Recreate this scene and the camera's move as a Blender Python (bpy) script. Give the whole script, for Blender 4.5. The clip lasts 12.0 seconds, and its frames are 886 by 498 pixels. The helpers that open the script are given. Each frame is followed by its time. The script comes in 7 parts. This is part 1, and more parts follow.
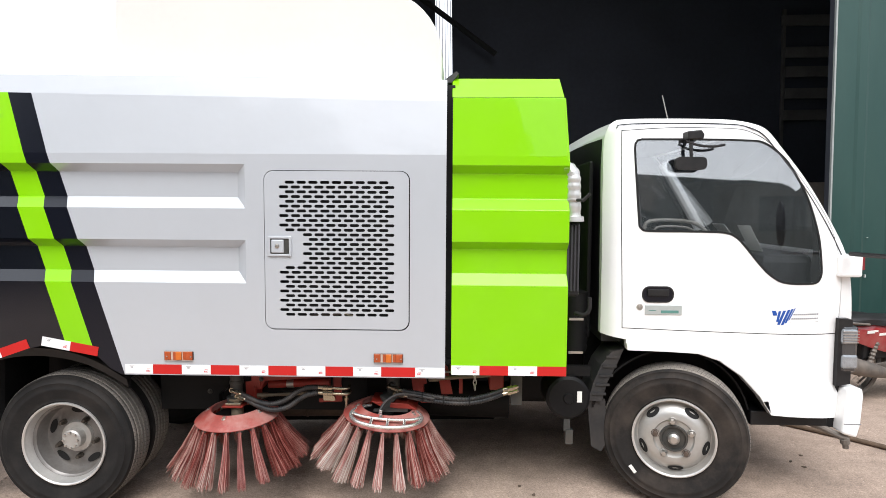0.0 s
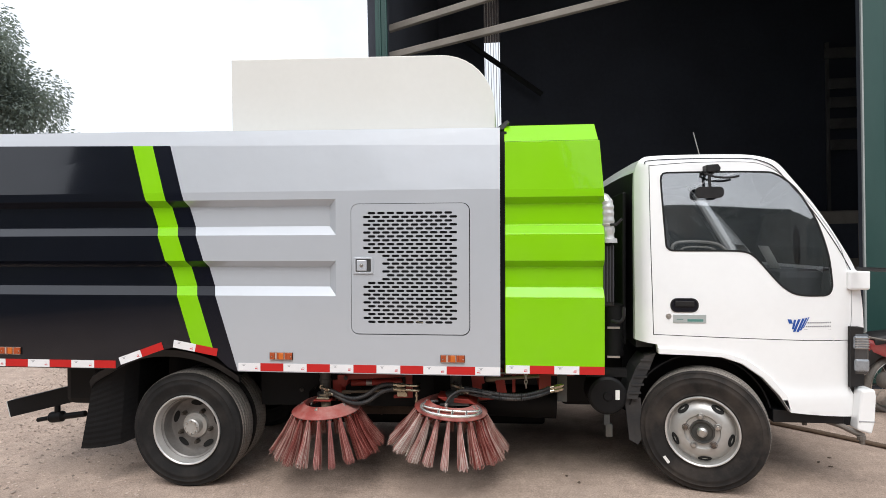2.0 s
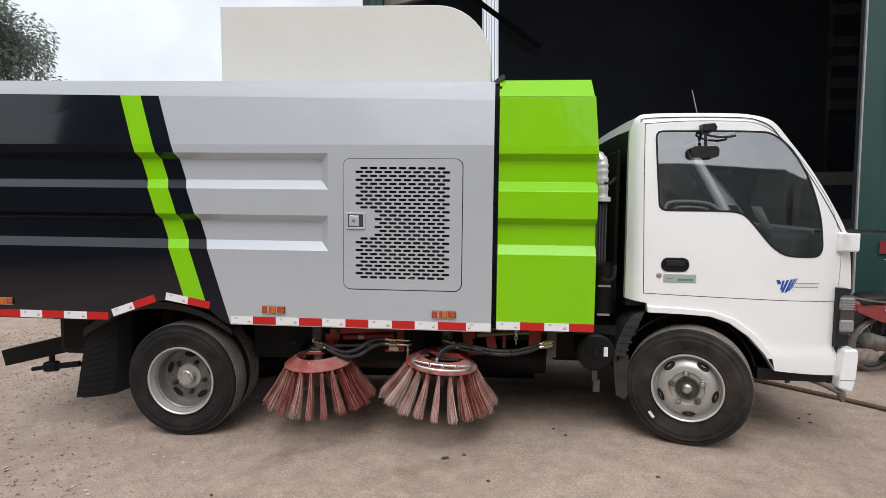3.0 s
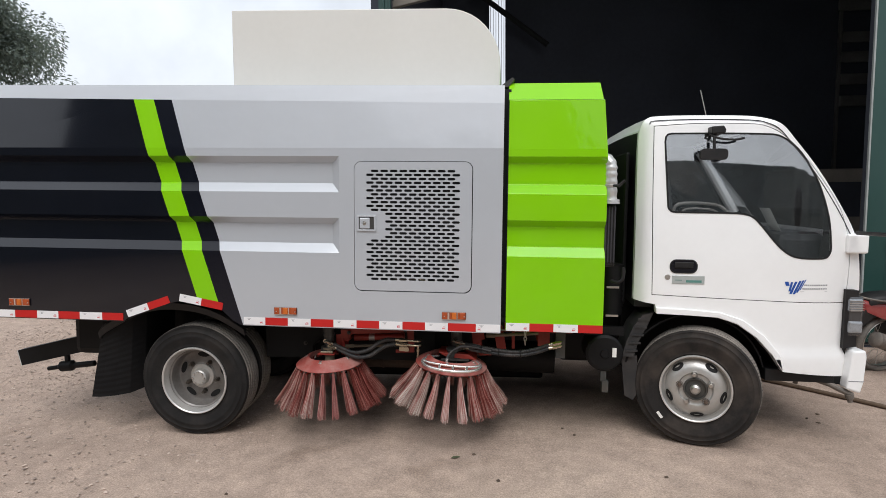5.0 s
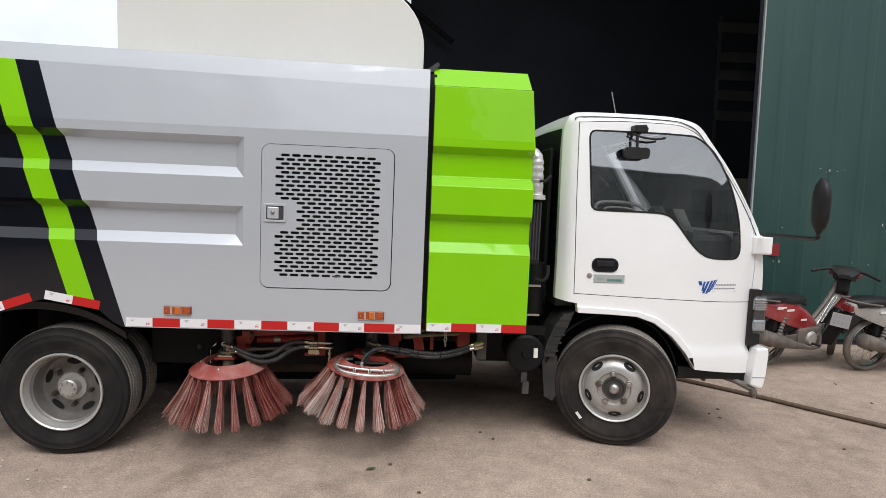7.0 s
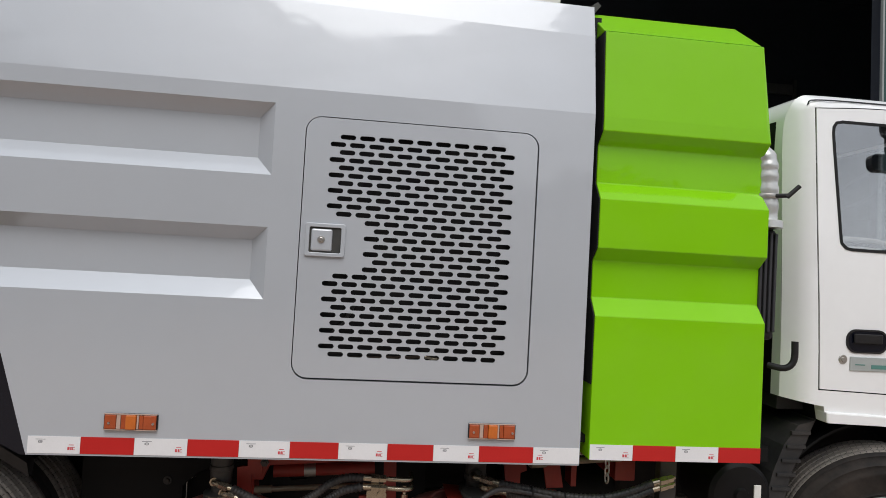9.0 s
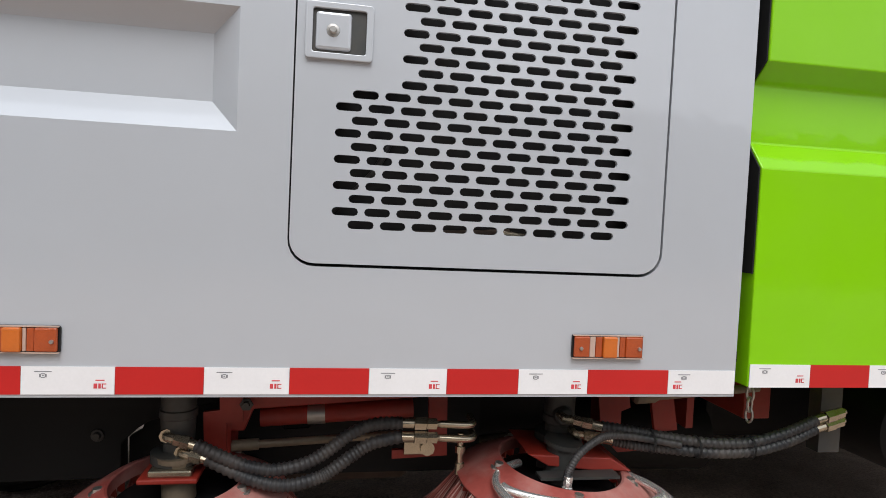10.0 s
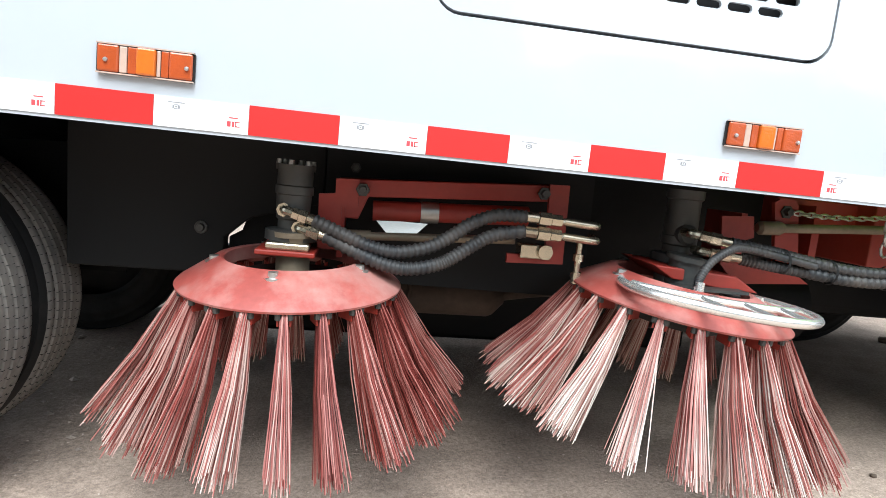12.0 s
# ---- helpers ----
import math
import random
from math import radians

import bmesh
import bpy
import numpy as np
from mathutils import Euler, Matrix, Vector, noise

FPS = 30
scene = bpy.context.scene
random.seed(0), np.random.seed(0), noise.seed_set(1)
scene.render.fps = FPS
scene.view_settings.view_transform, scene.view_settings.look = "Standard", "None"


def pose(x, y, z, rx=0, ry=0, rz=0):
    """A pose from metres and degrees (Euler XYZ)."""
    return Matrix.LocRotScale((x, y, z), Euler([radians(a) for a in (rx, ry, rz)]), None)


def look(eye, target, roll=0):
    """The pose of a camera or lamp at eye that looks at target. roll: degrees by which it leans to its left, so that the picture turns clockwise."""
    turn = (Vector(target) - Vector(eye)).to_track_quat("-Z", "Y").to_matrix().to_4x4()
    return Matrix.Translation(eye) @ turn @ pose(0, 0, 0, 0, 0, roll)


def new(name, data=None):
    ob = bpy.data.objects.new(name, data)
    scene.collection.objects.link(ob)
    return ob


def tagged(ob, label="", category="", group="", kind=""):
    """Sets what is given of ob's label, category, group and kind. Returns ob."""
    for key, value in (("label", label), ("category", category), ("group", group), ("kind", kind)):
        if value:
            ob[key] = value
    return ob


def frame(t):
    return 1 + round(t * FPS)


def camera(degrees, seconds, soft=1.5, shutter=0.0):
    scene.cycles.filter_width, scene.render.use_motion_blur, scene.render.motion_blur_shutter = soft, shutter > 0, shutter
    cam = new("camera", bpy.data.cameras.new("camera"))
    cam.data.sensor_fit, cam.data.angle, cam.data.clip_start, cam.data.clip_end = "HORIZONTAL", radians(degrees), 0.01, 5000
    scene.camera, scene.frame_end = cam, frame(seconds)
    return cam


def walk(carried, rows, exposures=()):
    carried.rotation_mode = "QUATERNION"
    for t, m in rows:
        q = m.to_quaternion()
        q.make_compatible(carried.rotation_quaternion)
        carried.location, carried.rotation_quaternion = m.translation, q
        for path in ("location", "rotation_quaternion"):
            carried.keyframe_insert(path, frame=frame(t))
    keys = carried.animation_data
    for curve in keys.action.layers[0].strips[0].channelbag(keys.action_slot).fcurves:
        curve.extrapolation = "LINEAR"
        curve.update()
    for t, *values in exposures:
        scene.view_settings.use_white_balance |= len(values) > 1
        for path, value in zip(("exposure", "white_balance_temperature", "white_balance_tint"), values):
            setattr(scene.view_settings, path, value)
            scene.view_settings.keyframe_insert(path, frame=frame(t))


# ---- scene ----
cam = camera(72.8, 12.0, soft=0.8)
PATH = [
    (0, (2.171, -3.088, 1.645), (2.128, -1.093, 1.508), -0.6),
    (0.5, (2.23, -3.25, 1.65), (2.288, -1.257, 1.498), -0.2),
    (1, (2.157, -3.391, 1.668), (2.127, -1.398, 1.5), 1.8),
    (1.5, (2.092, -3.513, 1.641), (1.866, -1.532, 1.485), 0.3),
    (2, (2.149, -3.726, 1.583), (1.945, -1.737, 1.565), -1.2),
    (2.5, (2.165, -3.707, 1.58), (1.984, -1.719, 1.46), -0.5),
    (4.5, (2.139, -3.764, 1.641), (1.933, -1.785, 1.44), -0.1),
    (5, (2.139, -3.752, 1.633), (1.932, -1.771, 1.452), -0.5),
    (5.5, (2.138, -3.731, 1.593), (1.893, -1.753, 1.428), -0.5),
    (6, (2.129, -3.668, 1.629), (1.901, -1.698, 1.37), 1.2),
    (6.5, (2.115, -3.625, 1.58), (1.952, -1.646, 1.335), 0.8),
    (7, (1.974, -3.503, 1.585), (2.118, -1.517, 1.403), 1.4),
    (7.2, (1.887, -3.416, 1.531), (2.066, -1.433, 1.343), -1.5),
    (8.8, (1.464, -2.099, 1.397), (1.787, -0.13, 1.526), 2.9),
    (9, (1.419, -1.919, 1.381), (1.641, 0.068, 1.445), 2.2),
    (9.5, (1.322, -1.505, 1.192), (1.574, 0.474, 1.05), 2.5),
    (10, (1.272, -1.152, 1.107), (1.604, 0.818, 1.021), 1.7),
    (10.5, (1.248, -1.017, 0.881), (1.583, 0.955, 0.876), -1.5),
    (11, (1.231, -0.995, 0.811), (1.581, 0.958, 0.561), 0.2),
    (11.5, (1.12, -1.055, 0.753), (1.373, 0.899, 0.407), 2.5),
    (12, (1.084, -1.075, 0.753), (1.344, 0.891, 0.491), 5.0),
]
EXPOSURES = [(0.0, 0.96, 6250, 10), (0.5, 0.55, 6250, 10), (1.0, -0.08, 6250, 10), (1.5, 0.62, 6250, 10), (2.0, 0.55, 6250, 10), (2.5, 0.29, 6250, 10), (4.5, 0.21, 6250, 10), (5.0, 0.27, 6250, 10), (5.5, 0.28, 6250, 10), (6.0, 0.37, 6250, 10), (7.0, 0.34, 6250, 10), (9.0, 0.07, 6250, 10), (9.5, 0.45, 6250, 10), (10.0, 0.46, 6250, 10), (10.5, 0.25, 6250, 10), (11.0, 0.88, 5950, 3), (11.2, 1.30, 5800, 2), (11.5, 1.42, 5800, 2), (12.0, 1.63, 5750, 2)]
walk(cam, [(t, look(eye, target, roll)) for t, eye, target, roll in PATH],
     exposures=EXPOSURES)

# ---- world, light, exposure ----
world = bpy.data.worlds.new("overcast_sky")
scene.world = world
world.use_nodes = True
wn, wl = world.node_tree.nodes, world.node_tree.links
wn.clear()
w_out = wn.new("ShaderNodeOutputWorld")
w_bg = wn.new("ShaderNodeBackground")
w_mix = wn.new("ShaderNodeMix")
w_mix.data_type = "RGBA"
w_sky = wn.new("ShaderNodeTexSky")
w_sky.sky_type = "NISHITA"
w_sky.sun_disc = False
w_sky.sun_elevation = radians(53)
w_sky.sun_rotation = radians(182)
w_sky.dust_density = 6.0
w_sky.air_density = 1.5
w_gain = wn.new("ShaderNodeVectorMath")
w_gain.operation = "SCALE"
w_gain.inputs["Scale"].default_value = 0.1
wl.new(w_sky.outputs["Color"], w_gain.inputs[0])
wl.new(w_gain.outputs[0], w_mix.inputs["A"])
w_mix.inputs["B"].default_value = (0.93, 0.955, 1.0, 1)
w_mix.inputs["Factor"].default_value = 0.8
w_tc = wn.new("ShaderNodeTexCoord")
w_cloud = wn.new("ShaderNodeTexNoise")
w_cloud.inputs["Scale"].default_value = 3.2
w_cloud.inputs["Detail"].default_value = 6
w_cloud.inputs["Roughness"].default_value = 0.55
wl.new(w_tc.outputs["Generated"], w_cloud.inputs["Vector"])
w_range = wn.new("ShaderNodeMapRange")
w_range.inputs["From Min"].default_value, w_range.inputs["From Max"].default_value = 0.32, 0.68
w_range.inputs["To Min"].default_value, w_range.inputs["To Max"].default_value = 0.82, 1.18
wl.new(w_cloud.outputs["Fac"], w_range.inputs["Value"])
w_grey = wn.new("ShaderNodeVectorMath")
w_grey.operation = "SCALE"
wl.new(w_mix.outputs["Result"], w_grey.inputs[0])
wl.new(w_range.outputs["Result"], w_grey.inputs["Scale"])
wl.new(w_grey.outputs[0], w_bg.inputs["Color"])
w_bg.inputs["Strength"].default_value = 0.92
wl.new(w_bg.outputs[0], w_out.inputs["Surface"])

sun = new("sun", bpy.data.lights.new("sun", "SUN"))
sun.data.energy = 1.6
sun.data.angle = radians(38)
sun.data.color = (1.0, 0.98, 0.95)
sun.matrix_world = look((-0.3, -6.8, 10), (0, 0, 0))


# ---- materials ----
def mat(name, base, rough=0.5, metal=0.0, vary=0.12, scale=6.0, fine=60.0, bump=0.0, coat=0.0, dirt=None, dirt_amount=0.0,
        dirt_scale=2.5, island=0.0, rnd=0.0, spec=0.5, stretch=None, trans=0.0, coat_ior=1.5, coat_rough=0.05):
    """A surface with two scales of variation, optional dirt, bump and clear coat."""
    m = bpy.data.materials.new(name)
    m.use_nodes = True
    n, l = m.node_tree.nodes, m.node_tree.links
    b = n["Principled BSDF"]
    b.inputs["Roughness"].default_value = rough
    b.inputs["Metallic"].default_value = metal
    b.inputs["Specular IOR Level"].default_value = spec
    b.inputs["Coat Weight"].default_value = coat
    b.inputs["Coat Roughness"].default_value = coat_rough
    b.inputs["Coat IOR"].default_value = coat_ior
    b.inputs["Transmission Weight"].default_value = trans
    tc = n.new("ShaderNodeTexCoord")
    src = tc.outputs["Object"]
    if stretch:
        mp = n.new("ShaderNodeMapping")
        mp.inputs["Scale"].default_value = stretch
        l.new(src, mp.inputs["Vector"])
        src = mp.outputs["Vector"]
    big = n.new("ShaderNodeTexNoise")
    big.inputs["Scale"].default_value = scale
    big.inputs["Detail"].default_value = 4
    small = n.new("ShaderNodeTexNoise")
    small.inputs["Scale"].default_value = fine
    small.inputs["Detail"].default_value = 3
    l.new(src, big.inputs["Vector"])
    l.new(src, small.inputs["Vector"])
    add = n.new("ShaderNodeMath")
    add.operation = "MULTIPLY_ADD"
    l.new(small.outputs["Fac"], add.inputs[0])
    add.inputs[1].default_value = 0.5
    l.new(big.outputs["Fac"], add.inputs[2])
    rng = n.new("ShaderNodeMapRange")
    l.new(add.outputs[0], rng.inputs["Value"])
    rng.inputs["From Min"].default_value = 0.45
    rng.inputs["From Max"].default_value = 1.05
    rng.inputs["To Min"].default_value = 1 - vary
    rng.inputs["To Max"].default_value = 1 + vary
    val = rng.outputs["Result"]
    if island or rnd:
        if island:
            gi = n.new("ShaderNodeNewGeometry").outputs["Random Per Island"]
            amount = island
        else:
            gi = n.new("ShaderNodeObjectInfo").outputs["Random"]
            amount = rnd
        r2 = n.new("ShaderNodeMapRange")
        l.new(gi, r2.inputs["Value"])
        r2.inputs["To Min"].default_value = 1 - amount
        r2.inputs["To Max"].default_value = 1 + amount
        mm = n.new("ShaderNodeMath")
        mm.operation = "MULTIPLY"
        l.new(val, mm.inputs[0])
        l.new(r2.outputs["Result"], mm.inputs[1])
        val = mm.outputs[0]
    sc = n.new("ShaderNodeVectorMath")
    sc.operation = "SCALE"
    sc.inputs[0].default_value = base
    l.new(val, sc.inputs["Scale"])
    col = sc.outputs[0]
    if dirt:
        dn = n.new("ShaderNodeTexNoise")
        dn.inputs["Scale"].default_value = dirt_scale
        dn.inputs["Detail"].default_value = 7
        dn.inputs["Roughness"].default_value = 0.65
        l.new(src, dn.inputs["Vector"])
        dr = n.new("ShaderNodeMapRange")
        l.new(dn.outputs["Fac"], dr.inputs["Value"])
        dr.inputs["From Min"].default_value = 0.42
        dr.inputs["From Max"].default_value = 0.72
        dr.inputs["To Max"].default_value = dirt_amount
        mx = n.new("ShaderNodeMix")
        mx.data_type = "RGBA"
        l.new(dr.outputs["Result"], mx.inputs["Factor"])
        l.new(col, mx.inputs["A"])
        mx.inputs["B"].default_value = (*dirt, 1)
        col = mx.outputs["Result"]
        rr = n.new("ShaderNodeMapRange")
        l.new(dr.outputs["Result"], rr.inputs["Value"])
        rr.inputs["To Min"].default_value = rough
        rr.inputs["To Max"].default_value = 0.9
        l.new(rr.outputs["Result"], b.inputs["Roughness"])
    l.new(col, b.inputs["Base Color"])
    if bump:
        bp = n.new("ShaderNodeBump")
        bp.inputs["Strength"].default_value = bump
        bp.inputs["Distance"].default_value = 0.01
        l.new(add.outputs[0], bp.inputs["Height"])
        l.new(bp.outputs[0], b.inputs["Normal"])
        l.new(bp.outputs[0], b.inputs["Coat Normal"])
    return m


DUST = (0.34, 0.28, 0.23)
M_GREY = mat("grey_paint", (0.478, 0.502, 0.534), 0.42, 0.14, 0.03, 1.3, 4, bump=0.5, coat=1.0, coat_ior=1.55, coat_rough=0.07, dirt=DUST, dirt_amount=0.05)
M_BLACK = mat("black_paint", (0.004, 0.005, 0.009), 0.12, 0, 0.2, 2, 40, coat=1.0, coat_ior=1.5, coat_rough=0.06, spec=0.12, dirt=DUST, dirt_amount=0.004)
M_NAVY = mat("dark_stripe", (0.004, 0.005, 0.010), 0.2, 0, 0.15, 3, 40, spec=0.4)
M_LIME = mat("lime_paint", (0.230, 0.578, 0.0), 0.40, 0, 0.04, 1.6, 5, bump=0.5, spec=0.08, coat=0.5, coat_ior=1.5, coat_rough=0.06, dirt=DUST, dirt_amount=0.04)
M_CREAM = mat("cream_paint", (0.68, 0.665, 0.62), 0.45, 0, 0.03, 1.5, 25, dirt=(0.6, 0.57, 0.5), dirt_amount=0.12)
M_WHITE = mat("white_paint", (0.88, 0.88, 0.87), 0.28, 0, 0.02, 2, 25, coat=0.5, dirt=DUST, dirt_amount=0.05)
M_PLAST = mat("black_plastic", (0.008, 0.008, 0.009), 0.5, 0, 0.25, 5, 80, bump=0.08, spec=0.35, dirt=DUST, dirt_amount=0.05)
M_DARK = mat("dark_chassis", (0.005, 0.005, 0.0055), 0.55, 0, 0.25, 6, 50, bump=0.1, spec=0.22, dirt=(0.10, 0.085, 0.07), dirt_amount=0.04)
M_RUBBER = mat("flap_rubber", (0.007, 0.007, 0.0075), 0.65, 0, 0.25, 6, 80, bump=0.12, spec=0.18, dirt=DUST, dirt_amount=0.02)
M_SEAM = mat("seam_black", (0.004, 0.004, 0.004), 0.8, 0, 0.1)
M_TYRE = mat("tyre_rubber", (0.012, 0.0115, 0.0115), 0.7, 0, 0.25, 8, 90, bump=0.08, spec=0.25, dirt=(0.16, 0.13, 0.105), dirt_amount=0.13, dirt_scale=4)
M_TYRED = mat("dusty_tyre_rubber", (0.020, 0.018, 0.017), 0.75, 0, 0.25, 8, 90, bump=0.08, spec=0.2, dirt=(0.15, 0.115, 0.09), dirt_amount=0.30, dirt_scale=4)
M_TREAD = mat("tread_dusty", (0.145, 0.132, 0.118), 0.9, 0, 0.3, 9, 80, bump=0.15, dirt=(0.29, 0.25, 0.21), dirt_amount=0.65, dirt_scale=5)
M_RIM = mat("rim_silver", (0.46, 0.45, 0.43), 0.4, 0.55, 0.08, 7, 60, dirt=(0.33, 0.28, 0.22), dirt_amount=0.45, dirt_scale=5)
# Darker than the front rim: the deep barrel's shade and dirt share this colour.
M_RIM_SHADED = mat("shaded_dish_silver", (0.22, 0.21, 0.20), 0.45, 0.5, 0.12, 7, 60, dirt=(0.11, 0.088, 0.068), dirt_amount=0.6, dirt_scale=6)
M_LIP = mat("rim_lip_bright", (0.62, 0.61, 0.59), 0.32, 0.6, 0.1, 9, 80, dirt=(0.34, 0.29, 0.24), dirt_amount=0.35, dirt_scale=8)
M_GREASE = mat("greasy_nut", (0.06, 0.05, 0.04), 0.45, 0.3, 0.3, 20, 120, bump=0.2)
M_STEEL = mat("bare_steel", (0.55, 0.53, 0.50), 0.3, 0.9, 0.12, 12, 90, dirt=(0.3, 0.24, 0.18), dirt_amount=0.25, dirt_scale=9)
M_CHROME = mat("bright_pipe", (0.86, 0.84, 0.80), 0.25, 0.82, 0.08, 10, 80)
M_BRASS = mat("zinc_fitting", (0.46, 0.40, 0.30), 0.25, 0.9, 0.15, 20, 120)
M_RED = mat("red_oxide_paint", (0.27, 0.022, 0.012), 0.5, 0, 0.2, 7, 70, bump=0.06, dirt=(0.20, 0.09, 0.065), dirt_amount=0.25, dirt_scale=6)
M_DISC = mat("brush_disc_paint", (0.30, 0.060, 0.047), 0.5, 0, 0.22, 8, 80, bump=0.08, dirt=(0.45, 0.30, 0.26), dirt_amount=0.65, dirt_scale=7)
M_ROD = mat("dull_rod", (0.22, 0.175, 0.12), 0.5, 0.35, 0.25, 14, 90, dirt=(0.16, 0.12, 0.08), dirt_amount=0.4, dirt_scale=9)
M_HOSE = mat("hose_rubber", (0.015, 0.016, 0.018), 0.5, 0, 0.2, 10, 120, bump=0.1, dirt=DUST, dirt_amount=0.2, dirt_scale=9)
M_MOTOR = mat("motor_grey", (0.055, 0.057, 0.055), 0.5, 0.4, 0.15, 10, 70, dirt=(0.13, 0.105, 0.08), dirt_amount=0.4, dirt_scale=9)
M_TRED = mat("tape_red", (0.50, 0.010, 0.008), 0.5, 0, 0.05, 8, 200, bump=0.02)
M_TWHT = mat("tape_white", (0.80, 0.79, 0.79), 0.35, 0, 0.04, 8, 200, bump=0.02)
M_PRED = mat("print_red", (0.60, 0.06, 0.07), 0.5, 0, 0.05)
M_PGREY = mat("print_grey", (0.25, 0.25, 0.26), 0.5, 0, 0.05)
M_BLUE = mat("print_blue", (0.015, 0.08, 0.35), 0.35, 0, 0.08)
M_BADGE = mat("badge_silver", (0.50, 0.54, 0.53), 0.3, 0.4, 0.08)
M_TEAL = mat("print_teal", (0.10, 0.24, 0.21), 0.4, 0, 0.1)
M_AMBER = mat("amber_lens", (0.38, 0.065, 0.012), 0.25, 0, 0.12, 30, 300, bump=0.15, coat=0.6)
M_AMBER2 = mat("amber_lens_bright", (0.55, 0.13, 0.012), 0.2, 0, 0.1, 30, 300, bump=0.1, coat=0.6)
M_CLEARRIB = mat("clear_rib", (0.50, 0.36, 0.29), 0.2, 0, 0.1, 30, 200, coat=0.8)
M_LENS = mat("headlamp_lens", (0.035, 0.037, 0.04), 0.12, 0.0, 0.12, 14, 90, coat=1.0)
M_CLEAR = mat("clear_lens", (0.30, 0.32, 0.34), 0.12, 0.35, 0.25, 30, 160, bump=0.2, coat=1.0)
M_MIRBACK = mat("mirror_back", (0.035, 0.035, 0.04), 0.4, 0, 0.1)
M_INT = mat("cab_interior", (0.030, 0.030, 0.033), 0.7, 0, 0.15, 4, 60)
M_SEATG = mat("seat_cloth", (0.08, 0.08, 0.086), 0.85, 0, 0.15, 8, 150, bump=0.1)
M_PAPER = mat("paper", (0.75, 0.74, 0.7), 0.7, 0, 0.05)
M_TUBEG = mat("duct_silver", (0.62, 0.62, 0.60), 0.35, 0.6, 0.1, 10, 60, bump=0.1)
M_RUST = mat("rusty_exhaust", (0.09, 0.064, 0.049), 0.8, 0.2, 0.3, 7, 60, bump=0.2)
M_WALLG = mat("green_sheet", (0.0155, 0.054, 0.047), 0.42, 0.1, 0.1, 1.2, 20, dirt=(0.06, 0.10, 0.085), dirt_amount=0.25, dirt_scale=1.2, stretch=(1, 1, 0.3))
M_TRIMW = mat("pale_trim", (0.55, 0.56, 0.54), 0.5, 0, 0.1, 3, 40)
M_TRIMG = mat("grey_trim", (0.30, 0.32, 0.31), 0.5, 0, 0.15, 3, 40)
M_RACK = mat("rack_steel", (0.10, 0.095, 0.09), 0.6, 0.2, 0.25, 3, 30)
# Near-black, bluish base: the dimness inside the hall is put into the colour.
M_HALL = mat("hall_inside_shaded", (0.030, 0.034, 0.046), 0.8, 0, 0.25, 0.7, 12, bump=0.05)
M_BEAM = mat("beam_grey", (0.20, 0.175, 0.15), 0.7, 0, 0.2, 3, 40, dirt=(0.10, 0.08, 0.06), dirt_amount=0.4)
M_HFLOOR = mat("hall_floor", (0.60, 0.59, 0.57), 0.8, 0, 0.2, 1, 20, bump=0.1)
M_TRUNK = mat("bark", (0.10, 0.075, 0.055), 0.9, 0, 0.3, 8, 60, bump=0.4)
# Paler and greyer than foliage: distance haze and glare are put into the colour.
M_LEAF = mat("hazy_mango_leaf", (0.205, 0.25, 0.225), 0.5, 0, 0.15, 1.2, 20, island=0.4)
n_, l_ = M_LEAF.node_tree.nodes, M_LEAF.node_tree.links
t_ = n_.new("ShaderNodeBsdfTranslucent")
t_.inputs["Color"].default_value = (0.24, 0.28, 0.20, 1)
x_ = n_.new("ShaderNodeMixShader")
x_.inputs[0].default_value = 0.45
l_.new(n_["Principled BSDF"].outputs[0], x_.inputs[1])
l_.new(t_.outputs[0], x_.inputs[2])
l_.new(x_.outputs[0], n_["Material Output"].inputs["Surface"])
M_ROPE = mat("rope_brown", (0.11, 0.075, 0.05), 0.9, 0, 0.25, 30, 200, bump=0.4)
M_BRED = mat("bike_red", (0.27, 0.015, 0.018), 0.28, 0, 0.08, 6, 60, coat=0.5, dirt=DUST, dirt_amount=0.25, dirt_scale=6)
M_BGREY = mat("bike_silver", (0.38, 0.365, 0.34), 0.5, 0.2, 0.12, 8, 60, dirt=DUST, dirt_amount=0.4, dirt_scale=6)
M_SHIELD = mat("shield_white", (0.52, 0.50, 0.47), 0.45, 0, 0.12, 8, 60, dirt=DUST, dirt_amount=0.5, dirt_scale=7)
M_BENG = mat("bike_engine", (0.15, 0.135, 0.12), 0.55, 0.5, 0.25, 14, 80, bump=0.2, dirt=DUST, dirt_amount=0.5, dirt_scale=9)
M_STONE = mat("loose_stone", (0.42, 0.335, 0.28), 0.9, 0, 0.15, 20, 90, island=0.4)
M_PLATE = mat("plate_dusty", (0.30, 0.285, 0.265), 0.5, 0, 0.1, 10, 80, dirt=DUST, dirt_amount=0.4, dirt_scale=9)
M_LINER = mat("liner_plastic", (0.017, 0.017, 0.018), 0.6, 0, 0.25, 6, 60, bump=0.1, dirt=DUST, dirt_amount=0.12)
M_CLOD = mat("mud_clod", (0.10, 0.07, 0.05), 0.95, 0, 0.3, 20, 90, bump=0.3, rnd=0.3)
M_LEAFDRY = mat("fallen_leaf", (0.10, 0.12, 0.06), 0.7, 0, 0.25, 30, 120, rnd=0.3)
# For the unseen backdrop screen; its tone sets the dark part of reflections.
M_FAR = mat("reflection_screen", (0.105, 0.119, 0.112), 0.9, 0, 0.35, 0.8, 6)
M_SIGN = mat("sign_red", (0.22, 0.015, 0.018), 0.5, 0, 0.1)


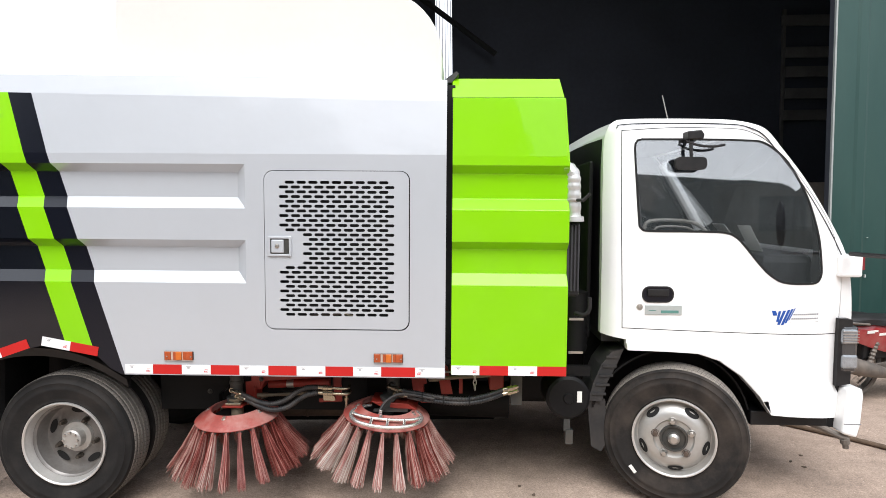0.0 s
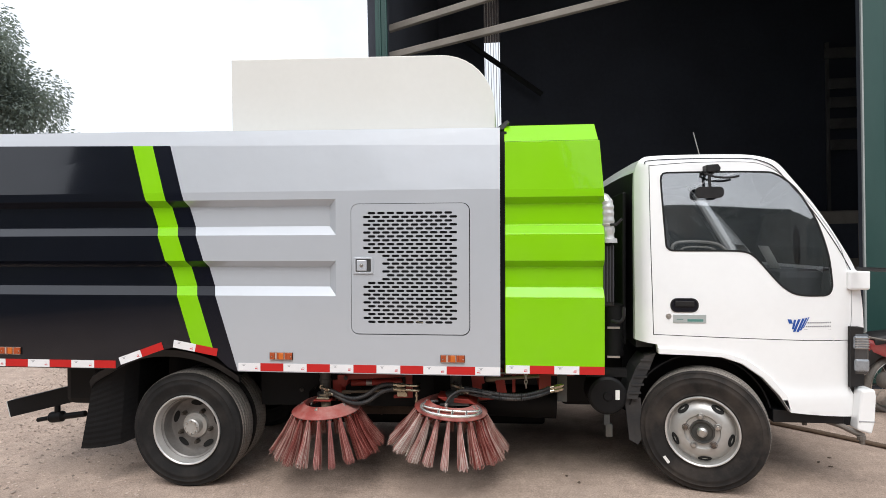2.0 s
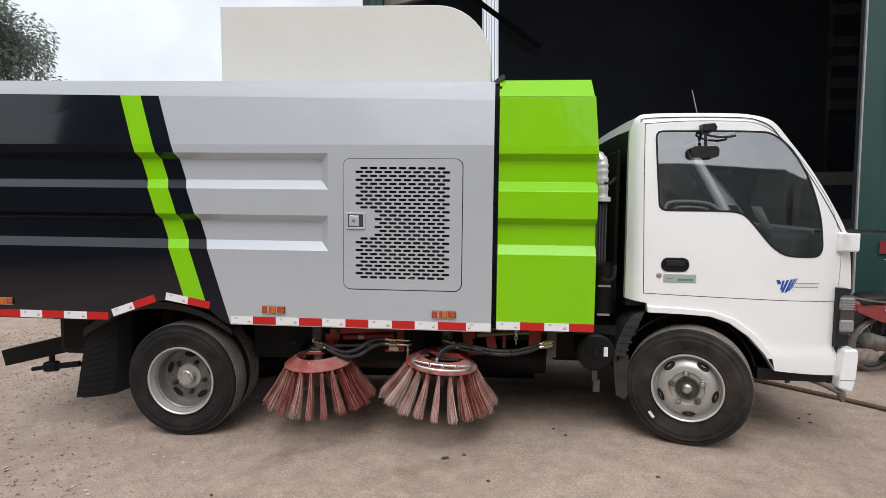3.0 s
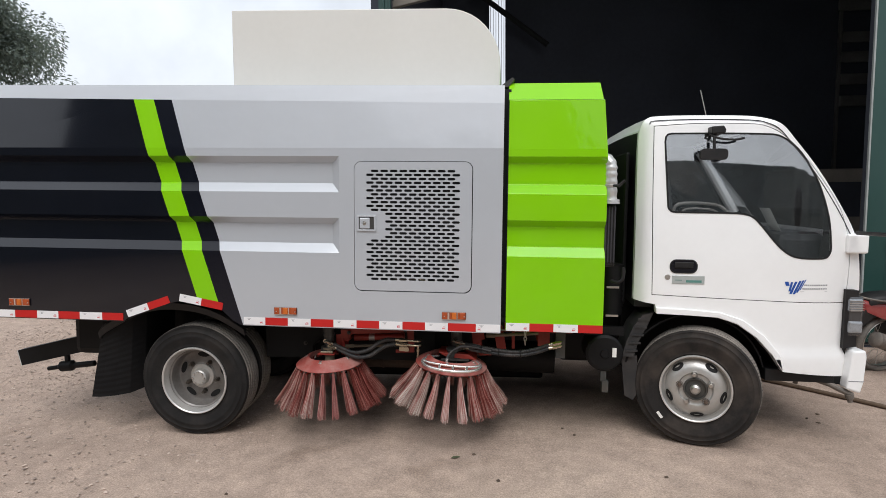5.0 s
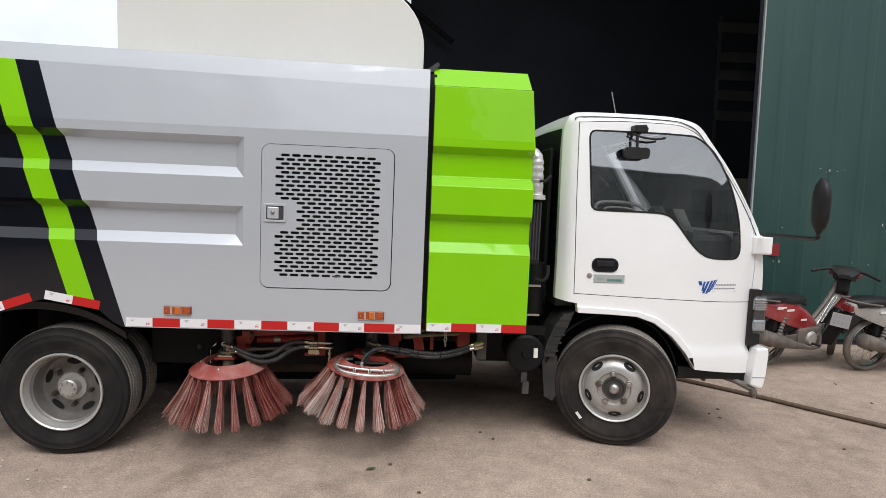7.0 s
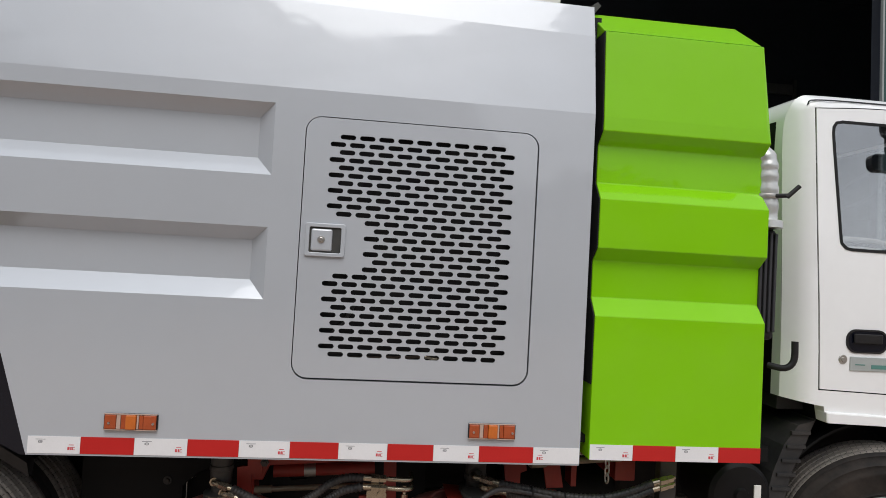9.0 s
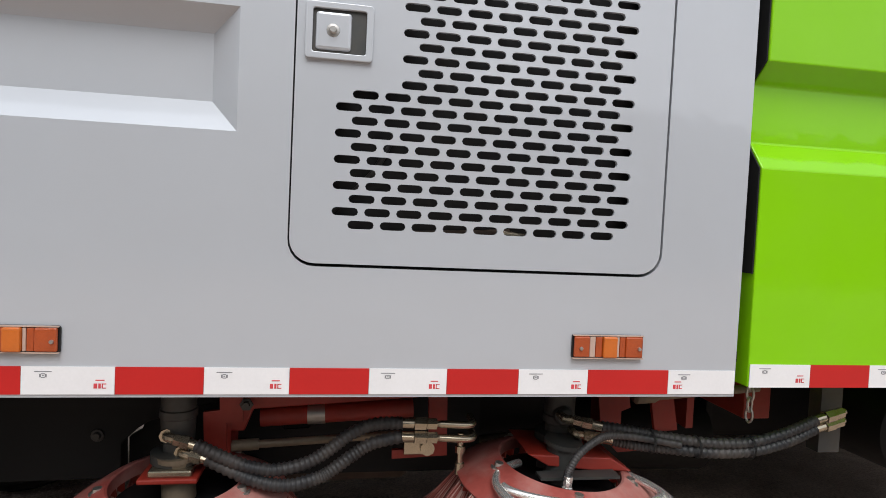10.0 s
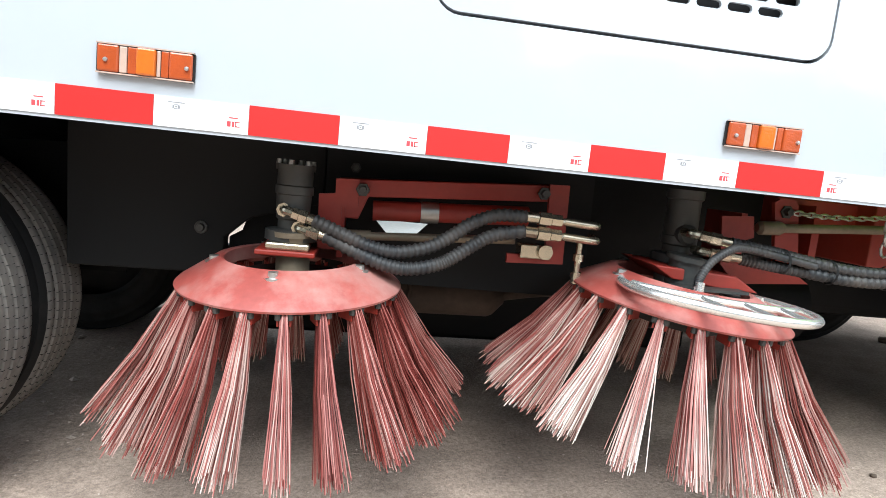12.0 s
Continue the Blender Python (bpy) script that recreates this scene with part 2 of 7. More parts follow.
def bristle_material(name, shift):
    """Plastic strands: red at the root, dusty pink to cream towards the worn tip, by bundle and by strand."""
    m = bpy.data.materials.new(name)
    m.use_nodes = True
    n, l = m.node_tree.nodes, m.node_tree.links
    b = n["Principled BSDF"]
    b.inputs["Roughness"].default_value = 0.5
    b.inputs["Specular IOR Level"].default_value = 0.3
    per = n.new("ShaderNodeObjectInfo").outputs["Random"]
    strand = n.new("ShaderNodeNewGeometry").outputs["Random Per Island"]
    tc = n.new("ShaderNodeTexCoord").outputs["Object"]
    nz = n.new("ShaderNodeTexNoise")
    nz.inputs["Scale"].default_value = 16
    l.new(tc, nz.inputs["Vector"])
    sep = n.new("ShaderNodeSeparateXYZ")
    l.new(tc, sep.inputs[0])
    tip = n.new("ShaderNodeMapRange")
    l.new(sep.outputs["Z"], tip.inputs["Value"])
    tip.inputs["From Min"].default_value = -0.04
    tip.inputs["From Max"].default_value = -0.28

    def madd(a, f, c):
        x = n.new("ShaderNodeMath")
        x.operation = "MULTIPLY_ADD"
        l.new(a, x.inputs[0])
        x.inputs[1].default_value = f
        if isinstance(c, float):
            x.inputs[2].default_value = c
        else:
            l.new(c, x.inputs[2])
        return x.outputs[0]
    fac = madd(tip.outputs["Result"], 0.16, madd(strand, 0.60, madd(per, 0.22, madd(nz.outputs["Fac"], 0.35, shift))))
    r = n.new("ShaderNodeValToRGB")
    l.new(fac, r.inputs["Fac"])
    e = r.color_ramp.elements
    e[0].position, e[0].color = 0.0, (0.085, 0.014, 0.011, 1)
    e[1].position, e[1].color = 1.0, (0.72, 0.66, 0.60, 1)
    for p, c in ((0.28, (0.22, 0.044, 0.035)), (0.52, (0.36, 0.145, 0.122)), (0.75, (0.50, 0.34, 0.295))):
        e.new(p).color = (*c, 1)
    l.new(r.outputs["Color"], b.inputs["Base Color"])
    return m


# Shifts sit low so that strand colours carry some shade under the truck.
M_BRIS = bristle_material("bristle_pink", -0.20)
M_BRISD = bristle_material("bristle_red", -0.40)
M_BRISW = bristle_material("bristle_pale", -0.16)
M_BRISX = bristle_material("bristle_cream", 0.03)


def glass(name, tint, ior=1.45):
    m = bpy.data.materials.new(name)
    m.use_nodes = True
    n, l = m.node_tree.nodes, m.node_tree.links
    b = n["Principled BSDF"]
    b.inputs["Base Color"].default_value = (*tint, 1)
    b.inputs["Roughness"].default_value = 0.015
    b.inputs["Transmission Weight"].default_value = 1.0
    b.inputs["IOR"].default_value = ior
    return m


M_GLASS = glass("tinted_glass", (0.80, 0.83, 0.86), 2.8)


def sheet_material():
    """Thin white roofing sheet that daylight shines through."""
    m = bpy.data.materials.new("translucent_sheet")
    m.use_nodes = True
    n, l = m.node_tree.nodes, m.node_tree.links
    n.remove(n["Principled BSDF"])
    t = n.new("ShaderNodeBsdfTranslucent")
    t.inputs["Color"].default_value = (0.9, 0.9, 0.9, 1)
    d = n.new("ShaderNodeBsdfDiffuse")
    d.inputs["Color"].default_value = (0.8, 0.8, 0.8, 1)
    mx = n.new("ShaderNodeMixShader")
    mx.inputs[0].default_value = 0.25
    l.new(t.outputs[0], mx.inputs[1])
    l.new(d.outputs[0], mx.inputs[2])
    l.new(mx.outputs[0], n["Material Output"].inputs["Surface"])
    return m


M_SHEET = sheet_material()


def ground_material():
    """Dusty yard: packed earth over old concrete, with grit, pebbles and damp stains."""
    m = bpy.data.materials.new("yard_ground")
    m.use_nodes = True
    n, l = m.node_tree.nodes, m.node_tree.links
    b = n["Principled BSDF"]
    b.inputs["Roughness"].default_value = 0.92
    b.inputs["Specular IOR Level"].default_value = 0.2
    tc = n.new("ShaderNodeTexCoord").outputs["Object"]

    def noise_at(scale, detail, rough=0.6):
        t = n.new("ShaderNodeTexNoise")
        t.inputs["Scale"].default_value = scale
        t.inputs["Detail"].default_value = detail
        t.inputs["Roughness"].default_value = rough
        l.new(tc, t.inputs["Vector"])
        return t.outputs["Fac"]

    def ramp(fac, stops):
        r = n.new("ShaderNodeValToRGB")
        l.new(fac, r.inputs["Fac"])
        e = r.color_ramp.elements
        e[0].position, e[0].color = stops[0][0], (*stops[0][1], 1)
        e[1].position, e[1].color = stops[1][0], (*stops[1][1], 1)
        for p, c in stops[2:]:
            k = e.new(p)
            k.color = (*c, 1)
        return r.outputs["Color"]

    def mix(f, a, c, mode="MIX"):
        x = n.new("ShaderNodeMix")
        x.data_type = "RGBA"
        x.blend_type = mode
        if isinstance(f, float):
            x.inputs["Factor"].default_value = f
        else:
            l.new(f, x.inputs["Factor"])
        l.new(a, x.inputs["A"])
        l.new(c, x.inputs["B"])
        return x.outputs["Result"]

    broad = ramp(noise_at(0.55, 5), [(0.3, (0.412, 0.317, 0.256)), (0.7, (0.537, 0.424, 0.349))])
    mid = ramp(noise_at(6, 6, 0.7), [(0.3, (0.72, 0.72, 0.72)), (0.7, (1.08, 1.07, 1.06))])
    col = mix(1.0, broad, mid, "MULTIPLY")
    grit = ramp(noise_at(95, 3, 0.7), [(0.36, (0.42, 0.40, 0.385)), (0.62, (1.22, 1.2, 1.18))])
    col = mix(0.48, col, grit, "MULTIPLY")
    speck = ramp(noise_at(240, 2, 0.6), [(0.38, (0.6, 0.6, 0.6)), (0.62, (1.25, 1.25, 1.25))])
    col = mix(0.32, col, speck, "MULTIPLY")
    vo = n.new("ShaderNodeTexVoronoi")
    vo.inputs["Scale"].default_value = 34
    l.new(tc, vo.inputs["Vector"])
    peb = ramp(vo.outputs["Distance"], [(0.12, (1.2, 1.18, 1.15)), (0.24, (1, 1, 1))])
    col = mix(0.5, col, peb, "MULTIPLY")
    st = n.new("ShaderNodeTexNoise")
    st.inputs["Scale"].default_value = 1.7
    st.inputs["Detail"].default_value = 6
    l.new(tc, st.inputs["Vector"])
    stain = ramp(st.outputs["Fac"], [(0.60, (1, 1, 1)), (0.74, (0.62, 0.60, 0.58))])
    col = mix(0.8, col, stain, "MULTIPLY")
    l.new(col, b.inputs["Base Color"])
    hsum = n.new("ShaderNodeMath")
    hsum.operation = "ADD"
    l.new(noise_at(60, 6, 0.75), hsum.inputs[0])
    l.new(noise_at(9, 5), hsum.inputs[1])
    bp = n.new("ShaderNodeBump")
    bp.inputs["Strength"].default_value = 0.6
    bp.inputs["Distance"].default_value = 0.014
    l.new(hsum.outputs[0], bp.inputs["Height"])
    l.new(bp.outputs[0], b.inputs["Normal"])
    return m


M_GROUND = ground_material()

# ---- mesh helpers ----
from mathutils import geometry

TILT_ANGLE = 0.0175
TILT = Matrix.Translation((1.2, 0, 0.8)) @ Matrix.Rotation(TILT_ANGLE, 4, "Y") @ Matrix.Translation((-1.2, 0, -0.8))


def part(name, bm, material, parent=None, label="", tilt=False, smooth=None, bevel=0.0, at=None):
    """Links a bmesh as ONE mesh object, under parent if given."""
    if tilt:
        bm.transform(TILT)
    bmesh.ops.recalc_face_normals(bm, faces=bm.faces)
    me = bpy.data.meshes.new(name)
    if smooth is not None:
        for f in bm.faces:
            f.smooth = True
        for e in bm.edges:
            if len(e.link_faces) == 2 and e.calc_face_angle(0) > radians(smooth):
                e.smooth = False
    bm.to_mesh(me)
    bm.free()
    for mm in material if isinstance(material, (list, tuple)) else [material]:
        me.materials.append(mm)
    ob = new(name, me)
    if parent is not None:
        ob.parent = parent
    if at is not None:
        ob.matrix_basis = at
    if label:
        ob["label"] = label
    if bevel:
        bv = ob.modifiers.new("bevel", "BEVEL")
        bv.width, bv.segments, bv.limit_method, bv.angle_limit = bevel, 2, "ANGLE", radians(35)
    return ob


def box(bm, x0, x1, y0, y1, z0, z1, m=None, slot=0):
    vs = [bm.verts.new((x, y, z)) for x in (x0, x1) for y in (y0, y1) for z in (z0, z1)]
    for q in ((0, 1, 3, 2), (4, 6, 7, 5), (0, 4, 5, 1), (2, 3, 7, 6), (0, 2, 6, 4), (1, 5, 7, 3)):
        bm.faces.new([vs[i] for i in q]).material_index = slot
    if m is not None:
        bmesh.ops.transform(bm, matrix=m, verts=vs)
    return bm


def boxes(*specs):
    bm = bmesh.new()
    for s in specs:
        box(bm, *s)
    return bm


def prism(bm, poly, y0, y1, slot=0):
    """A closed outline of (x, z), drawn out from y0 to y1."""
    a = [bm.verts.new((x, y0, z)) for x, z in poly]
    b = [bm.verts.new((x, y1, z)) for x, z in poly]
    n = len(poly)
    bm.faces.new(a).material_index = slot
    bm.faces.new(b[::-1]).material_index = slot
    for i in range(n):
        bm.faces.new((a[i], b[i], b[(i + 1) % n], a[(i + 1) % n])).material_index = slot
    return bm


def tube(bm, pts, r, seg=10, caps=True, slot=0):
    """A round bar along points; r is one radius or one for each point."""
    pts = [Vector(p) for p in pts]
    rs = r if isinstance(r, (list, tuple)) else [r] * len(pts)
    rings, up = [], None
    for i, p in enumerate(pts):
        d = (pts[min(i + 1, len(pts) - 1)] - pts[max(i - 1, 0)]).normalized()
        if up is None:
            up = d.orthogonal().normalized()
        up = (up - d * up.dot(d)).normalized()
        side = d.cross(up)
        rings.append([bm.verts.new(p + rs[i] * (math.cos(a) * up + math.sin(a) * side)) for a in (2 * math.pi * k / seg for k in range(seg))])
    for a, b in zip(rings, rings[1:]):
        for k in range(seg):
            f = bm.faces.new((a[k], a[(k + 1) % seg], b[(k + 1) % seg], b[k]))
            f.material_index = slot
    if caps:
        bm.faces.new(rings[0][::-1]).material_index = slot
        bm.faces.new(rings[-1]).material_index = slot
    return bm


def tubes(*specs, seg=10):
    bm = bmesh.new()
    for pts, r in specs:
        tube(bm, pts, r, seg)
    return bm


def curve_points(ctrl, n=40):
    """Points along a smooth curve through the control points."""
    c = [Vector(p) for p in ctrl]
    c = [2 * c[0] - c[1]] + c + [2 * c[-1] - c[-2]]
    out = []
    per = max(2, n // (len(c) - 3))
    for i in range(1, len(c) - 2):
        for k in range(per):
            t = k / per
            a, b, d, e = c[i - 1:i + 3]
            out.append(0.5 * ((2 * b) + (d - a) * t + (2 * a - 5 * b + 4 * d - e) * t * t + (3 * b - a - 3 * d + e) * t ** 3))
    out.append(c[-2])
    return out


def lathe(bm, profile, centre, axis="Y", seg=32, slot=0, slots=None):
    """Turns (radius, offset along the axis) round an axis through centre."""
    rings = []
    for r, o in profile:
        ring = []
        for k in range(seg if r > 1e-6 else 1):
            a = 2 * math.pi * k / seg
            c, s = r * math.cos(a), r * math.sin(a)
            p = (c, o, s) if axis == "Y" else (c, s, o) if axis == "Z" else (o, c, s)
            ring.append(bm.verts.new(Vector(p) + Vector(centre)))
        rings.append(ring)
    for i, (a, b) in enumerate(zip(rings, rings[1:])):
        for k in range(seg):
            loop = [a[k % len(a)], a[(k + 1) % len(a)], b[(k + 1) % len(b)], b[k % len(b)]]
            loop = [v for j, v in enumerate(loop) if v not in loop[:j]]
            if len(loop) > 2:
                bm.faces.new(loop).material_index = slots[i] if slots else slot
    return bm


def inside(p, poly):
    hit, j = False, len(poly) - 1
    for i in range(len(poly)):
        (xi, zi), (xj, zj) = poly[i], poly[j]
        if (zi > p[1]) != (zj > p[1]) and p[0] < (xj - xi) * (p[1] - zi) / (zj - zi) + xi:
            hit = not hit
        j = i
    return hit


def plate(bm, outer, holes=(), y=0.0, grid=0.0, bend=None, slot=0, depth=0.0):
    """A plate in the x-z plane with holes; bend(x, z) adds to y; depth gives a rim that goes inwards."""
    pts, edges = [], []
    for loop in (outer, *holes):
        k = len(pts)
        pts += [Vector((x, z)) for x, z in loop]
        edges += [(k + i, k + (i + 1) % len(loop)) for i in range(len(loop))]
    if grid:
        xs, zs = [p[0] for p in outer], [p[1] for p in outer]
        nx, nz = int((max(xs) - min(xs)) / grid), int((max(zs) - min(zs)) / grid)
        for i in range(1, nx):
            for j in range(1, nz):
                p = (min(xs) + (max(xs) - min(xs)) * i / nx, min(zs) + (max(zs) - min(zs)) * j / nz)
                if inside(p, outer) and not any(inside(p, h) for h in holes):
                    if all(min((Vector(p) - Vector(q)).length for q in loop) > grid * 0.45 for loop in (outer, *holes)):
                        pts.append(Vector(p))
    v, e, f, _, _, _ = geometry.delaunay_2d_cdt(pts, edges, [], 0, 1e-5)
    vs = [bm.verts.new((p.x, y + (bend(p.x, p.y) if bend else 0), p.y)) for p in v]
    for t in f:
        c = sum((v[i] for i in t), Vector((0, 0))) / len(t)
        if inside(c, outer) and not any(inside(c, h) for h in holes):
            bm.faces.new([vs[i] for i in t]).material_index = slot
    if depth:
        rim = [ed for ed in bm.edges if len(ed.link_faces) == 1 and ed.verts[0] in set(vs)]
        got = bmesh.ops.extrude_edge_only(bm, edges=rim)
        bmesh.ops.translate(bm, vec=(0, depth, 0), verts=[g for g in got["geom"] if isinstance(g, bmesh.types.BMVert)])
    for w in [w for w in vs if not w.link_faces]:
        bm.verts.remove(w)
    return bm


def rounded(x0, x1, z0, z1, r, n=6):
    out = []
    for cx, cz, a0 in ((x1 - r, z1 - r, 0), (x0 + r, z1 - r, 90), (x0 + r, z0 + r, 180), (x1 - r, z0 + r, 270)):
        out += [(cx + r * math.cos(radians(a0 + 90 * k / n)), cz + r * math.sin(radians(a0 + 90 * k / n))) for k in range(n + 1)]
    return out


def offset(poly, d):
    """The outline moved outwards by d (inwards if negative)."""
    area = sum(poly[i - 1][0] * poly[i][1] - poly[i][0] * poly[i - 1][1] for i in range(len(poly)))
    s = 1 if area > 0 else -1
    out = []
    for i, p in enumerate(poly):
        a, b = Vector(poly[i - 1]), Vector(poly[(i + 1) % len(poly)])
        p = Vector(p)
        n1, n2 = (p - a).normalized(), (b - p).normalized()
        n1, n2 = Vector((n1.y, -n1.x)) * s, Vector((n2.y, -n2.x)) * s
        m = (n1 + n2).normalized()
        k = d / max(0.4, m.dot(n1))
        out.append((p.x + m.x * k, p.y + m.y * k))
    return out


def empty(name, label, category, group="", kind="", at=(0, 0, 0)):
    ob = new(name)
    ob.empty_display_size = 0.2
    ob.location = at
    return tagged(ob, label, category, group, kind)


# ---- the yard: ground, hall, tree ----
def ground_z(x, y):
    s = max(-3.0, min(1.9, x - 1.68))
    return 0.0115 * s - 0.03 * max(0.0, min(2.4, x - 3.58))


def make_ground():
    bm = bmesh.new()
    def axis(a, b, step, far):
        inner = [a + step * i for i in range(int((b - a) / step) + 1)]
        return [-far, -120, -40, -14] + inner + [20, 50, 130, far]
    xs = axis(-8.0, 10.0, 0.3, 900)
    ys = axis(-6.0, 12.0, 0.3, 900)
    rows = []
    for y in ys:
        row = []
        for x in xs:
            z = ground_z(x, y)
            if abs(x) < 11 and abs(y) < 13:
                z += 0.010 * noise.noise((x * 0.7, y * 0.7, 0)) * min(1.0, abs(y - 0.3))
            row.append(bm.verts.new((x, y, z)))
        rows.append(row)
    for a, b in zip(rows, rows[1:]):
        for i in range(len(xs) - 1):
            bm.faces.new((a[i], a[i + 1], b[i + 1], b[i]))
    return tagged(part("ground", bm, M_GROUND, smooth=60), "dusty packed yard of earth and worn concrete with grit", "ground", kind="structure")


make_ground()

HALL_Y, HALL_X0, HALL_X1, HALL_TOP = 3.0, 0.76, 5.88, 7.5


def sheet_run(x0, x1, y, z0, z1, pitch=0.2, rib=0.025):
    """A run of trapezoid-profiled steel sheet in a wall that faces -y."""
    bm = bmesh.new()
    prof, x = [], x0
    while x < x1 - 1e-6:
        for dx, dy in ((0.0, 0), (0.62, 0), (0.7, -rib), (0.92, -rib), (1.0, 0)):
            xx = x + dx * pitch
            if xx <= x1 + 1e-6 and (not prof or xx > prof[-1][0]):
                prof.append((xx, y + dy))
        x += pitch
    lo = [bm.verts.new((px, py, z0)) for px, py in prof]
    hi = [bm.verts.new((px, py, z1)) for px, py in prof]
    lo2 = [bm.verts.new((px, py + 0.004, z0)) for px, py in prof]
    hi2 = [bm.verts.new((px, py + 0.004, z1)) for px, py in prof]
    for i in range(len(prof) - 1):
        bm.faces.new((lo[i], lo[i + 1], hi[i + 1], hi[i]))
        bm.faces.new((lo2[i + 1], lo2[i], hi2[i], hi2[i + 1]))
    return bm


def make_hall():
    # right-hand front wall of green sheets, with its pale corner trim
    bm = boxes((HALL_X1 + 0.06, 16.0, HALL_Y + 0.03, HALL_Y + 0.16, -0.1, HALL_TOP))
    wall = tagged(part("wall_front_right", bm, M_HALL), "dark green profiled steel sheet wall of the hall", "wall", kind="structure")
    x = HALL_X1 + 0.03
    for i in range(9):
        part("steel_sheet", sheet_run(x, x + 1.0, HALL_Y - (0.004 if i % 2 else 0.0), 0.02, HALL_TOP, 0.333, 0.012), M_WALLG, wall)
        x += 0.985
    part("corner_trim", boxes((HALL_X1 + 0.014, HALL_X1 + 0.03, HALL_Y - 0.02, HALL_Y + 0.01, 0.0, HALL_TOP)), M_TRIMG, wall, "pale edge trim")
    # paint chips and screw heads on the sheets
    rnd = random.Random(4)
    bm = bmesh.new()
    for i in range(18):
        sx, sz = HALL_X1 + 0.1 + rnd.random() * 3.2, (1.95, 1.32, 2.6, 0.9)[i % 4] + rnd.uniform(-0.02, 0.02)
        w = rnd.uniform(0.004, 0.012)
        box(bm, sx, sx + w, HALL_Y - 0.024, HALL_Y - 0.004, sz, sz + rnd.choice((0.004, 0.006, 0.03)))
    part("screw_head", bm, M_TRIMW, wall)["kind"] = "stuff"
    # left-hand front corner
    bm = boxes((HALL_X0 - 0.02, HALL_X0 + 0.10, HALL_Y + 0.03, HALL_Y + 0.2, 0, HALL_TOP))
    wl_ = tagged(part("wall_front_left", bm, M_HALL), "narrow green steel corner of the hall", "wall", kind="structure")
    part("steel_sheet", sheet_run(HALL_X0 - 0.02, HALL_X0 + 0.12, HALL_Y, 0.02, HALL_TOP, 0.07, 0.02), M_WALLG, wl_)
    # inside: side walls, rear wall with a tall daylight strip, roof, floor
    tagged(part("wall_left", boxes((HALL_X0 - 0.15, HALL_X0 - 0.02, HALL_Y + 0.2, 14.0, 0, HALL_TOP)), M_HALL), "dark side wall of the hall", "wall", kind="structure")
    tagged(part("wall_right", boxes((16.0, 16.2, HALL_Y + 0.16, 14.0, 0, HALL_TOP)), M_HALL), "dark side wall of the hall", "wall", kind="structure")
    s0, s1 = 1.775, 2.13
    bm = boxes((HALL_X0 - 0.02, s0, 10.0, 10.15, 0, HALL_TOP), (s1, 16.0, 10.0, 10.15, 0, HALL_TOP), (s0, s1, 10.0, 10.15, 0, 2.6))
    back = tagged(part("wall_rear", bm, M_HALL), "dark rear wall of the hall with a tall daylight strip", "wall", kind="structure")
    for k in range(6):
        xx = s0 + (k + 0.5) * (s1 - s0) / 6
        part("sheet_edge", boxes((xx - 0.006, xx + 0.006, 10.05, 10.08, 2.6, HALL_TOP)), M_SHEET, back)
    part("brace", tubes(([(s0 - 0.6, 9.6, 6.20), (s1 + 0.9, 9.6, 4.80)], 0.06)), M_SEAM, back)
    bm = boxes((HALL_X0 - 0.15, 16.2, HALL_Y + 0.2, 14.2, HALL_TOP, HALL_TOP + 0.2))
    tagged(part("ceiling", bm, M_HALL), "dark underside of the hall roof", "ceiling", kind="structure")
    bm = boxes((HALL_X0, 16.0, HALL_Y + 0.35, 10.0, 0.03, 0.062))
    tagged(part("floor", bm, M_HFLOOR), "dim bare floor inside the hall", "floor", kind="structure")


make_hall()


def make_rack():
    rack = empty("storage_rack", "dim slatted rack against the rear wall of the hall", "rack")
    for k, (z0, x0, x1) in enumerate(((5.35, 9.0, 10.1), (4.70, 9.1, 10.1), (4.30, 9.1, 10.1), (3.85, 9.1, 10.2), (3.40, 9.1, 10.2))):
        part("slat", boxes((x0, x1, 9.85, 9.9, z0, z0 + 0.22)), M_RACK, rack, bevel=0.01)
    for px in (9.05, 10.15):
        part("post", boxes((px, px + 0.06, 9.9, 9.96, 0.05, 5.7)), M_RACK, rack)
    box_ = tagged(part("stored_cabin", boxes((7.55, 10.4, 8.3, 9.6, 0.06, 2.05)), M_BEAM, bevel=0.03), "brownish stored cabin standing in the dim hall", "cabin")
    part("cabin_window", boxes((7.85, 8.75, 8.285, 8.30, 1.15, 1.80)), M_HALL, box_)


make_rack()


def make_beam(p0, p1, r):
    bm = tubes(([p0, p1], r), seg=4)
    return tagged(part("roof_beam", bm, M_BEAM, bevel=0.008), "grey steel rafter under the hall's front eave", "beam", group="eave beams")


make_beam((0.80, 3.3, 3.80), (5.0, 3.3, 4.62), 0.055)
make_beam((0.80, 3.5, 4.20), (5.0, 3.5, 5.25), 0.055)
make_beam((0.80, 3.7, 4.75), (5.0, 3.7, 5.9), 0.05)


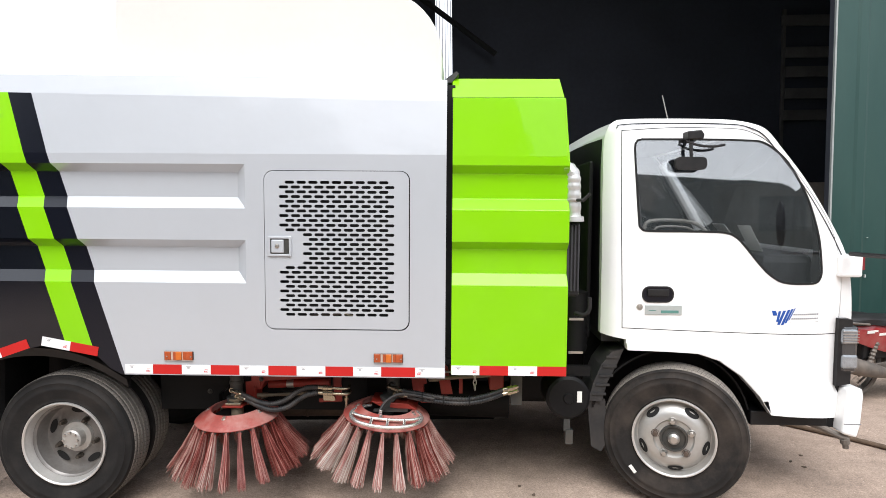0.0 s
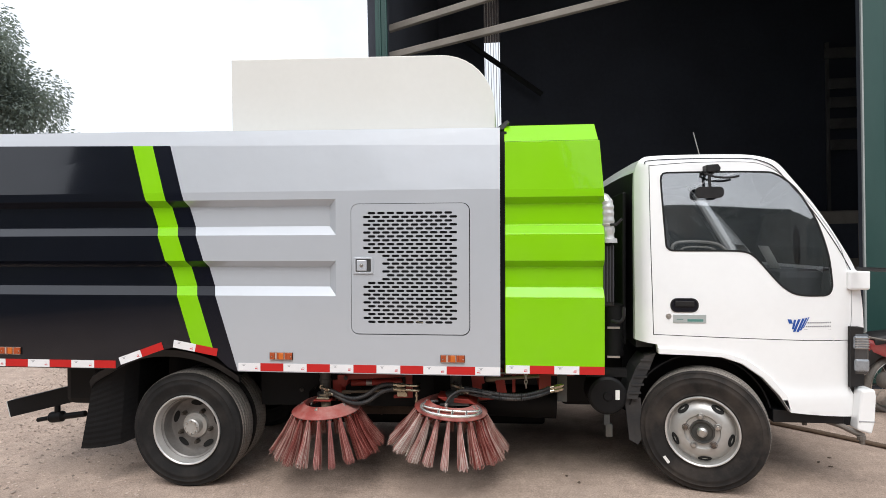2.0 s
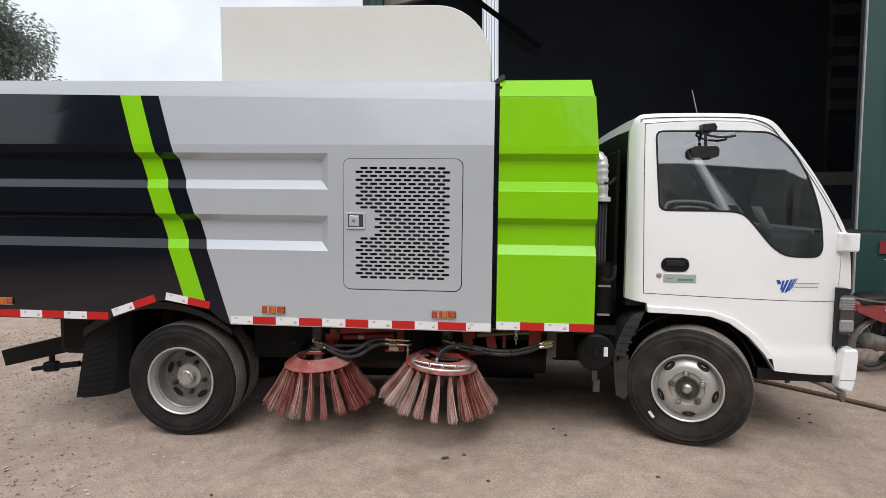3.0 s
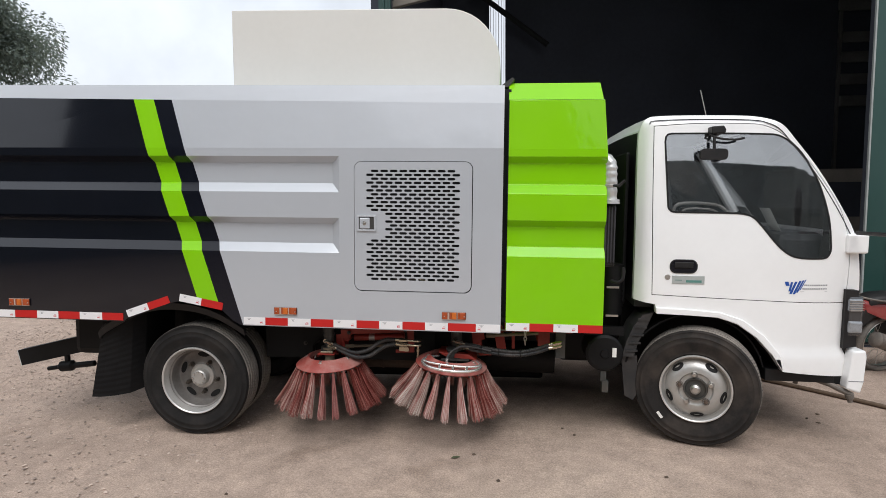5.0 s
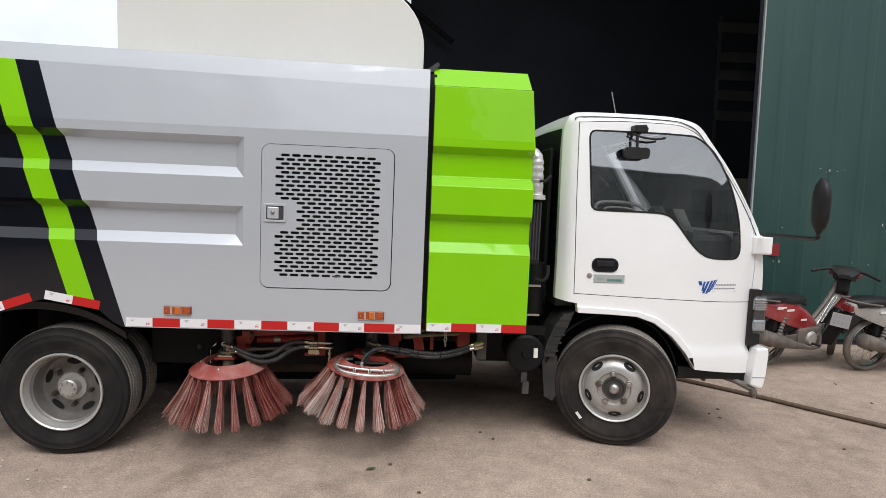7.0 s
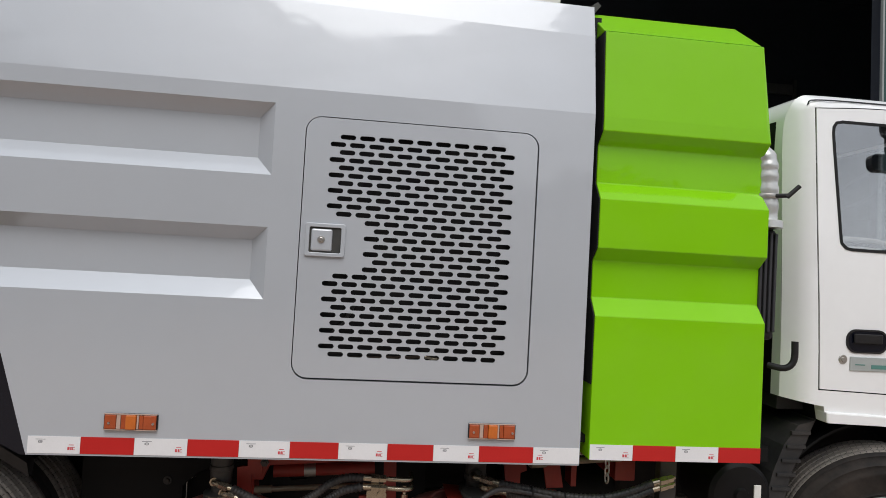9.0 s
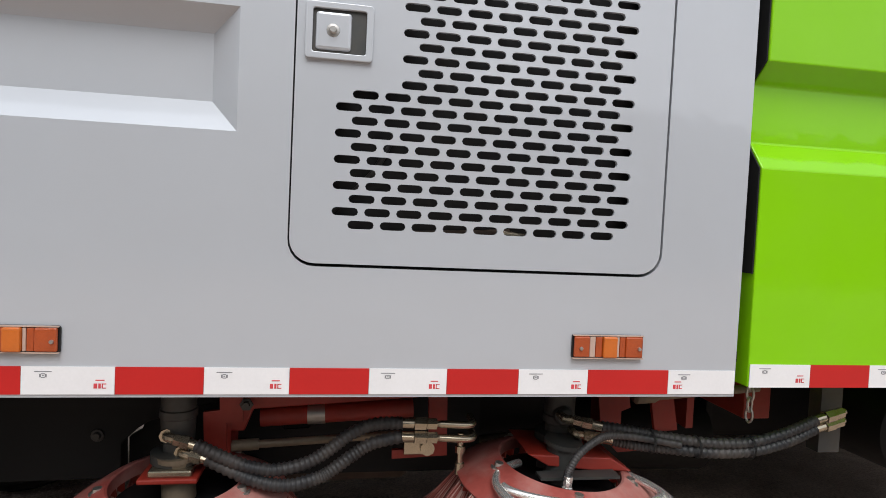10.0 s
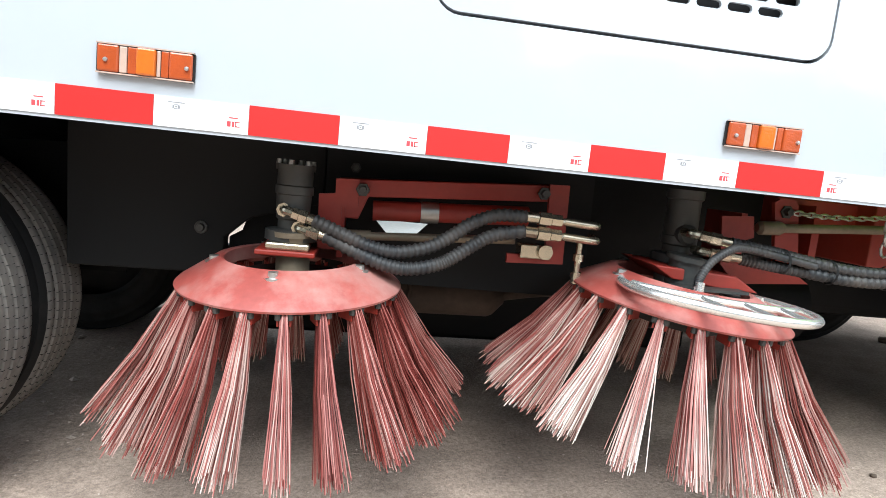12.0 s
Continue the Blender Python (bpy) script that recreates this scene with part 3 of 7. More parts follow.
def make_tree(name, base, height, spread, label, seed, leaves=9000):
    rnd = random.Random(seed)
    tree = empty(name, label, "tree", at=(0, 0, 0))
    bx, by = base
    bm = bmesh.new()
    trunk = [(bx, by, -0.1), (bx + 0.05, by, height * 0.18), (bx - 0.08, by + 0.05, height * 0.36), (bx, by, height * 0.62), (bx + 0.1, by, height * 0.85)]
    tube(bm, curve_points(trunk, 16), [0.24 - 0.2 * i / 16 for i in range(17)], 8)
    tips = []
    for i in range(32):
        z0 = height * rnd.uniform(0.22, 0.8)
        a = rnd.uniform(0, 2 * math.pi)
        reach = spread * rnd.uniform(0.55, 1.0) * math.sin(min(1.0, (height - z0) / height * 1.5 + 0.15) * math.pi / 2)
        end = Vector((bx + reach * math.cos(a), by + reach * math.sin(a), z0 + rnd.uniform(0.2, 1.1)))
        midp = Vector((bx, by, z0)).lerp(end, 0.5) + Vector((0, 0, 0.25))
        pts = curve_points([(bx, by, z0 - 0.25), midp, end], 8)
        tube(bm, pts, [0.07 - 0.055 * k / (len(pts) - 1) for k in range(len(pts))], 5)
        tips += [(end, 0.66), (midp.lerp(end, 0.5), 0.66), (midp, 0.6)]
    for i in range(10):
        tips.append((Vector((bx + rnd.gauss(0, spread * 0.2), by + rnd.gauss(0, spread * 0.2), height * rnd.uniform(0.85, 1.0))), 0.5))
    part("trunk", bm, M_TRUNK, tree, smooth=50)
    verts, faces = [], []
    for k in range(leaves):
        c, r = tips[rnd.randrange(len(tips))]
        d = Vector((rnd.gauss(0, 1), rnd.gauss(0, 1), rnd.gauss(0, 0.8))).normalized() * r * rnd.random() ** 0.4
        p = c + d
        ln = rnd.uniform(0.07, 0.14)
        along = (d.normalized() * 0.6 + Vector((rnd.gauss(0, 0.5), rnd.gauss(0, 0.5), -0.55))).normalized() * ln
        side = along.cross(Vector((rnd.gauss(0, 1), rnd.gauss(0, 1), rnd.gauss(0, 1)))).normalized() * ln * 0.17
        i = len(verts)
        verts += [p, p + along * 0.45 + side, p + along, p + along * 0.45 - side]
        faces.append((i, i + 1, i + 2, i + 3))
    me = bpy.data.meshes.new("crown")
    me.from_pydata(verts, [], faces)
    me.materials.append(M_LEAF)
    crown = new("crown", me)
    crown.parent = tree
    return tree


make_tree("mango_tree", (-11.2, 9.2), 7.8, 2.7, "leafy dark green mango tree standing behind the yard", 3, 125000)

# added, unseen screen: closes the yard behind the walk, shaped for its reflections
bm = bmesh.new()


def screen_top(az):
    """Height of the added reflection screen round the yard, by its bearing in degrees."""
    tall = max(0.0, min(1.0, (-78 - az) / 5, (az + 137.5) / 2))
    bumps = 1.1 * noise.noise((az * 0.07, 2.0, 0)) + 0.5 * noise.noise((az * 0.23, 5.0, 0)) + 0.2 * noise.noise((az * 0.8, 9.0, 0))
    grove = max(0.0, min(1.0, (-103 - az) / 5))
    east = max(0.0, min(1.0, (az + 76) / 4))
    base = 4.1 + east * (0.3 - 0.042 * max(0.0, min(26.0, az + 71)))
    dip = 1.6 * math.exp(-((az + 112) / 3.5) ** 2)
    return base - dip + (4.0 + 2.4 * grove) * tall + bumps * (0.35 - 0.22 * east + 0.65 * tall)


rows = [[bm.verts.new((2 + 16 * math.cos(radians(az)), 16 * math.sin(radians(az)), -0.3 + z * (screen_top(az) + 0.3))) for az in (-196 + 0.75 * i for i in range(260))] for z in (0.0, 0.5, 1.0)]
for a, b in zip(rows, rows[1:]):
    for i in range(len(a) - 1):
        bm.faces.new((a[i], a[i + 1], b[i + 1], b[i]))
tagged(part("backdrop", bm, M_FAR, smooth=60), "unseen dark screen with a tree-line edge, added for reflections", "backdrop", kind="structure")

# ---- the sweeper truck ----
truck = empty("sweeper_truck", "white cab road sweeper truck with grey, black and lime hopper body", "truck")

R4, R3, R2, R1 = 1.261, 1.486, 1.65, 1.878
DEEP, LOW_SLOPE, TOP_SLOPE = 0.045, 0.058, 0.041
BODY_X1, BODY_Z0, TAPE_Z = 2.108, 0.770, 0.776
PROFILE = [(0, R4), (DEEP, R4 + LOW_SLOPE), (DEEP, R3 - TOP_SLOPE), (0, R3), (0, R2), (DEEP, R2 + LOW_SLOPE), (DEEP, R1 - TOP_SLOPE), (0, R1), (0, 1.93), (0.04, 2.207), (0.063, 2.318)]


def make_hopper():
    arc = [0.0]
    for a, b in zip(PROFILE, PROFILE[1:]):
        arc.append(arc[-1] + math.hypot(b[0] - a[0], b[1] - a[1]))

    def stripe(s):
        """Where the three stripe edges lie at the height s above the lower fold, along the sheet."""
        x = 0.099 - 0.305 * (R4 + s - 0.95)
        return [x, x + 0.139, x + 0.262]

    bm = bmesh.new()
    cols = []
    for (y, z), s in zip(PROFILE, arc):
        rear = -1.5 if z < 2.0 else (-1.47 if z < 2.25 else -1.40)
        inner = y > 0.02 and z < 1.9
        xs = [rear] + stripe(s) + [1.017, 1.07] + [BODY_X1]
        ys = [y] * 5 + ([0.0, 0.0] if inner else [y, y])
        rise = 0.0165 if 2.1 < z < 2.25 else 0.0095 if z > 2.25 else 0.0
        cols.append([bm.verts.new((x - 0.3 * rise * (BODY_X1 - x) * (0 < c < 4), yy, z + rise * (BODY_X1 - x))) for c, (x, yy) in enumerate(zip(xs, ys))])
    for r, (a, b) in enumerate(zip(cols, cols[1:])):
        for c in range(6):
            if c == 5 and PROFILE[r + 1][1] <= R1 + 1e-6:
                continue
            inner_a, inner_b = PROFILE[r][0] == DEEP, PROFILE[r + 1][0] == DEEP
            if c == 4 and inner_a != inner_b:
                for tri in ((a[4], a[5], b[4]), (a[5], b[5], b[4])) if inner_b else ((a[4], a[5], b[5]), (a[4], b[5], b[4])):
                    bm.faces.new(tri)
                continue
            f = bm.faces.new((a[c], a[c + 1], b[c + 1], b[c]))
            f.material_index = (1, 2, 3, 0, 0, 0)[c] if r < 9 else 0
    # the flat lower sheets, with the cut-out over the rear wheel
    edge = [(-1.5, BODY_Z0), (-0.425, BODY_Z0), (-0.388, 0.798), (-0.088, 0.903), (-0.02, 0.92), (0.27, 0.868), (0.345, 0.80), (0.40, BODY_Z0), (1.07, BODY_Z0)]

    def low(x):
        for (xa, za), (xb, zb) in zip(edge, edge[1:]):
            if xa <= x <= xb:
                return za + (zb - za) * (x - xa) / (xb - xa)
        return BODY_Z0

    top = [-1.5] + stripe(0) + [1.07]

    def foot(xt):
        z = 0.9
        for _ in range(20):
            z = low(xt + 0.305 * (R4 - z))
        return xt + 0.305 * (R4 - z), z
    feet = [(-1.5, BODY_Z0)] + [foot(t) for t in top[1:4]] + [(1.07, BODY_Z0)]
    for c in range(4):
        mids = [p for p in edge if feet[c][0] + 1e-4 < p[0] < feet[c + 1][0] - 1e-4]
        loop = [(top[c], R4)] + [feet[c]] + mids + [feet[c + 1]] + [(top[c + 1], R4)]
        if c == 3:
            loop.insert(-1, (1.07, BODY_Z0)) if feet[4] != (1.07, BODY_Z0) else None
            loop.append((1.017, R4))
        bm.faces.new([bm.verts.new((x, 0, z)) for x, z in loop]).material_index = (1, 2, 3, 0)[c]
    plate(bm, [(1.07, BODY_Z0), (BODY_X1, BODY_Z0), (BODY_X1, R1), (1.07, R1)], [rounded(1.1668, 1.9225, 1.0190, 1.8472, 0.05)])
    bmesh.ops.remove_doubles(bm, verts=bm.verts, dist=0.0006)
    # folded return along the free edges
    rim = [e for e in bm.edges if len(e.link_faces) == 1]
    got = bmesh.ops.extrude_edge_only(bm, edges=rim)
    bmesh.ops.translate(bm, vec=(0, 0.03, 0), verts=[g for g in got["geom"] if isinstance(g, bmesh.types.BMVert)])
    skin = part("side_skin", bm, [M_GREY, M_BLACK, M_LIME, M_NAVY], truck, "grey side sheet with black tail and lime stripe", tilt=True)
    # the tank behind the skin: ends, roof, far side
    bm = bmesh.new()
    sec = [(0.16, 2.29), (0.075, 2.2), (0.05, 1.9), (0.05, 0.96), (2.05, 0.96), (2.05, 1.9), (1.98, 2.29)]
    a = [bm.verts.new((-1.39, y, z)) for y, z in sec]
    b = [bm.verts.new((BODY_X1 - 0.004, y, z)) for y, z in sec]
    bm.faces.new(a), bm.faces.new(b)
    for i in range(len(sec)):
        bm.faces.new((a[i], b[i], b[(i + 1) % len(sec)], a[(i + 1) % len(sec)])).material_index = 1 if 1 <= i <= 3 else 0
    part("hopper_tank", bm, [M_GREY, M_SEAM], truck, tilt=True)
    bm = prism(bmesh.new(), [(-1.40, 2.325), (BODY_X1, 2.294), (BODY_X1, 2.319), (-1.40, 2.353)], 0.064, 2.0)
    part("hopper_roof", bm, M_GREY, truck, tilt=True)
    return skin


make_hopper()


def make_access_door():
    """The perforated engine door with rows of staggered slots, a notch beside the latch, and round corners."""
    bm = bmesh.new()
    p, h, rows = 0.0608, 0.0245, 29
    gx0, gz1 = 1.5440 - 5 * p, 1.7985
    rect = [(gx0, gz1 - rows * h), (gx0 + 10 * p, gz1 - rows * h), (gx0 + 10 * p, gz1), (gx0, gz1)]
    plate(bm, rounded(1.170, 1.917, 1.025, 1.844, 0.046), [rect], y=-0.001, depth=0.02)

    def cell(x0, x1, z0, z1, slot):
        if not slot:
            bm.faces.new([bm.verts.new((x, -0.001, z)) for x, z in ((x0, z0), (x1, z0), (x1, z1), (x0, z1))])
            return
        cx, cz, half, r = (x0 + x1) / 2, (z0 + z1) / 2, 0.0170, 0.0077
        up = [(cx + half + r * math.cos(a), cz + r * math.sin(a)) for a in (0, 0.8, 1.571)] + [(cx - half + r * math.cos(a), cz + r * math.sin(a)) for a in (1.571, 2.342, math.pi)]
        dn = [(x, 2 * cz - z) for x, z in up]
        for arc, zc in ((up, z1), (dn, z0)):
            loop = [(x1, cz), (x1, zc), (cx, zc), (x0, zc), (x0, cz)] + arc[::-1]
            bm.faces.new([bm.verts.new((x, -0.001, z)) for x, z in loop])
            for a, b in zip(arc, arc[1:]):
                bm.faces.new([bm.verts.new(q) for q in ((a[0], -0.001, a[1]), (b[0], -0.001, b[1]), (b[0], 0.006, b[1]), (a[0], 0.006, a[1]))])
    for r in range(rows):
        z1 = gz1 - r * h
        long_row = r % 2 == 1
        notch = 11 <= r <= 17
        if not long_row:
            cell(gx0, gx0 + p / 2, z1 - h, z1, False)
            cell(gx0 + 9.5 * p, gx0 + 10 * p, z1 - h, z1, False)
        for c in range(10 if long_row else 9):
            x0 = gx0 + (c if long_row else c + 0.5) * p
            cell(x0, x0 + p, z1 - h, z1, not (notch and c < 2))
    bmesh.ops.remove_doubles(bm, verts=bm.verts, dist=0.0003)
    door = part("access_door", bm, M_GREY, truck, "grey perforated engine door with slotted vents", tilt=True)
    part("door_backing", boxes((1.15, 1.97, 0.032, 0.04, 1.0, 1.88)), M_PLAST, door, tilt=True)
    rnd = random.Random(6)
    for k, (x0, z0, x1, z1) in enumerate(((1.34, 1.085, 1.60, 1.10), (1.24, 1.12, 1.36, 1.28), (1.58, 1.10, 1.64, 1.09))):
        bm = tubes((curve_points([(x0, 0.026, z0), ((x0 + x1) / 2 + rnd.uniform(-0.03, 0.03), 0.024, (z0 + z1) / 2), (x1, 0.026, z1)], 10), 0.006))
        part("engine_pipe", bm, (M_RUST, M_HOSE, M_BRASS)[k % 3], door, tilt=True, smooth=50)
    # flush paddle latch
    bm = bmesh.new()
    plate(bm, rounded(1.186, 1.310, 1.404, 1.508, 0.006, 2), [rounded(1.199, 1.297, 1.416, 1.496, 0.004, 2)], y=-0.009, depth=0.010)
    latch = part("latch", bm, M_GREY, door, "grey flush paddle latch with a bolt", tilt=True, bevel=0.0035)
    part("paddle", boxes((1.204, 1.270, -0.0085, 0.004, 1.421, 1.491)), M_GREY, latch, tilt=True, bevel=0.006)
    part("latch_pocket", boxes((1.1985, 1.2975, -0.0030, -0.0022, 1.4155, 1.4965)), M_MOTOR, latch, tilt=True)
    bm = lathe(bmesh.new(), [(0.0, -0.017), (0.0055, -0.017), (0.0075, -0.0105), (0.0115, -0.010), (0.0125, -0.008)], (1.236, 0, 1.457), seg=16)
    part("latch_bolt", bm, M_STEEL, latch, tilt=True, smooth=40)


make_access_door()


def make_green_cabinet():
    x0, x1 = 2.139, 2.74
    prof = [(0, 0.79), (0, R4), (DEEP, R4 + LOW_SLOPE), (DEEP, R3 - TOP_SLOPE), (0, R3), (0, R2), (DEEP, R2 + LOW_SLOPE), (DEEP, R1 - TOP_SLOPE), (0, R1), (0, 1.925), (0.02, 2.222)]
    bm = bmesh.new()
    a = [bm.verts.new((x0, y, z)) for y, z in prof + [(0.75, 2.222), (0.75, 0.79)]]
    b = [bm.verts.new((x1 - (0.027 if z > 2.1 else 0.020 if z > 1.9 else 0.0), y, z)) for y, z in prof + [(0.75, 2.222), (0.75, 0.79)]]
    n = len(a)
    bm.faces.new(a), bm.faces.new(b)
    for i in range(n):
        bm.faces.new((a[i], a[(i + 1) % n], b[(i + 1) % n], b[i]))
    cab_ = part("green_cabinet", bm, M_LIME, truck, "lime green ribbed sheet-metal housing behind the cab", tilt=True, bevel=0.003)
    bm = bmesh.new()
    sec = [(0.022, 2.224), (0.19, 2.352), (1.95, 2.352), (2.05, 2.224)]
    a = [bm.verts.new((x0 - 0.004, y, z)) for y, z in sec]
    b = [bm.verts.new((2.706, y, z)) for y, z in sec]
    bm.faces.new(a), bm.faces.new(b)
    for i in range(4):
        bm.faces.new((a[i], a[(i + 1) % 4], b[(i + 1) % 4], b[i]))
    part("cabinet_hood", bm, M_LIME, truck, "lime green sloped hood", tilt=True, bevel=0.003)
    part("cabinet_core", boxes((x0 + 0.01, 2.70, 0.752, 2.05, 0.8, 2.222)), M_DARK, truck, tilt=True)
    # Black sheet over the green side face stands in for shade in the gap.
    bm = bmesh.new()
    side_ = [(y + 0.004, z) for y, z in [(0, 1.035)] + prof[1:]] + [(0.14, 2.222), (0.14, 1.035)]
    rear_, front_ = [[bm.verts.new((x, y, z)) for y, z in side_] for x in (x0 - 0.004, x0 - 0.001)]
    bm.faces.new(rear_), bm.faces.new(front_)
    for i in range(len(side_)):
        j = (i + 1) % len(side_)
        bm.faces.new((rear_[i], rear_[j], front_[j], front_[i]))
    part("gap_shade_sheet", bm, M_SEAM, cab_, "black sheet standing in for the shade in the gap", tilt=True)
    part("gap_filler", boxes((2.10, 2.15, 0.10, 2.0, 0.85, 2.3)), M_SEAM, truck, tilt=True)
    bm = prism(bmesh.new(), [(2.075, 2.325), (2.13, 2.325), (2.168, 2.372), (2.155, 2.385), (2.10, 2.345)], 0.16, 0.24)
    part("hinge_plate", bm, M_MOTOR, truck, tilt=True)


make_green_cabinet()


def make_roof_box():
    r = 0.37
    poly = [(0.222, 2.330), (2.075, 2.315), (2.075, 2.50)]
    poly += [(2.075 - r + r * math.cos(a), 2.50 + r * 1.02 * math.sin(a)) for a in (radians(9 * k) for k in range(1, 11))]
    poly += [(0.216, 2.895)]
    bm = prism(bmesh.new(), poly, 0.36, 1.74)
    part("roof_box", bm, M_CREAM, truck, "cream painted sheet-metal duct box with a rounded front", tilt=True, smooth=30, bevel=0.006)
    bm = bmesh.new()
    for i in range(7):
        lathe(bm, [(0.0, -0.006), (0.006, -0.005), (0.006, 0.0)], (0.35 + i * 0.27, 0.36, 2.35), seg=8)
    part("rivet", bm, M_STEEL, truck, tilt=True)["kind"] = "stuff"


make_roof_box()


# ---- reflective tape and marker lamps ----
def tape(x0, z0, x1, z1, red, height=0.050, flip=False):
    """One strip along a line from (x0, z0) to (x1, z1), its lower edge, with its small print where it is white."""
    ln = math.hypot(x1 - x0, z1 - z0)
    ang = math.atan2(z1 - z0, x1 - x0)
    m = TILT @ Matrix.Translation((x0, -0.0015, z0)) @ Matrix.Rotation(-ang, 4, "Y")
    bm = boxes((0.0004, ln - 0.0004, -0.0008, 0.0008, 0, height))
    bm.transform(m)
    ob = part("reflective_tape", bm, M_TRED if red else M_TWHT, truck, "red reflective strip" if red else "white reflective strip")
    if not red and ln > 0.06:
        def printed(specs, material):
            pm = bmesh.new()
            for a, b, c, d in specs:
                box(pm, a, b, -0.0013, -0.0009, c, d)
            pm.transform(m)
            part("print", pm, material, ob)
        w = 0.024
        e = ln - 0.035
        if flip:
            e = 0.012
        printed([(e, e + 0.006, 0.011, 0.020), (e + 0.008, e + 0.012, 0.011, 0.020), (e + 0.0135, e + w - 0.003, 0.011, 0.0125), (e + 0.0135, e + w - 0.003, 0.0185, 0.020),
                 (e + 0.0135, e + 0.0155, 0.011, 0.020), (e + 0.003, e + w - 0.006, 0.025, 0.0268)], M_PRED)
        printed([(0.022, 0.050, 0.0405, 0.042), (0.030, 0.033, 0.031, 0.037), (0.039, 0.042, 0.031, 0.037), (0.033, 0.039, 0.0365, 0.038), (0.033, 0.039, 0.030, 0.0315), (0.0345, 0.0375, 0.033, 0.035)], M_PGREY)
    return ob


XS = [0.42, 0.568, 0.721, 0.875, 1.027, 1.180, 1.329, 1.481, 1.627, 1.774, 1.952, 2.106]
for i in range(11):
    tape(XS[i], TAPE_Z, XS[i + 1], TAPE_Z, i % 2 == 1, flip=i == 10)
XG = [2.141, 2.288, 2.437, 2.588, 2.739]
for i in range(4):
    tape(XG[i], 0.790, XG[i + 1], 0.790, i % 2 == 1)
XR = [-1.498, -1.376, -1.216, -1.053, -0.896, -0.740, -0.577, -0.425]
for i in range(7):
    tape(XR[i], TAPE_Z, XR[i + 1], TAPE_Z, i % 2 == 0)
tape(-0.388, 0.799, -0.237, 0.853, False)
tape(-0.237, 0.853, -0.088, 0.906, True)
tape(-0.026, 0.920, 0.125, 0.893, False)
tape(0.125, 0.893, 0.273, 0.866, True)


def marker_lamp(x, z):
    bm = bmesh.new()
    plate(bm, rounded(-0.077, 0.077, -0.0245, 0.0245, 0.004, 2), y=-0.004, depth=0.004)
    base = part("marker_lamp", bm, M_PLAST, truck, "amber three-lens side marker lamp", at=TILT @ Matrix.Translation((x, -0.001, z)))
    for x0, x1, material, y in ((-0.074, -0.041, M_AMBER, -0.011), (-0.013, 0.017, M_AMBER2, -0.015), (0.037, 0.074, M_AMBER, -0.011)):
        part("lens", boxes((x0, x1, y, -0.003, -0.0215, 0.0215)), material, base, bevel=0.003)
    for x0, x1, material in ((-0.041, -0.028, M_CLEARRIB), (-0.028, -0.013, M_AMBER), (0.017, 0.024, M_CLEARRIB), (0.024, 0.037, M_AMBER)):
        part("clear_rib", boxes((x0 + 0.0005, x1 - 0.0005, -0.0085, -0.003, -0.021, 0.021)), material, base, bevel=0.0015)
    for z0, z1 in ((-0.0245, -0.0222), (0.0222, 0.0245)):
        part("lamp_rim", boxes((-0.076, 0.076, -0.0095, -0.003, z0, z1)), M_CLEARRIB, base)
    for sx in (-0.060, 0.066):
        part("screw", lathe(bmesh.new(), [(0.0, -0.0150), (0.0035, -0.0145), (0.004, -0.0105)], (sx, 0, -0.003), seg=8), M_STEEL, base)


for lx, lz in ((-1.175, 0.883), (0.708, 0.875), (1.812, 0.875)):
    marker_lamp(lx, lz)


# ---- wheels ----
def tyre_profile(r, rim, w):
    """Radius and offset from the outer sidewall inwards, with raised rings on the sidewall."""
    side = [(rim, 0.022), (rim + 0.010, 0.006), (rim + 0.018, 0.002), (rim + 0.022, 0.004), (rim + 0.035, -0.001), (r * 0.78, -0.008), (r * 0.80, -0.0105), (r * 0.815, -0.008),
            (r - 0.052, -0.006), (r - 0.046, -0.0085), (r - 0.040, -0.003), (r - 0.022, 0.008), (r - 0.016, 0.006), (r - 0.006, 0.020)]
    return side + [(r - 0.006, 0.030), (r - 0.006, w - 0.030), (r - 0.012, w - 0.012), (r * 0.82, w + 0.006), (rim, w - 0.02)]


def make_tyre(centre, r, rim, w, wheel, rubber=M_TYRE, label="worn black truck tyre with a dusty tread"):
    """A tyre with a worn tread of ribs between thin grooves, each rib cut by short sipes."""
    tyre = part("tyre", lathe(bmesh.new(), tyre_profile(r, rim, w), centre, seg=80), rubber, wheel, label, smooth=50)
    span = w - 0.044
    prof = [(r - 0.020, 0.012), (r - 0.007, 0.020)]
    for k in range(5):
        y0 = 0.022 + span * k / 5
        y1 = y0 + span / 5 - 0.006
        edge = 0.003 if k in (0, 4) else 0.0
        prof += [(r - 0.006, y0), (r - edge, y0 + 0.003), (r - edge * 0.4, (y0 + y1) / 2), (r - edge, y1 - 0.003), (r - 0.006, y1)]
    prof += [(r - 0.007, w - 0.020), (r - 0.020, w - 0.012)]
    part("tread", lathe(bmesh.new(), prof, centre, seg=96), M_TREAD, tyre, "dusty worn tread ribs", smooth=50)
    bm = bmesh.new()
    for k in range(110):
        for row in range(5):
            m = Matrix.Translation(centre) @ Matrix.Rotation(2 * math.pi * (k + 0.37 * row) / 110, 4, "Y")
            y0 = 0.022 + row * span / 5
            y1 = y0 + span / 5 - 0.006
            top = r + 0.0004 - (0.002 if row in (0, 4) else 0.0)
            for a, b in ((y0 + 0.001, y0 + 0.009), (y1 - 0.009, y1 - 0.001)):
                box(bm, -0.0006, 0.0006, a, b, r - 0.006, top, m)
    part("sipe", bm, M_TYRE, tyre)["kind"] = "stuff"
    return tyre


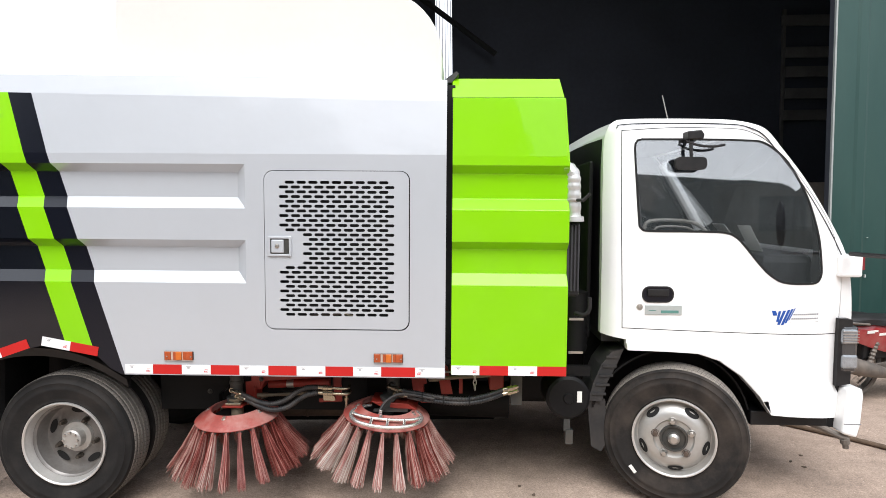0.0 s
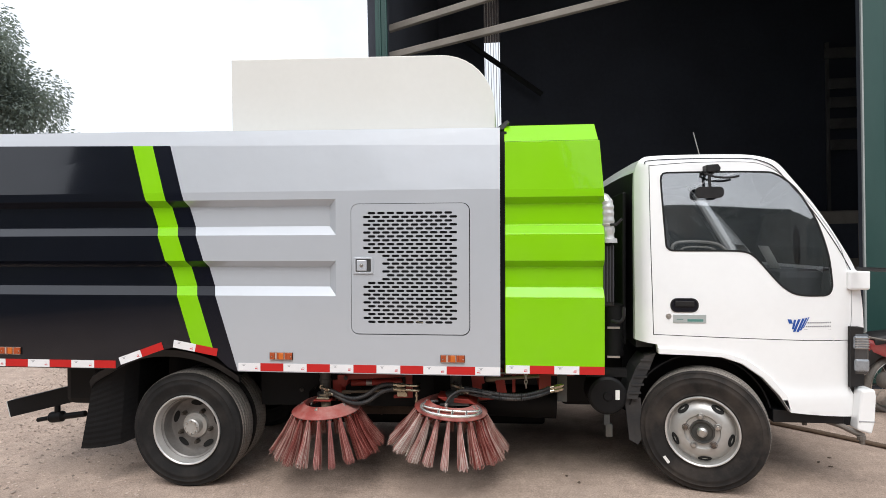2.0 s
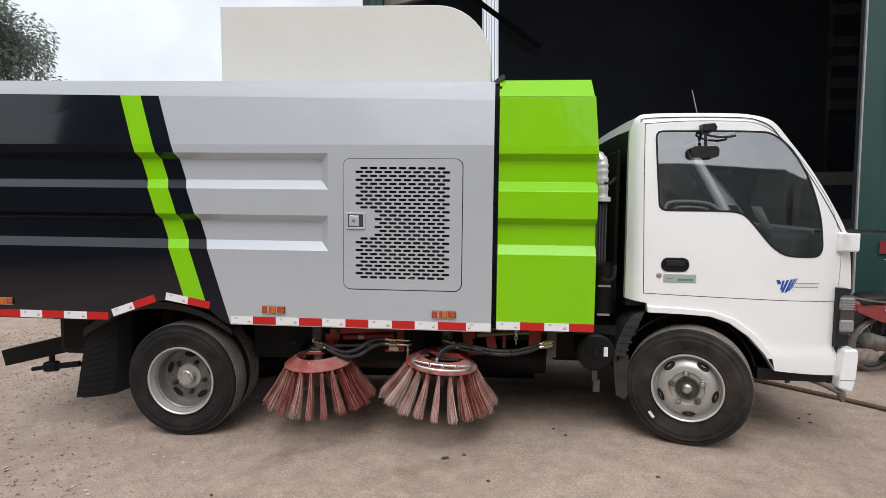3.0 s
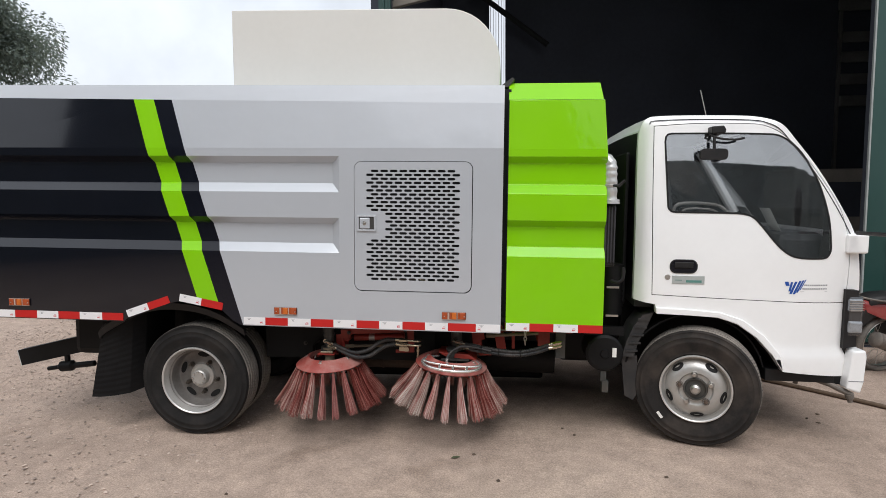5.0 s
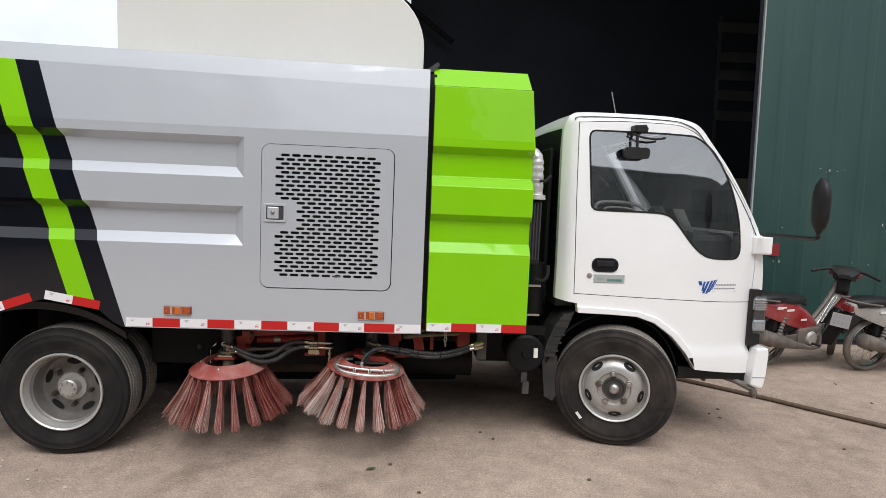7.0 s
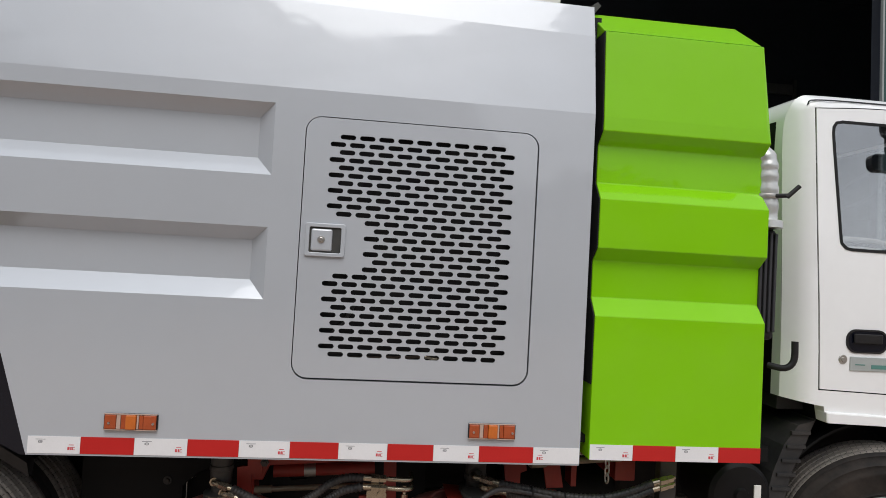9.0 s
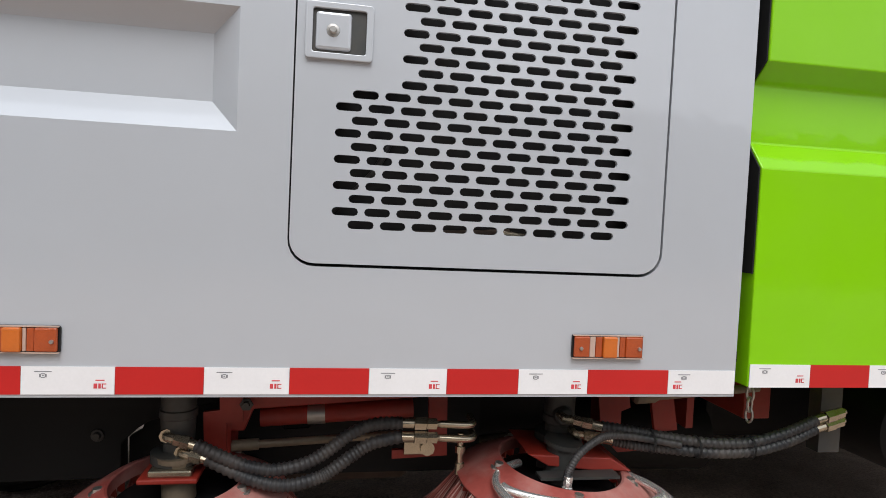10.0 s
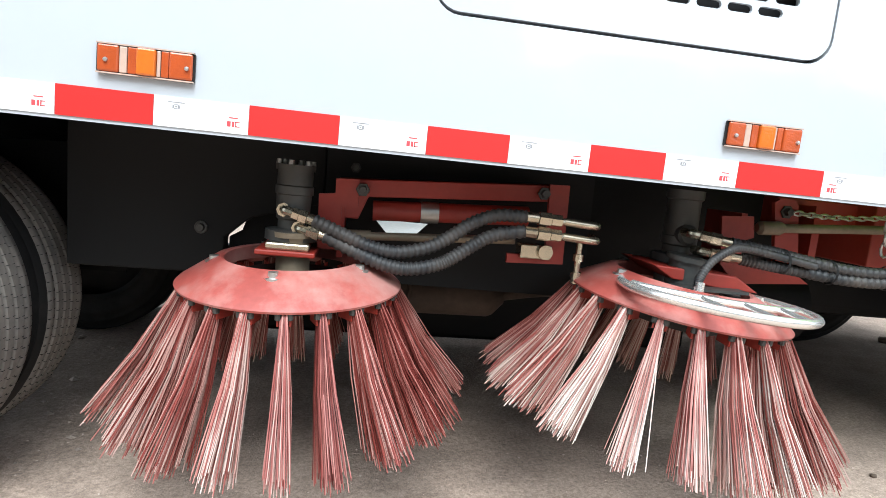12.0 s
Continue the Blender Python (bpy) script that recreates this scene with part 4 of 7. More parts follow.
def disc_hole(bm, k, n, rad, centre, y, size, phase=0.0):
    a = phase + 2 * math.pi * k / n
    pts = []
    for j in range(14):
        b = 2 * math.pi * j / 14
        u, v = 0.5 * size * 0.55 * math.cos(b), 0.5 * size * 1.25 * math.sin(b)
        pts.append((centre[0] + (rad + u) * math.cos(a) - v * math.sin(a), y, centre[2] + (rad + u) * math.sin(a) + v * math.cos(a)))
    bm.faces.new([bm.verts.new(p) for p in pts])


def make_front_wheel(centre):
    cx, cy, cz = centre
    wheel = part("front_wheel", lathe(bmesh.new(), [(0.05, 0.06), (0.2, 0.06), (0.2, 0.20), (0.05, 0.20)], centre, seg=24), M_DARK, truck, "front wheel with a silver steel rim")
    make_tyre(centre, 0.378, 0.208, 0.21, wheel, M_TYRED, "truck tyre brown with dried dust")
    prof = [(0.214, 0.030), (0.215, 0.004), (0.210, -0.004), (0.203, 0.000), (0.198, 0.020), (0.192, 0.040), (0.186, 0.042), (0.172, 0.020), (0.150, 0.002), (0.130, -0.006), (0.105, -0.006),
            (0.098, 0.004), (0.090, 0.006), (0.070, 0.006)]
    rim = part("rim", lathe(bmesh.new(), prof, centre, seg=72), M_RIM, wheel, "silver steel rim with dusty hub", smooth=40)
    part("rim_lip", lathe(bmesh.new(), [(0.2165, 0.004), (0.2155, -0.005), (0.210, -0.0065), (0.2045, -0.003), (0.204, 0.004)], centre, seg=72), M_LIP, rim, "bright worn rim lip", smooth=40)
    for k in range(5):
        bm = bmesh.new()
        disc_hole(bm, k, 5, 0.167, centre, cy, 0.066, radians(58))
        for v in bm.verts:
            rr = math.hypot(v.co.x - cx, v.co.z - cz)
            v.co.y = cy + 0.002 + (rr - 0.150) * 0.82 - 0.003
        part("vent_hole", bm, M_SEAM, wheel)
    for k in range(5):
        a = radians(95 + 72 * k)
        m = Matrix.Translation((cx + 0.096 * math.cos(a), cy - 0.002, cz + 0.096 * math.sin(a)))
        bm = lathe(bmesh.new(), [(0.0, -0.026), (0.012, -0.025), (0.0155, -0.012), (0.016, -0.004)], (0, 0, 0), seg=6)
        lathe(bm, [(0.019, -0.008), (0.022, -0.004)], (0, 0, 0), seg=16)
        part("wheel_nut", bm, M_RUST if k % 2 else M_STEEL, wheel, at=m)
    bm = lathe(bmesh.new(), [(0.0, 0.004), (0.058, 0.004), (0.062, -0.008), (0.070, -0.009), (0.073, 0.006)], centre, seg=32)
    part("hub_ring", bm, M_MOTOR, wheel, "dark greasy hub ring", smooth=35)
    bm = lathe(bmesh.new(), [(0.0, -0.030), (0.018, -0.030), (0.024, -0.024), (0.030, -0.018), (0.032, 0.004)], centre, seg=24)
    part("hub_cap", bm, M_STEEL, wheel, "greasy steel hub", smooth=35)
    a = radians(223)
    m = Matrix.Translation((cx + 0.285 * math.cos(a), cy - 0.010, cz + 0.285 * math.sin(a))) @ Matrix.Rotation(radians(52), 4, "Y")
    part("tyre_label", box(bmesh.new(), -0.024, 0.024, -0.001, 0.001, -0.009, 0.009, m), M_PAPER, wheel)
    wheel.matrix_basis = Matrix.Translation((cx, cy + 0.1, cz)) @ Matrix.Rotation(radians(-19), 4, "Z") @ Matrix.Translation((-cx, -cy - 0.1, -cz))
    return wheel


def make_rear_wheel(centre):
    cx, cy, cz = centre
    wheel = part("rear_wheel", lathe(bmesh.new(), [(0.05, 0.16), (0.2, 0.16), (0.2, 0.5), (0.05, 0.5)], centre, seg=24), M_DARK, truck, "twin rear wheel with a deep silver rim")
    make_tyre(centre, 0.390, 0.226, 0.21, wheel)
    make_tyre((cx, cy + 0.245, cz), 0.383, 0.232, 0.21, wheel)
    prof = [(0.232, 0.030), (0.233, 0.004), (0.228, -0.003), (0.222, 0.001), (0.218, 0.016), (0.212, 0.030), (0.208, 0.050), (0.196, 0.060), (0.192, 0.118), (0.182, 0.136), (0.160, 0.142), (0.125, 0.132), (0.085, 0.128)]
    # The dish takes the darkened silver that carries the barrel's shade.
    rim = part("rim", lathe(bmesh.new(), prof, centre, seg=72), M_RIM_SHADED, wheel, "deep-dished silver steel rim", smooth=40)
    lip = [(0.2345, 0.006), (0.2335, -0.005), (0.228, -0.0065), (0.2215, -0.002), (0.2175, 0.014), (0.2115, 0.028), (0.2075, 0.046)]
    part("rim_lip", lathe(bmesh.new(), lip, centre, seg=72), M_LIP, rim, "bright worn rim lip", smooth=40)
    for k in range(5):
        bm = bmesh.new()
        disc_hole(bm, k, 5, 0.152, centre, cy + 0.1325, 0.070, radians(15))
        part("vent_hole", bm, M_SEAM, wheel)
    bm = lathe(bmesh.new(), [(0.0, 0.056), (0.046, 0.058), (0.054, 0.066), (0.058, 0.108), (0.085, 0.112), (0.092, 0.13)], centre, seg=28)
    part("hub_cap", bm, M_RIM, wheel, "dusty grey axle hub", smooth=35)
    for k in range(8):
        a = radians(45 * k)
        part("hub_bolt", lathe(bmesh.new(), [(0.0, 0.048), (0.006, 0.048), (0.007, 0.058)], (cx + 0.040 * math.cos(a), cy, cz + 0.042 * math.sin(a)), seg=6), M_STEEL, wheel)
    for k in range(5):
        a = radians(60 + 72 * k)
        part("wheel_nut", lathe(bmesh.new(), [(0.0, 0.085), (0.010, 0.085), (0.015, 0.112), (0.016, 0.13)], (cx + 0.112 * math.cos(a), cy, cz + 0.112 * math.sin(a)), seg=6), M_GREASE, wheel)
    return wheel


make_front_wheel((3.365, 0.085, 0.395))
make_rear_wheel((0.0, 0.10, 0.366))
for fx, fy, fz in ((3.36, 1.72, 0.40), (0.0, 1.42, 0.366), (0.0, 1.70, 0.366)):
    bm = lathe(bmesh.new(), tyre_profile(0.383, 0.232, 0.21), (fx, fy, fz), seg=40)
    lathe(bm, [(0.0, 0.1), (0.235, 0.1), (0.235, 0.12), (0.0, 0.12)], (fx, fy, fz), seg=24)
    part("far_wheel", bm, [M_TYRE], truck, smooth=50)

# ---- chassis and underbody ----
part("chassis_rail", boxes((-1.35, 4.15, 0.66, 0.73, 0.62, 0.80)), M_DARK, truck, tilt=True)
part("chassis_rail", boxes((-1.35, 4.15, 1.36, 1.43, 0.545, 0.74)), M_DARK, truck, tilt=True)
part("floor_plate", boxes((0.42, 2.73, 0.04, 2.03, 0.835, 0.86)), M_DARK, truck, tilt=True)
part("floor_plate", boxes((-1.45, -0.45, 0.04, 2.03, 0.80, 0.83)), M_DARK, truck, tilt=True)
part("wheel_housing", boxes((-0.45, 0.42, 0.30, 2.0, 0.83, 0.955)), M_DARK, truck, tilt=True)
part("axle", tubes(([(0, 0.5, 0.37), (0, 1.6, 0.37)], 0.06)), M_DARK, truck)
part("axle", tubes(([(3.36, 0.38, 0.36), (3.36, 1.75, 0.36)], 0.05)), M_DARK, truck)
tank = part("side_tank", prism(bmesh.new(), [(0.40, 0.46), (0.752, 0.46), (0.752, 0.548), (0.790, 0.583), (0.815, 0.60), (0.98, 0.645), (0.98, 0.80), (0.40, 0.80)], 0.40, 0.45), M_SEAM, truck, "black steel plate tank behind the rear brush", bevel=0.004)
# Added black strip that narrows the bright gap beside the tank to a sliver.
part("gap_mask_strip", prism(bmesh.new(), [(0.7525, 0.44), (0.7525, 0.544), (0.783, 0.562), (0.800, 0.615), (0.98, 0.660), (0.98, 0.44)], 0.455, 0.475), M_SEAM, tank)
# Added mask: blocks daylight from behind the arm, except through one wedge.
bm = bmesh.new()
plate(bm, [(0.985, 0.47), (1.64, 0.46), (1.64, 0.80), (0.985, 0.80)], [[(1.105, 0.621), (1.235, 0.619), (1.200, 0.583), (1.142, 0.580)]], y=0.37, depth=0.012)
part("gap_mask", bm, M_SEAM, truck, "black mask plate with a wedge gap, added behind the brush arm")
part("tank_bolt", lathe(bmesh.new(), [(0.0, -0.012), (0.008, -0.012), (0.010, -0.004), (0.015, -0.003), (0.016, 0.0)], (0.703, 0.398, 0.560), seg=12), M_MOTOR, truck, tilt=True)
muffler = part("muffler", tubes(([(1.00, 0.65, 0.393), (1.02, 0.65, 0.393), (1.03, 0.65, 0.393), (1.455, 0.65, 0.395), (1.465, 0.65, 0.395), (1.50, 0.65, 0.40)], [0.02, 0.055, 0.064, 0.064, 0.058, 0.030]), seg=24), M_RUST, truck, "rusty brown exhaust silencer", smooth=40)
part("exhaust_pipe", tubes((curve_points([(1.49, 0.65, 0.40), (1.60, 0.65, 0.418), (1.72, 0.65, 0.428), (1.88, 0.66, 0.44), (2.10, 0.70, 0.45)], 16), 0.022), seg=14), M_RUST, muffler, smooth=40)
part("exhaust_seam", lathe(bmesh.new(), [(0.0642, -0.006), (0.068, -0.004), (0.068, 0.004), (0.0642, 0.006)], (1.22, 0.65, 0.394), axis="X", seg=24), M_RUST, muffler, smooth=40)
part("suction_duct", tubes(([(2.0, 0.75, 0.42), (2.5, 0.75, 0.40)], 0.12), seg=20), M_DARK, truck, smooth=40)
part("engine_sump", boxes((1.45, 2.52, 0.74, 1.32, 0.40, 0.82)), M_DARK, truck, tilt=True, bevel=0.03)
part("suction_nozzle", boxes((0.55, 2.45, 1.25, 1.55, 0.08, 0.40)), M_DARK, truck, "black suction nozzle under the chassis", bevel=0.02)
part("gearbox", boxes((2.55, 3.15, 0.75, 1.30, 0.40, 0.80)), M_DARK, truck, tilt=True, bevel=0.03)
part("hose_bracket", boxes((2.47, 2.53, 0.16, 0.20, 0.58, 0.79)), M_MOTOR, truck, "grey steel drop plate", tilt=True)

# rear beam, valve and mudguard
bm = boxes((-1.585, -0.75, -0.04, 0.04, -0.060, 0.060))
bm.transform(Matrix.Translation((0.0, 0.42, 0.775)) @ Matrix.Rotation(radians(-13), 4, "Y"))
beam = part("rear_beam", bm, M_DARK, truck, "dark rear beam with a pale worn end")
bm = boxes((-1.592, -1.585, -0.04, 0.04, -0.060, 0.060))
bm.transform(Matrix.Translation((0.0, 0.42, 0.775)) @ Matrix.Rotation(radians(-13), 4, "Y"))
part("beam_end", bm, M_TRIMW, beam, "pale worn end face")
part("air_tank", boxes((-1.03, -0.74, 0.30, 0.60, 0.44, 0.78)), M_DARK, truck, "black tank behind the rear wheel", tilt=True, bevel=0.05)
part("valve", tubes(([(-1.330, 0.40, 0.335), (-1.240, 0.40, 0.350)], 0.016), ([(-1.240, 0.40, 0.350), (-1.220, 0.40, 0.355), (-1.130, 0.40, 0.365), (-1.110, 0.40, 0.365)], [0.02, 0.04, 0.04, 0.02]),
                      ([(-1.110, 0.40, 0.365), (-0.950, 0.40, 0.385)], 0.022), ([(-1.170, 0.40, 0.365), (-1.170, 0.40, 0.495)], 0.02)), M_DARK, truck, "black drain valve", smooth=40)


def make_mudguard():
    bm = bmesh.new()
    ctrl = [(-0.66, 0.676), (-0.635, 0.712), (-0.55, 0.765), (-0.40, 0.845), (-0.24, 0.892), (-0.07, 0.900), (0.08, 0.880), (0.20, 0.842), (0.30, 0.79), (0.39, 0.735)]
    pts = curve_points([(x, 0, z) for x, z in ctrl], 32)
    rings = []
    for p in pts:
        rings.append([bm.verts.new((p.x, y, p.z + dz)) for y, dz in ((0.080, -0.058), (0.062, -0.010), (0.085, 0.006), (0.62, 0.006), (0.62, -0.006), (0.105, -0.010), (0.095, -0.058))])
    for a, b in zip(rings, rings[1:]):
        for k in range(7):
            bm.faces.new((a[k], a[(k + 1) % 7], b[(k + 1) % 7], b[k]))
    guard = part("mudguard", bm, M_PLAST, truck, "black plastic rear mudguard", tilt=True, smooth=40)
    # rubber flap, wrapped round the rear of the wheel
    cols = ((-0.655, 0.095, 0.672, 0.200, -0.095), (-0.60, 0.105, 0.700, 0.198, -0.090), (-0.53, 0.130, 0.735, 0.202, -0.075), (-0.465, 0.17, 0.770, 0.212, -0.05), (-0.42, 0.24, 0.795, 0.235, -0.03), (-0.41, 0.60, 0.800, 0.26, -0.03))
    bm = bmesh.new()
    skins = []
    for dy in (0.0, 0.010):
        skin = []
        for x, y, top, bottom, lean in cols:
            skin.append([bm.verts.new((x + lean * (1 - k / 26) + dy * 0.5, y + dy + (0.002 if k % 2 and dy == 0 else 0.0), bottom + (top - bottom) * k / 26)) for k in range(27)])
        skins.append(skin)
    a_, b_ = skins
    for p, q in ((a_, 1), (b_, -1)):
        for c, d in zip(p, p[1:]):
            for k in range(26):
                bm.faces.new((c[k], d[k], d[k + 1], c[k + 1])[::q])
    for c in (0, -1):
        for k in range(26):
            bm.faces.new((a_[c][k], a_[c][k + 1], b_[c][k + 1], b_[c][k]))
    for c in range(len(cols) - 1):
        bm.faces.new((a_[c][0], b_[c][0], b_[c + 1][0], a_[c + 1][0]))
        bm.faces.new((a_[c][26], b_[c][26], b_[c + 1][26], a_[c + 1][26]))
    part("mud_flap", bm, M_RUBBER, guard, "black ribbed rubber mud flap", tilt=True)
    part("arch_liner", boxes((-0.655, 0.44, 0.665, 0.68, 0.38, 0.84)), M_DARK, guard, tilt=True)


make_mudguard()

# ---- cab ----
OUT = [(2.965, 0.975), (2.965, 1.20), (2.965, 1.90), (2.970, 2.05), (2.99, 2.115), (3.04, 2.145), (3.30, 2.155), (3.60, 2.150), (3.70, 2.130), (3.782, 2.085), (3.858, 1.988), (3.988, 1.814), (4.128, 1.605),
       (4.236, 1.428), (4.278, 1.286), (4.30, 1.07), (4.30, 0.72), (4.22, 0.70), (4.215, 0.515), (3.838, 0.552), (3.778, 0.65), (3.682, 0.761), (3.57, 0.844), (3.456, 0.884), (3.30, 0.893), (3.095, 0.901), (3.084, 0.958)]
DOOR = [(3.046, 2.078), (3.050, 1.60), (3.064, 1.022), (3.45, 1.008), (3.80, 0.998), (4.192, 0.990), (4.206, 1.15), (4.205, 1.31), (4.178, 1.44), (4.122, 1.585), (3.978, 1.795), (3.846, 1.962), (3.762, 2.040), (3.68, 2.080), (3.60, 2.092), (3.30, 2.094)]
WIN = [(3.112, 1.985), (3.115, 2.012), (3.127, 2.029), (3.152, 2.035), (3.725, 2.030), (3.797, 2.002), (3.885, 1.917), (3.992, 1.727), (4.060, 1.52), (4.082, 1.345), (4.078, 1.304), (4.060, 1.276), (4.024, 1.266), (3.872, 1.274), (3.788, 1.33), (3.655, 1.495), (3.61, 1.528), (3.54, 1.540), (3.190, 1.543), (3.160, 1.549), (3.144, 1.565), (3.139, 1.595)]


OUT, DOOR, WIN = ([(x + 0.068 * max(0.0, x - 3.3), z) for x, z in loop] for loop in (OUT, DOOR, WIN))


def cab_bend(x, z):
    lean = 0.05 * max(0.0, z - 1.20) ** 1.3
    front = 0.11 * max(0.0, (x - 3.90) / 0.43) ** 2
    rear = 0.115 * max(0.0, (3.05 - x) / 0.10) ** 2
    roof = 0.06 * max(0.0, (z - 2.10) / 0.05) ** 1.5
    fold = -0.014 * max(0.0, min(1.0, (0.70 - z) / 0.06)) if x > 3.82 else 0.0
    return lean + front + rear + min(roof, 0.08) + fold


def refine(poly, limit=48):
    """The outline with its gentle corners rounded by a smooth curve; sharp corners stay."""
    n, out = len(poly), []
    v = [Vector(p) for p in poly]

    def bent(i):
        return abs((v[i] - v[i - 1]).angle_signed(v[(i + 1) % n] - v[i], 0.0)) > radians(limit)
    for i in range(n):
        a, b, c, d = v[i - 1], v[i], v[(i + 1) % n], v[(i + 2) % n]
        out.append((b.x, b.y))
        ln = (c - b).length
        if ln < 0.03:
            continue
        t0 = (c - b).normalized() if bent(i) else (c - a).normalized()
        t1 = (c - b).normalized() if bent((i + 1) % n) else (d - b).normalized()
        k = ln * 0.9
        for s in (0.25, 0.5, 0.75):
            p = b * (2 * s ** 3 - 3 * s * s + 1) + t0 * k * (s ** 3 - 2 * s * s + s) + c * (3 * s * s - 2 * s ** 3) + t1 * k * (s ** 3 - s * s)
            out.append((p.x, p.y))
    return out


def make_cab():
    side = 0.145
    bm = bmesh.new()
    plate(bm, refine(OUT), [offset(refine(DOOR), 0.0045)], y=side, grid=0.028, bend=cab_bend)
    shell = part("cab_side", bm, M_WHITE, truck, "white painted cab side panel", tilt=True, smooth=40)
    bm = bmesh.new()
    plate(bm, refine(DOOR), [refine(WIN)], y=side - 0.002, grid=0.055, bend=cab_bend, depth=0.005)
    door = part("cab_door", bm, M_WHITE, truck, "white cab door with a dark tinted window", tilt=True, smooth=40)
    # drip moulding round the roof and down the front pillar
    inner = offset(OUT, -0.032)
    pts = curve_points([(x, side - 0.003 + cab_bend(x, z), z) for x, z in inner[4:14]], 60)
    part("drip_moulding", tubes((pts, 0.0030), seg=6), M_MIRBACK, shell, "thin dark drip moulding", tilt=True, smooth=60)
    # skin across the cab, from side to side
    bm = bmesh.new()
    n = len(OUT)
    stations = [(0.0, None), (0.05, 0.0), (0.5, 0.012), (0.9, 0.015)]
    loops = []
    for d, bulge in stations:
        loop = []
        for x, z in OUT:
            y = side + cab_bend(x, z) + d
            bx = x + (bulge or 0.0) * (1.5 if x > 3.7 else 0.0)
            bz = z + (bulge or 0.0) * (1 if z > 1.9 else 0)
            loop.append(bm.verts.new((bx, y if d < 0.3 else side + d + 0.05, bz)))
        loops.append(loop)
    far = [[bm.verts.new((v.co.x, 2.19 - v.co.y, v.co.z)) for v in lp] for lp in loops[::-1]]
    loops += far
    for k, (a, b) in enumerate(zip(loops, loops[1:])):
        for i in range(n):
            j = (i + 1) % n
            screen = 9 <= i <= 12
            if (screen and 0 < k < len(loops) - 2):
                continue
            back = i in (0, 1, 2)
            bm.faces.new((a[i], a[j], b[j], b[i])).material_index = 1 if (back and 1 <= k <= 5) or i in (17, 18, 19, 20, 21, 22, 23, 24, 25, 26) and 0 < k else 0
    part("cab_shell", bm, [M_WHITE, M_DARK], truck, "white cab roof and front", tilt=True, smooth=45)
    bm = bmesh.new()
    rows_ = [[bm.verts.new((x - 0.006, y, z)) for y in (0.25, 0.7, 1.1, 1.5, 1.94)] for x, z in OUT[9:14]]
    for a, b in zip(rows_, rows_[1:]):
        for i in range(4):
            bm.faces.new((a[i], a[i + 1], b[i + 1], b[i]))
    ws = part("windscreen", bm, M_GLASS, truck, "tinted windscreen", tilt=True, smooth=40)
    thick = ws.modifiers.new("thickness", "SOLIDIFY")
    thick.thickness, thick.offset, thick.use_rim = 0.005, 0.0, False
    ws.visible_shadow = False
    bm = bmesh.new()
    plate(bm, OUT, [WIN], y=2.03)
    far_side = part("cab_far_side", bm, M_INT, truck, tilt=True)
    bm = bmesh.new()
    plate(bm, offset(refine(WIN), -0.001), [], y=2.031, depth=0.004)
    part("far_window_pane", bm, M_GLASS, far_side, "tinted far side window", tilt=True)
    # window: rubber seal, glass, dark rear post of the quarter
    bm = bmesh.new()
    plate(bm, offset(refine(WIN), 0.004), [offset(refine(WIN), -0.007)], y=side - 0.0045, grid=0.0, bend=cab_bend, depth=0.006)
    part("window_seal", bm, M_SEAM, door, "black rubber window seal", tilt=True)
    bm = bmesh.new()
    plate(bm, offset(refine(WIN), -0.001), [], y=side - 0.001, grid=0.05, bend=lambda x, z: cab_bend(x, z))
    pane = part("window_pane", bm, M_GLASS, door, "tinted side window", tilt=True, smooth=60)
    sd = pane.modifiers.new("thickness", "SOLIDIFY")
    sd.thickness = 0.003
    sd.offset, sd.use_rim = 0.0, False
    pane.visible_shadow = False
    bm = bmesh.new()
    plate(bm, [(4.063, 1.62), (4.036, 1.70), (4.110, 1.51), (4.128, 1.275), (4.063, 1.275), (4.078, 1.45)], [], y=side + 0.002, bend=cab_bend)
    part("quarter_post", bm, M_SEAM, door, tilt=True)
    # handle recess, key lock, badge, print
    bm = bmesh.new()
    plate(bm, rounded(3.163, 3.333, 1.160, 1.248, 0.040), [rounded(3.170, 3.326, 1.166, 1.242, 0.036)], y=side - 0.006, depth=0.01)
    part("handle_rim", bm, M_PLAST, door, tilt=True)
    bm = bmesh.new()
    plate(bm, rounded(3.168, 3.328, 1.164, 1.244, 0.038), [], y=side - 0.0045)
    part("handle", bm, M_NAVY, door, "black recessed door handle", tilt=True)
    part("handle_paddle", boxes((3.19, 3.306, side - 0.013, side - 0.006, 1.196, 1.232)), M_PLAST, door, tilt=True, bevel=0.005)
    part("key_lock", lathe(bmesh.new(), [(0.0, -0.006), (0.008, -0.006), (0.009, -0.003), (0.016, -0.003), (0.018, 0.0)], (3.153, side - 0.002, 1.134), seg=18), M_STEEL, door, tilt=True)
    part("badge", boxes((3.180, 3.378, side - 0.0065, side - 0.003, 1.094, 1.146)), M_BADGE, door, "silver name badge with a green bar", tilt=True, bevel=0.002)
    part("badge_print", boxes((3.265, 3.360, side - 0.0075, side - 0.0066, 1.103, 1.118), (3.20, 3.24, side - 0.0075, side - 0.0066, 1.115, 1.119)), M_TEAL, door, tilt=True)
    bm = bmesh.new()
    for k, (x0, z0, x1, z1, w) in enumerate(((3.857, 1.122, 3.866, 1.096, 0.022), (3.894, 1.120, 3.882, 1.062, 0.013), (3.918, 1.123, 3.888, 1.046, 0.015), (3.943, 1.128, 3.908, 1.045, 0.014), (3.963, 1.132, 3.927, 1.055, 0.011), (3.980, 1.136, 3.947, 1.070, 0.006))):
        bm.faces.new([bm.verts.new((x, side - 0.003 + cab_bend(x, z) - 0.001, z)) for x, z in ((x0, z0), (x0 + w, z0), (x1 + w, z1), (x1, z1))])
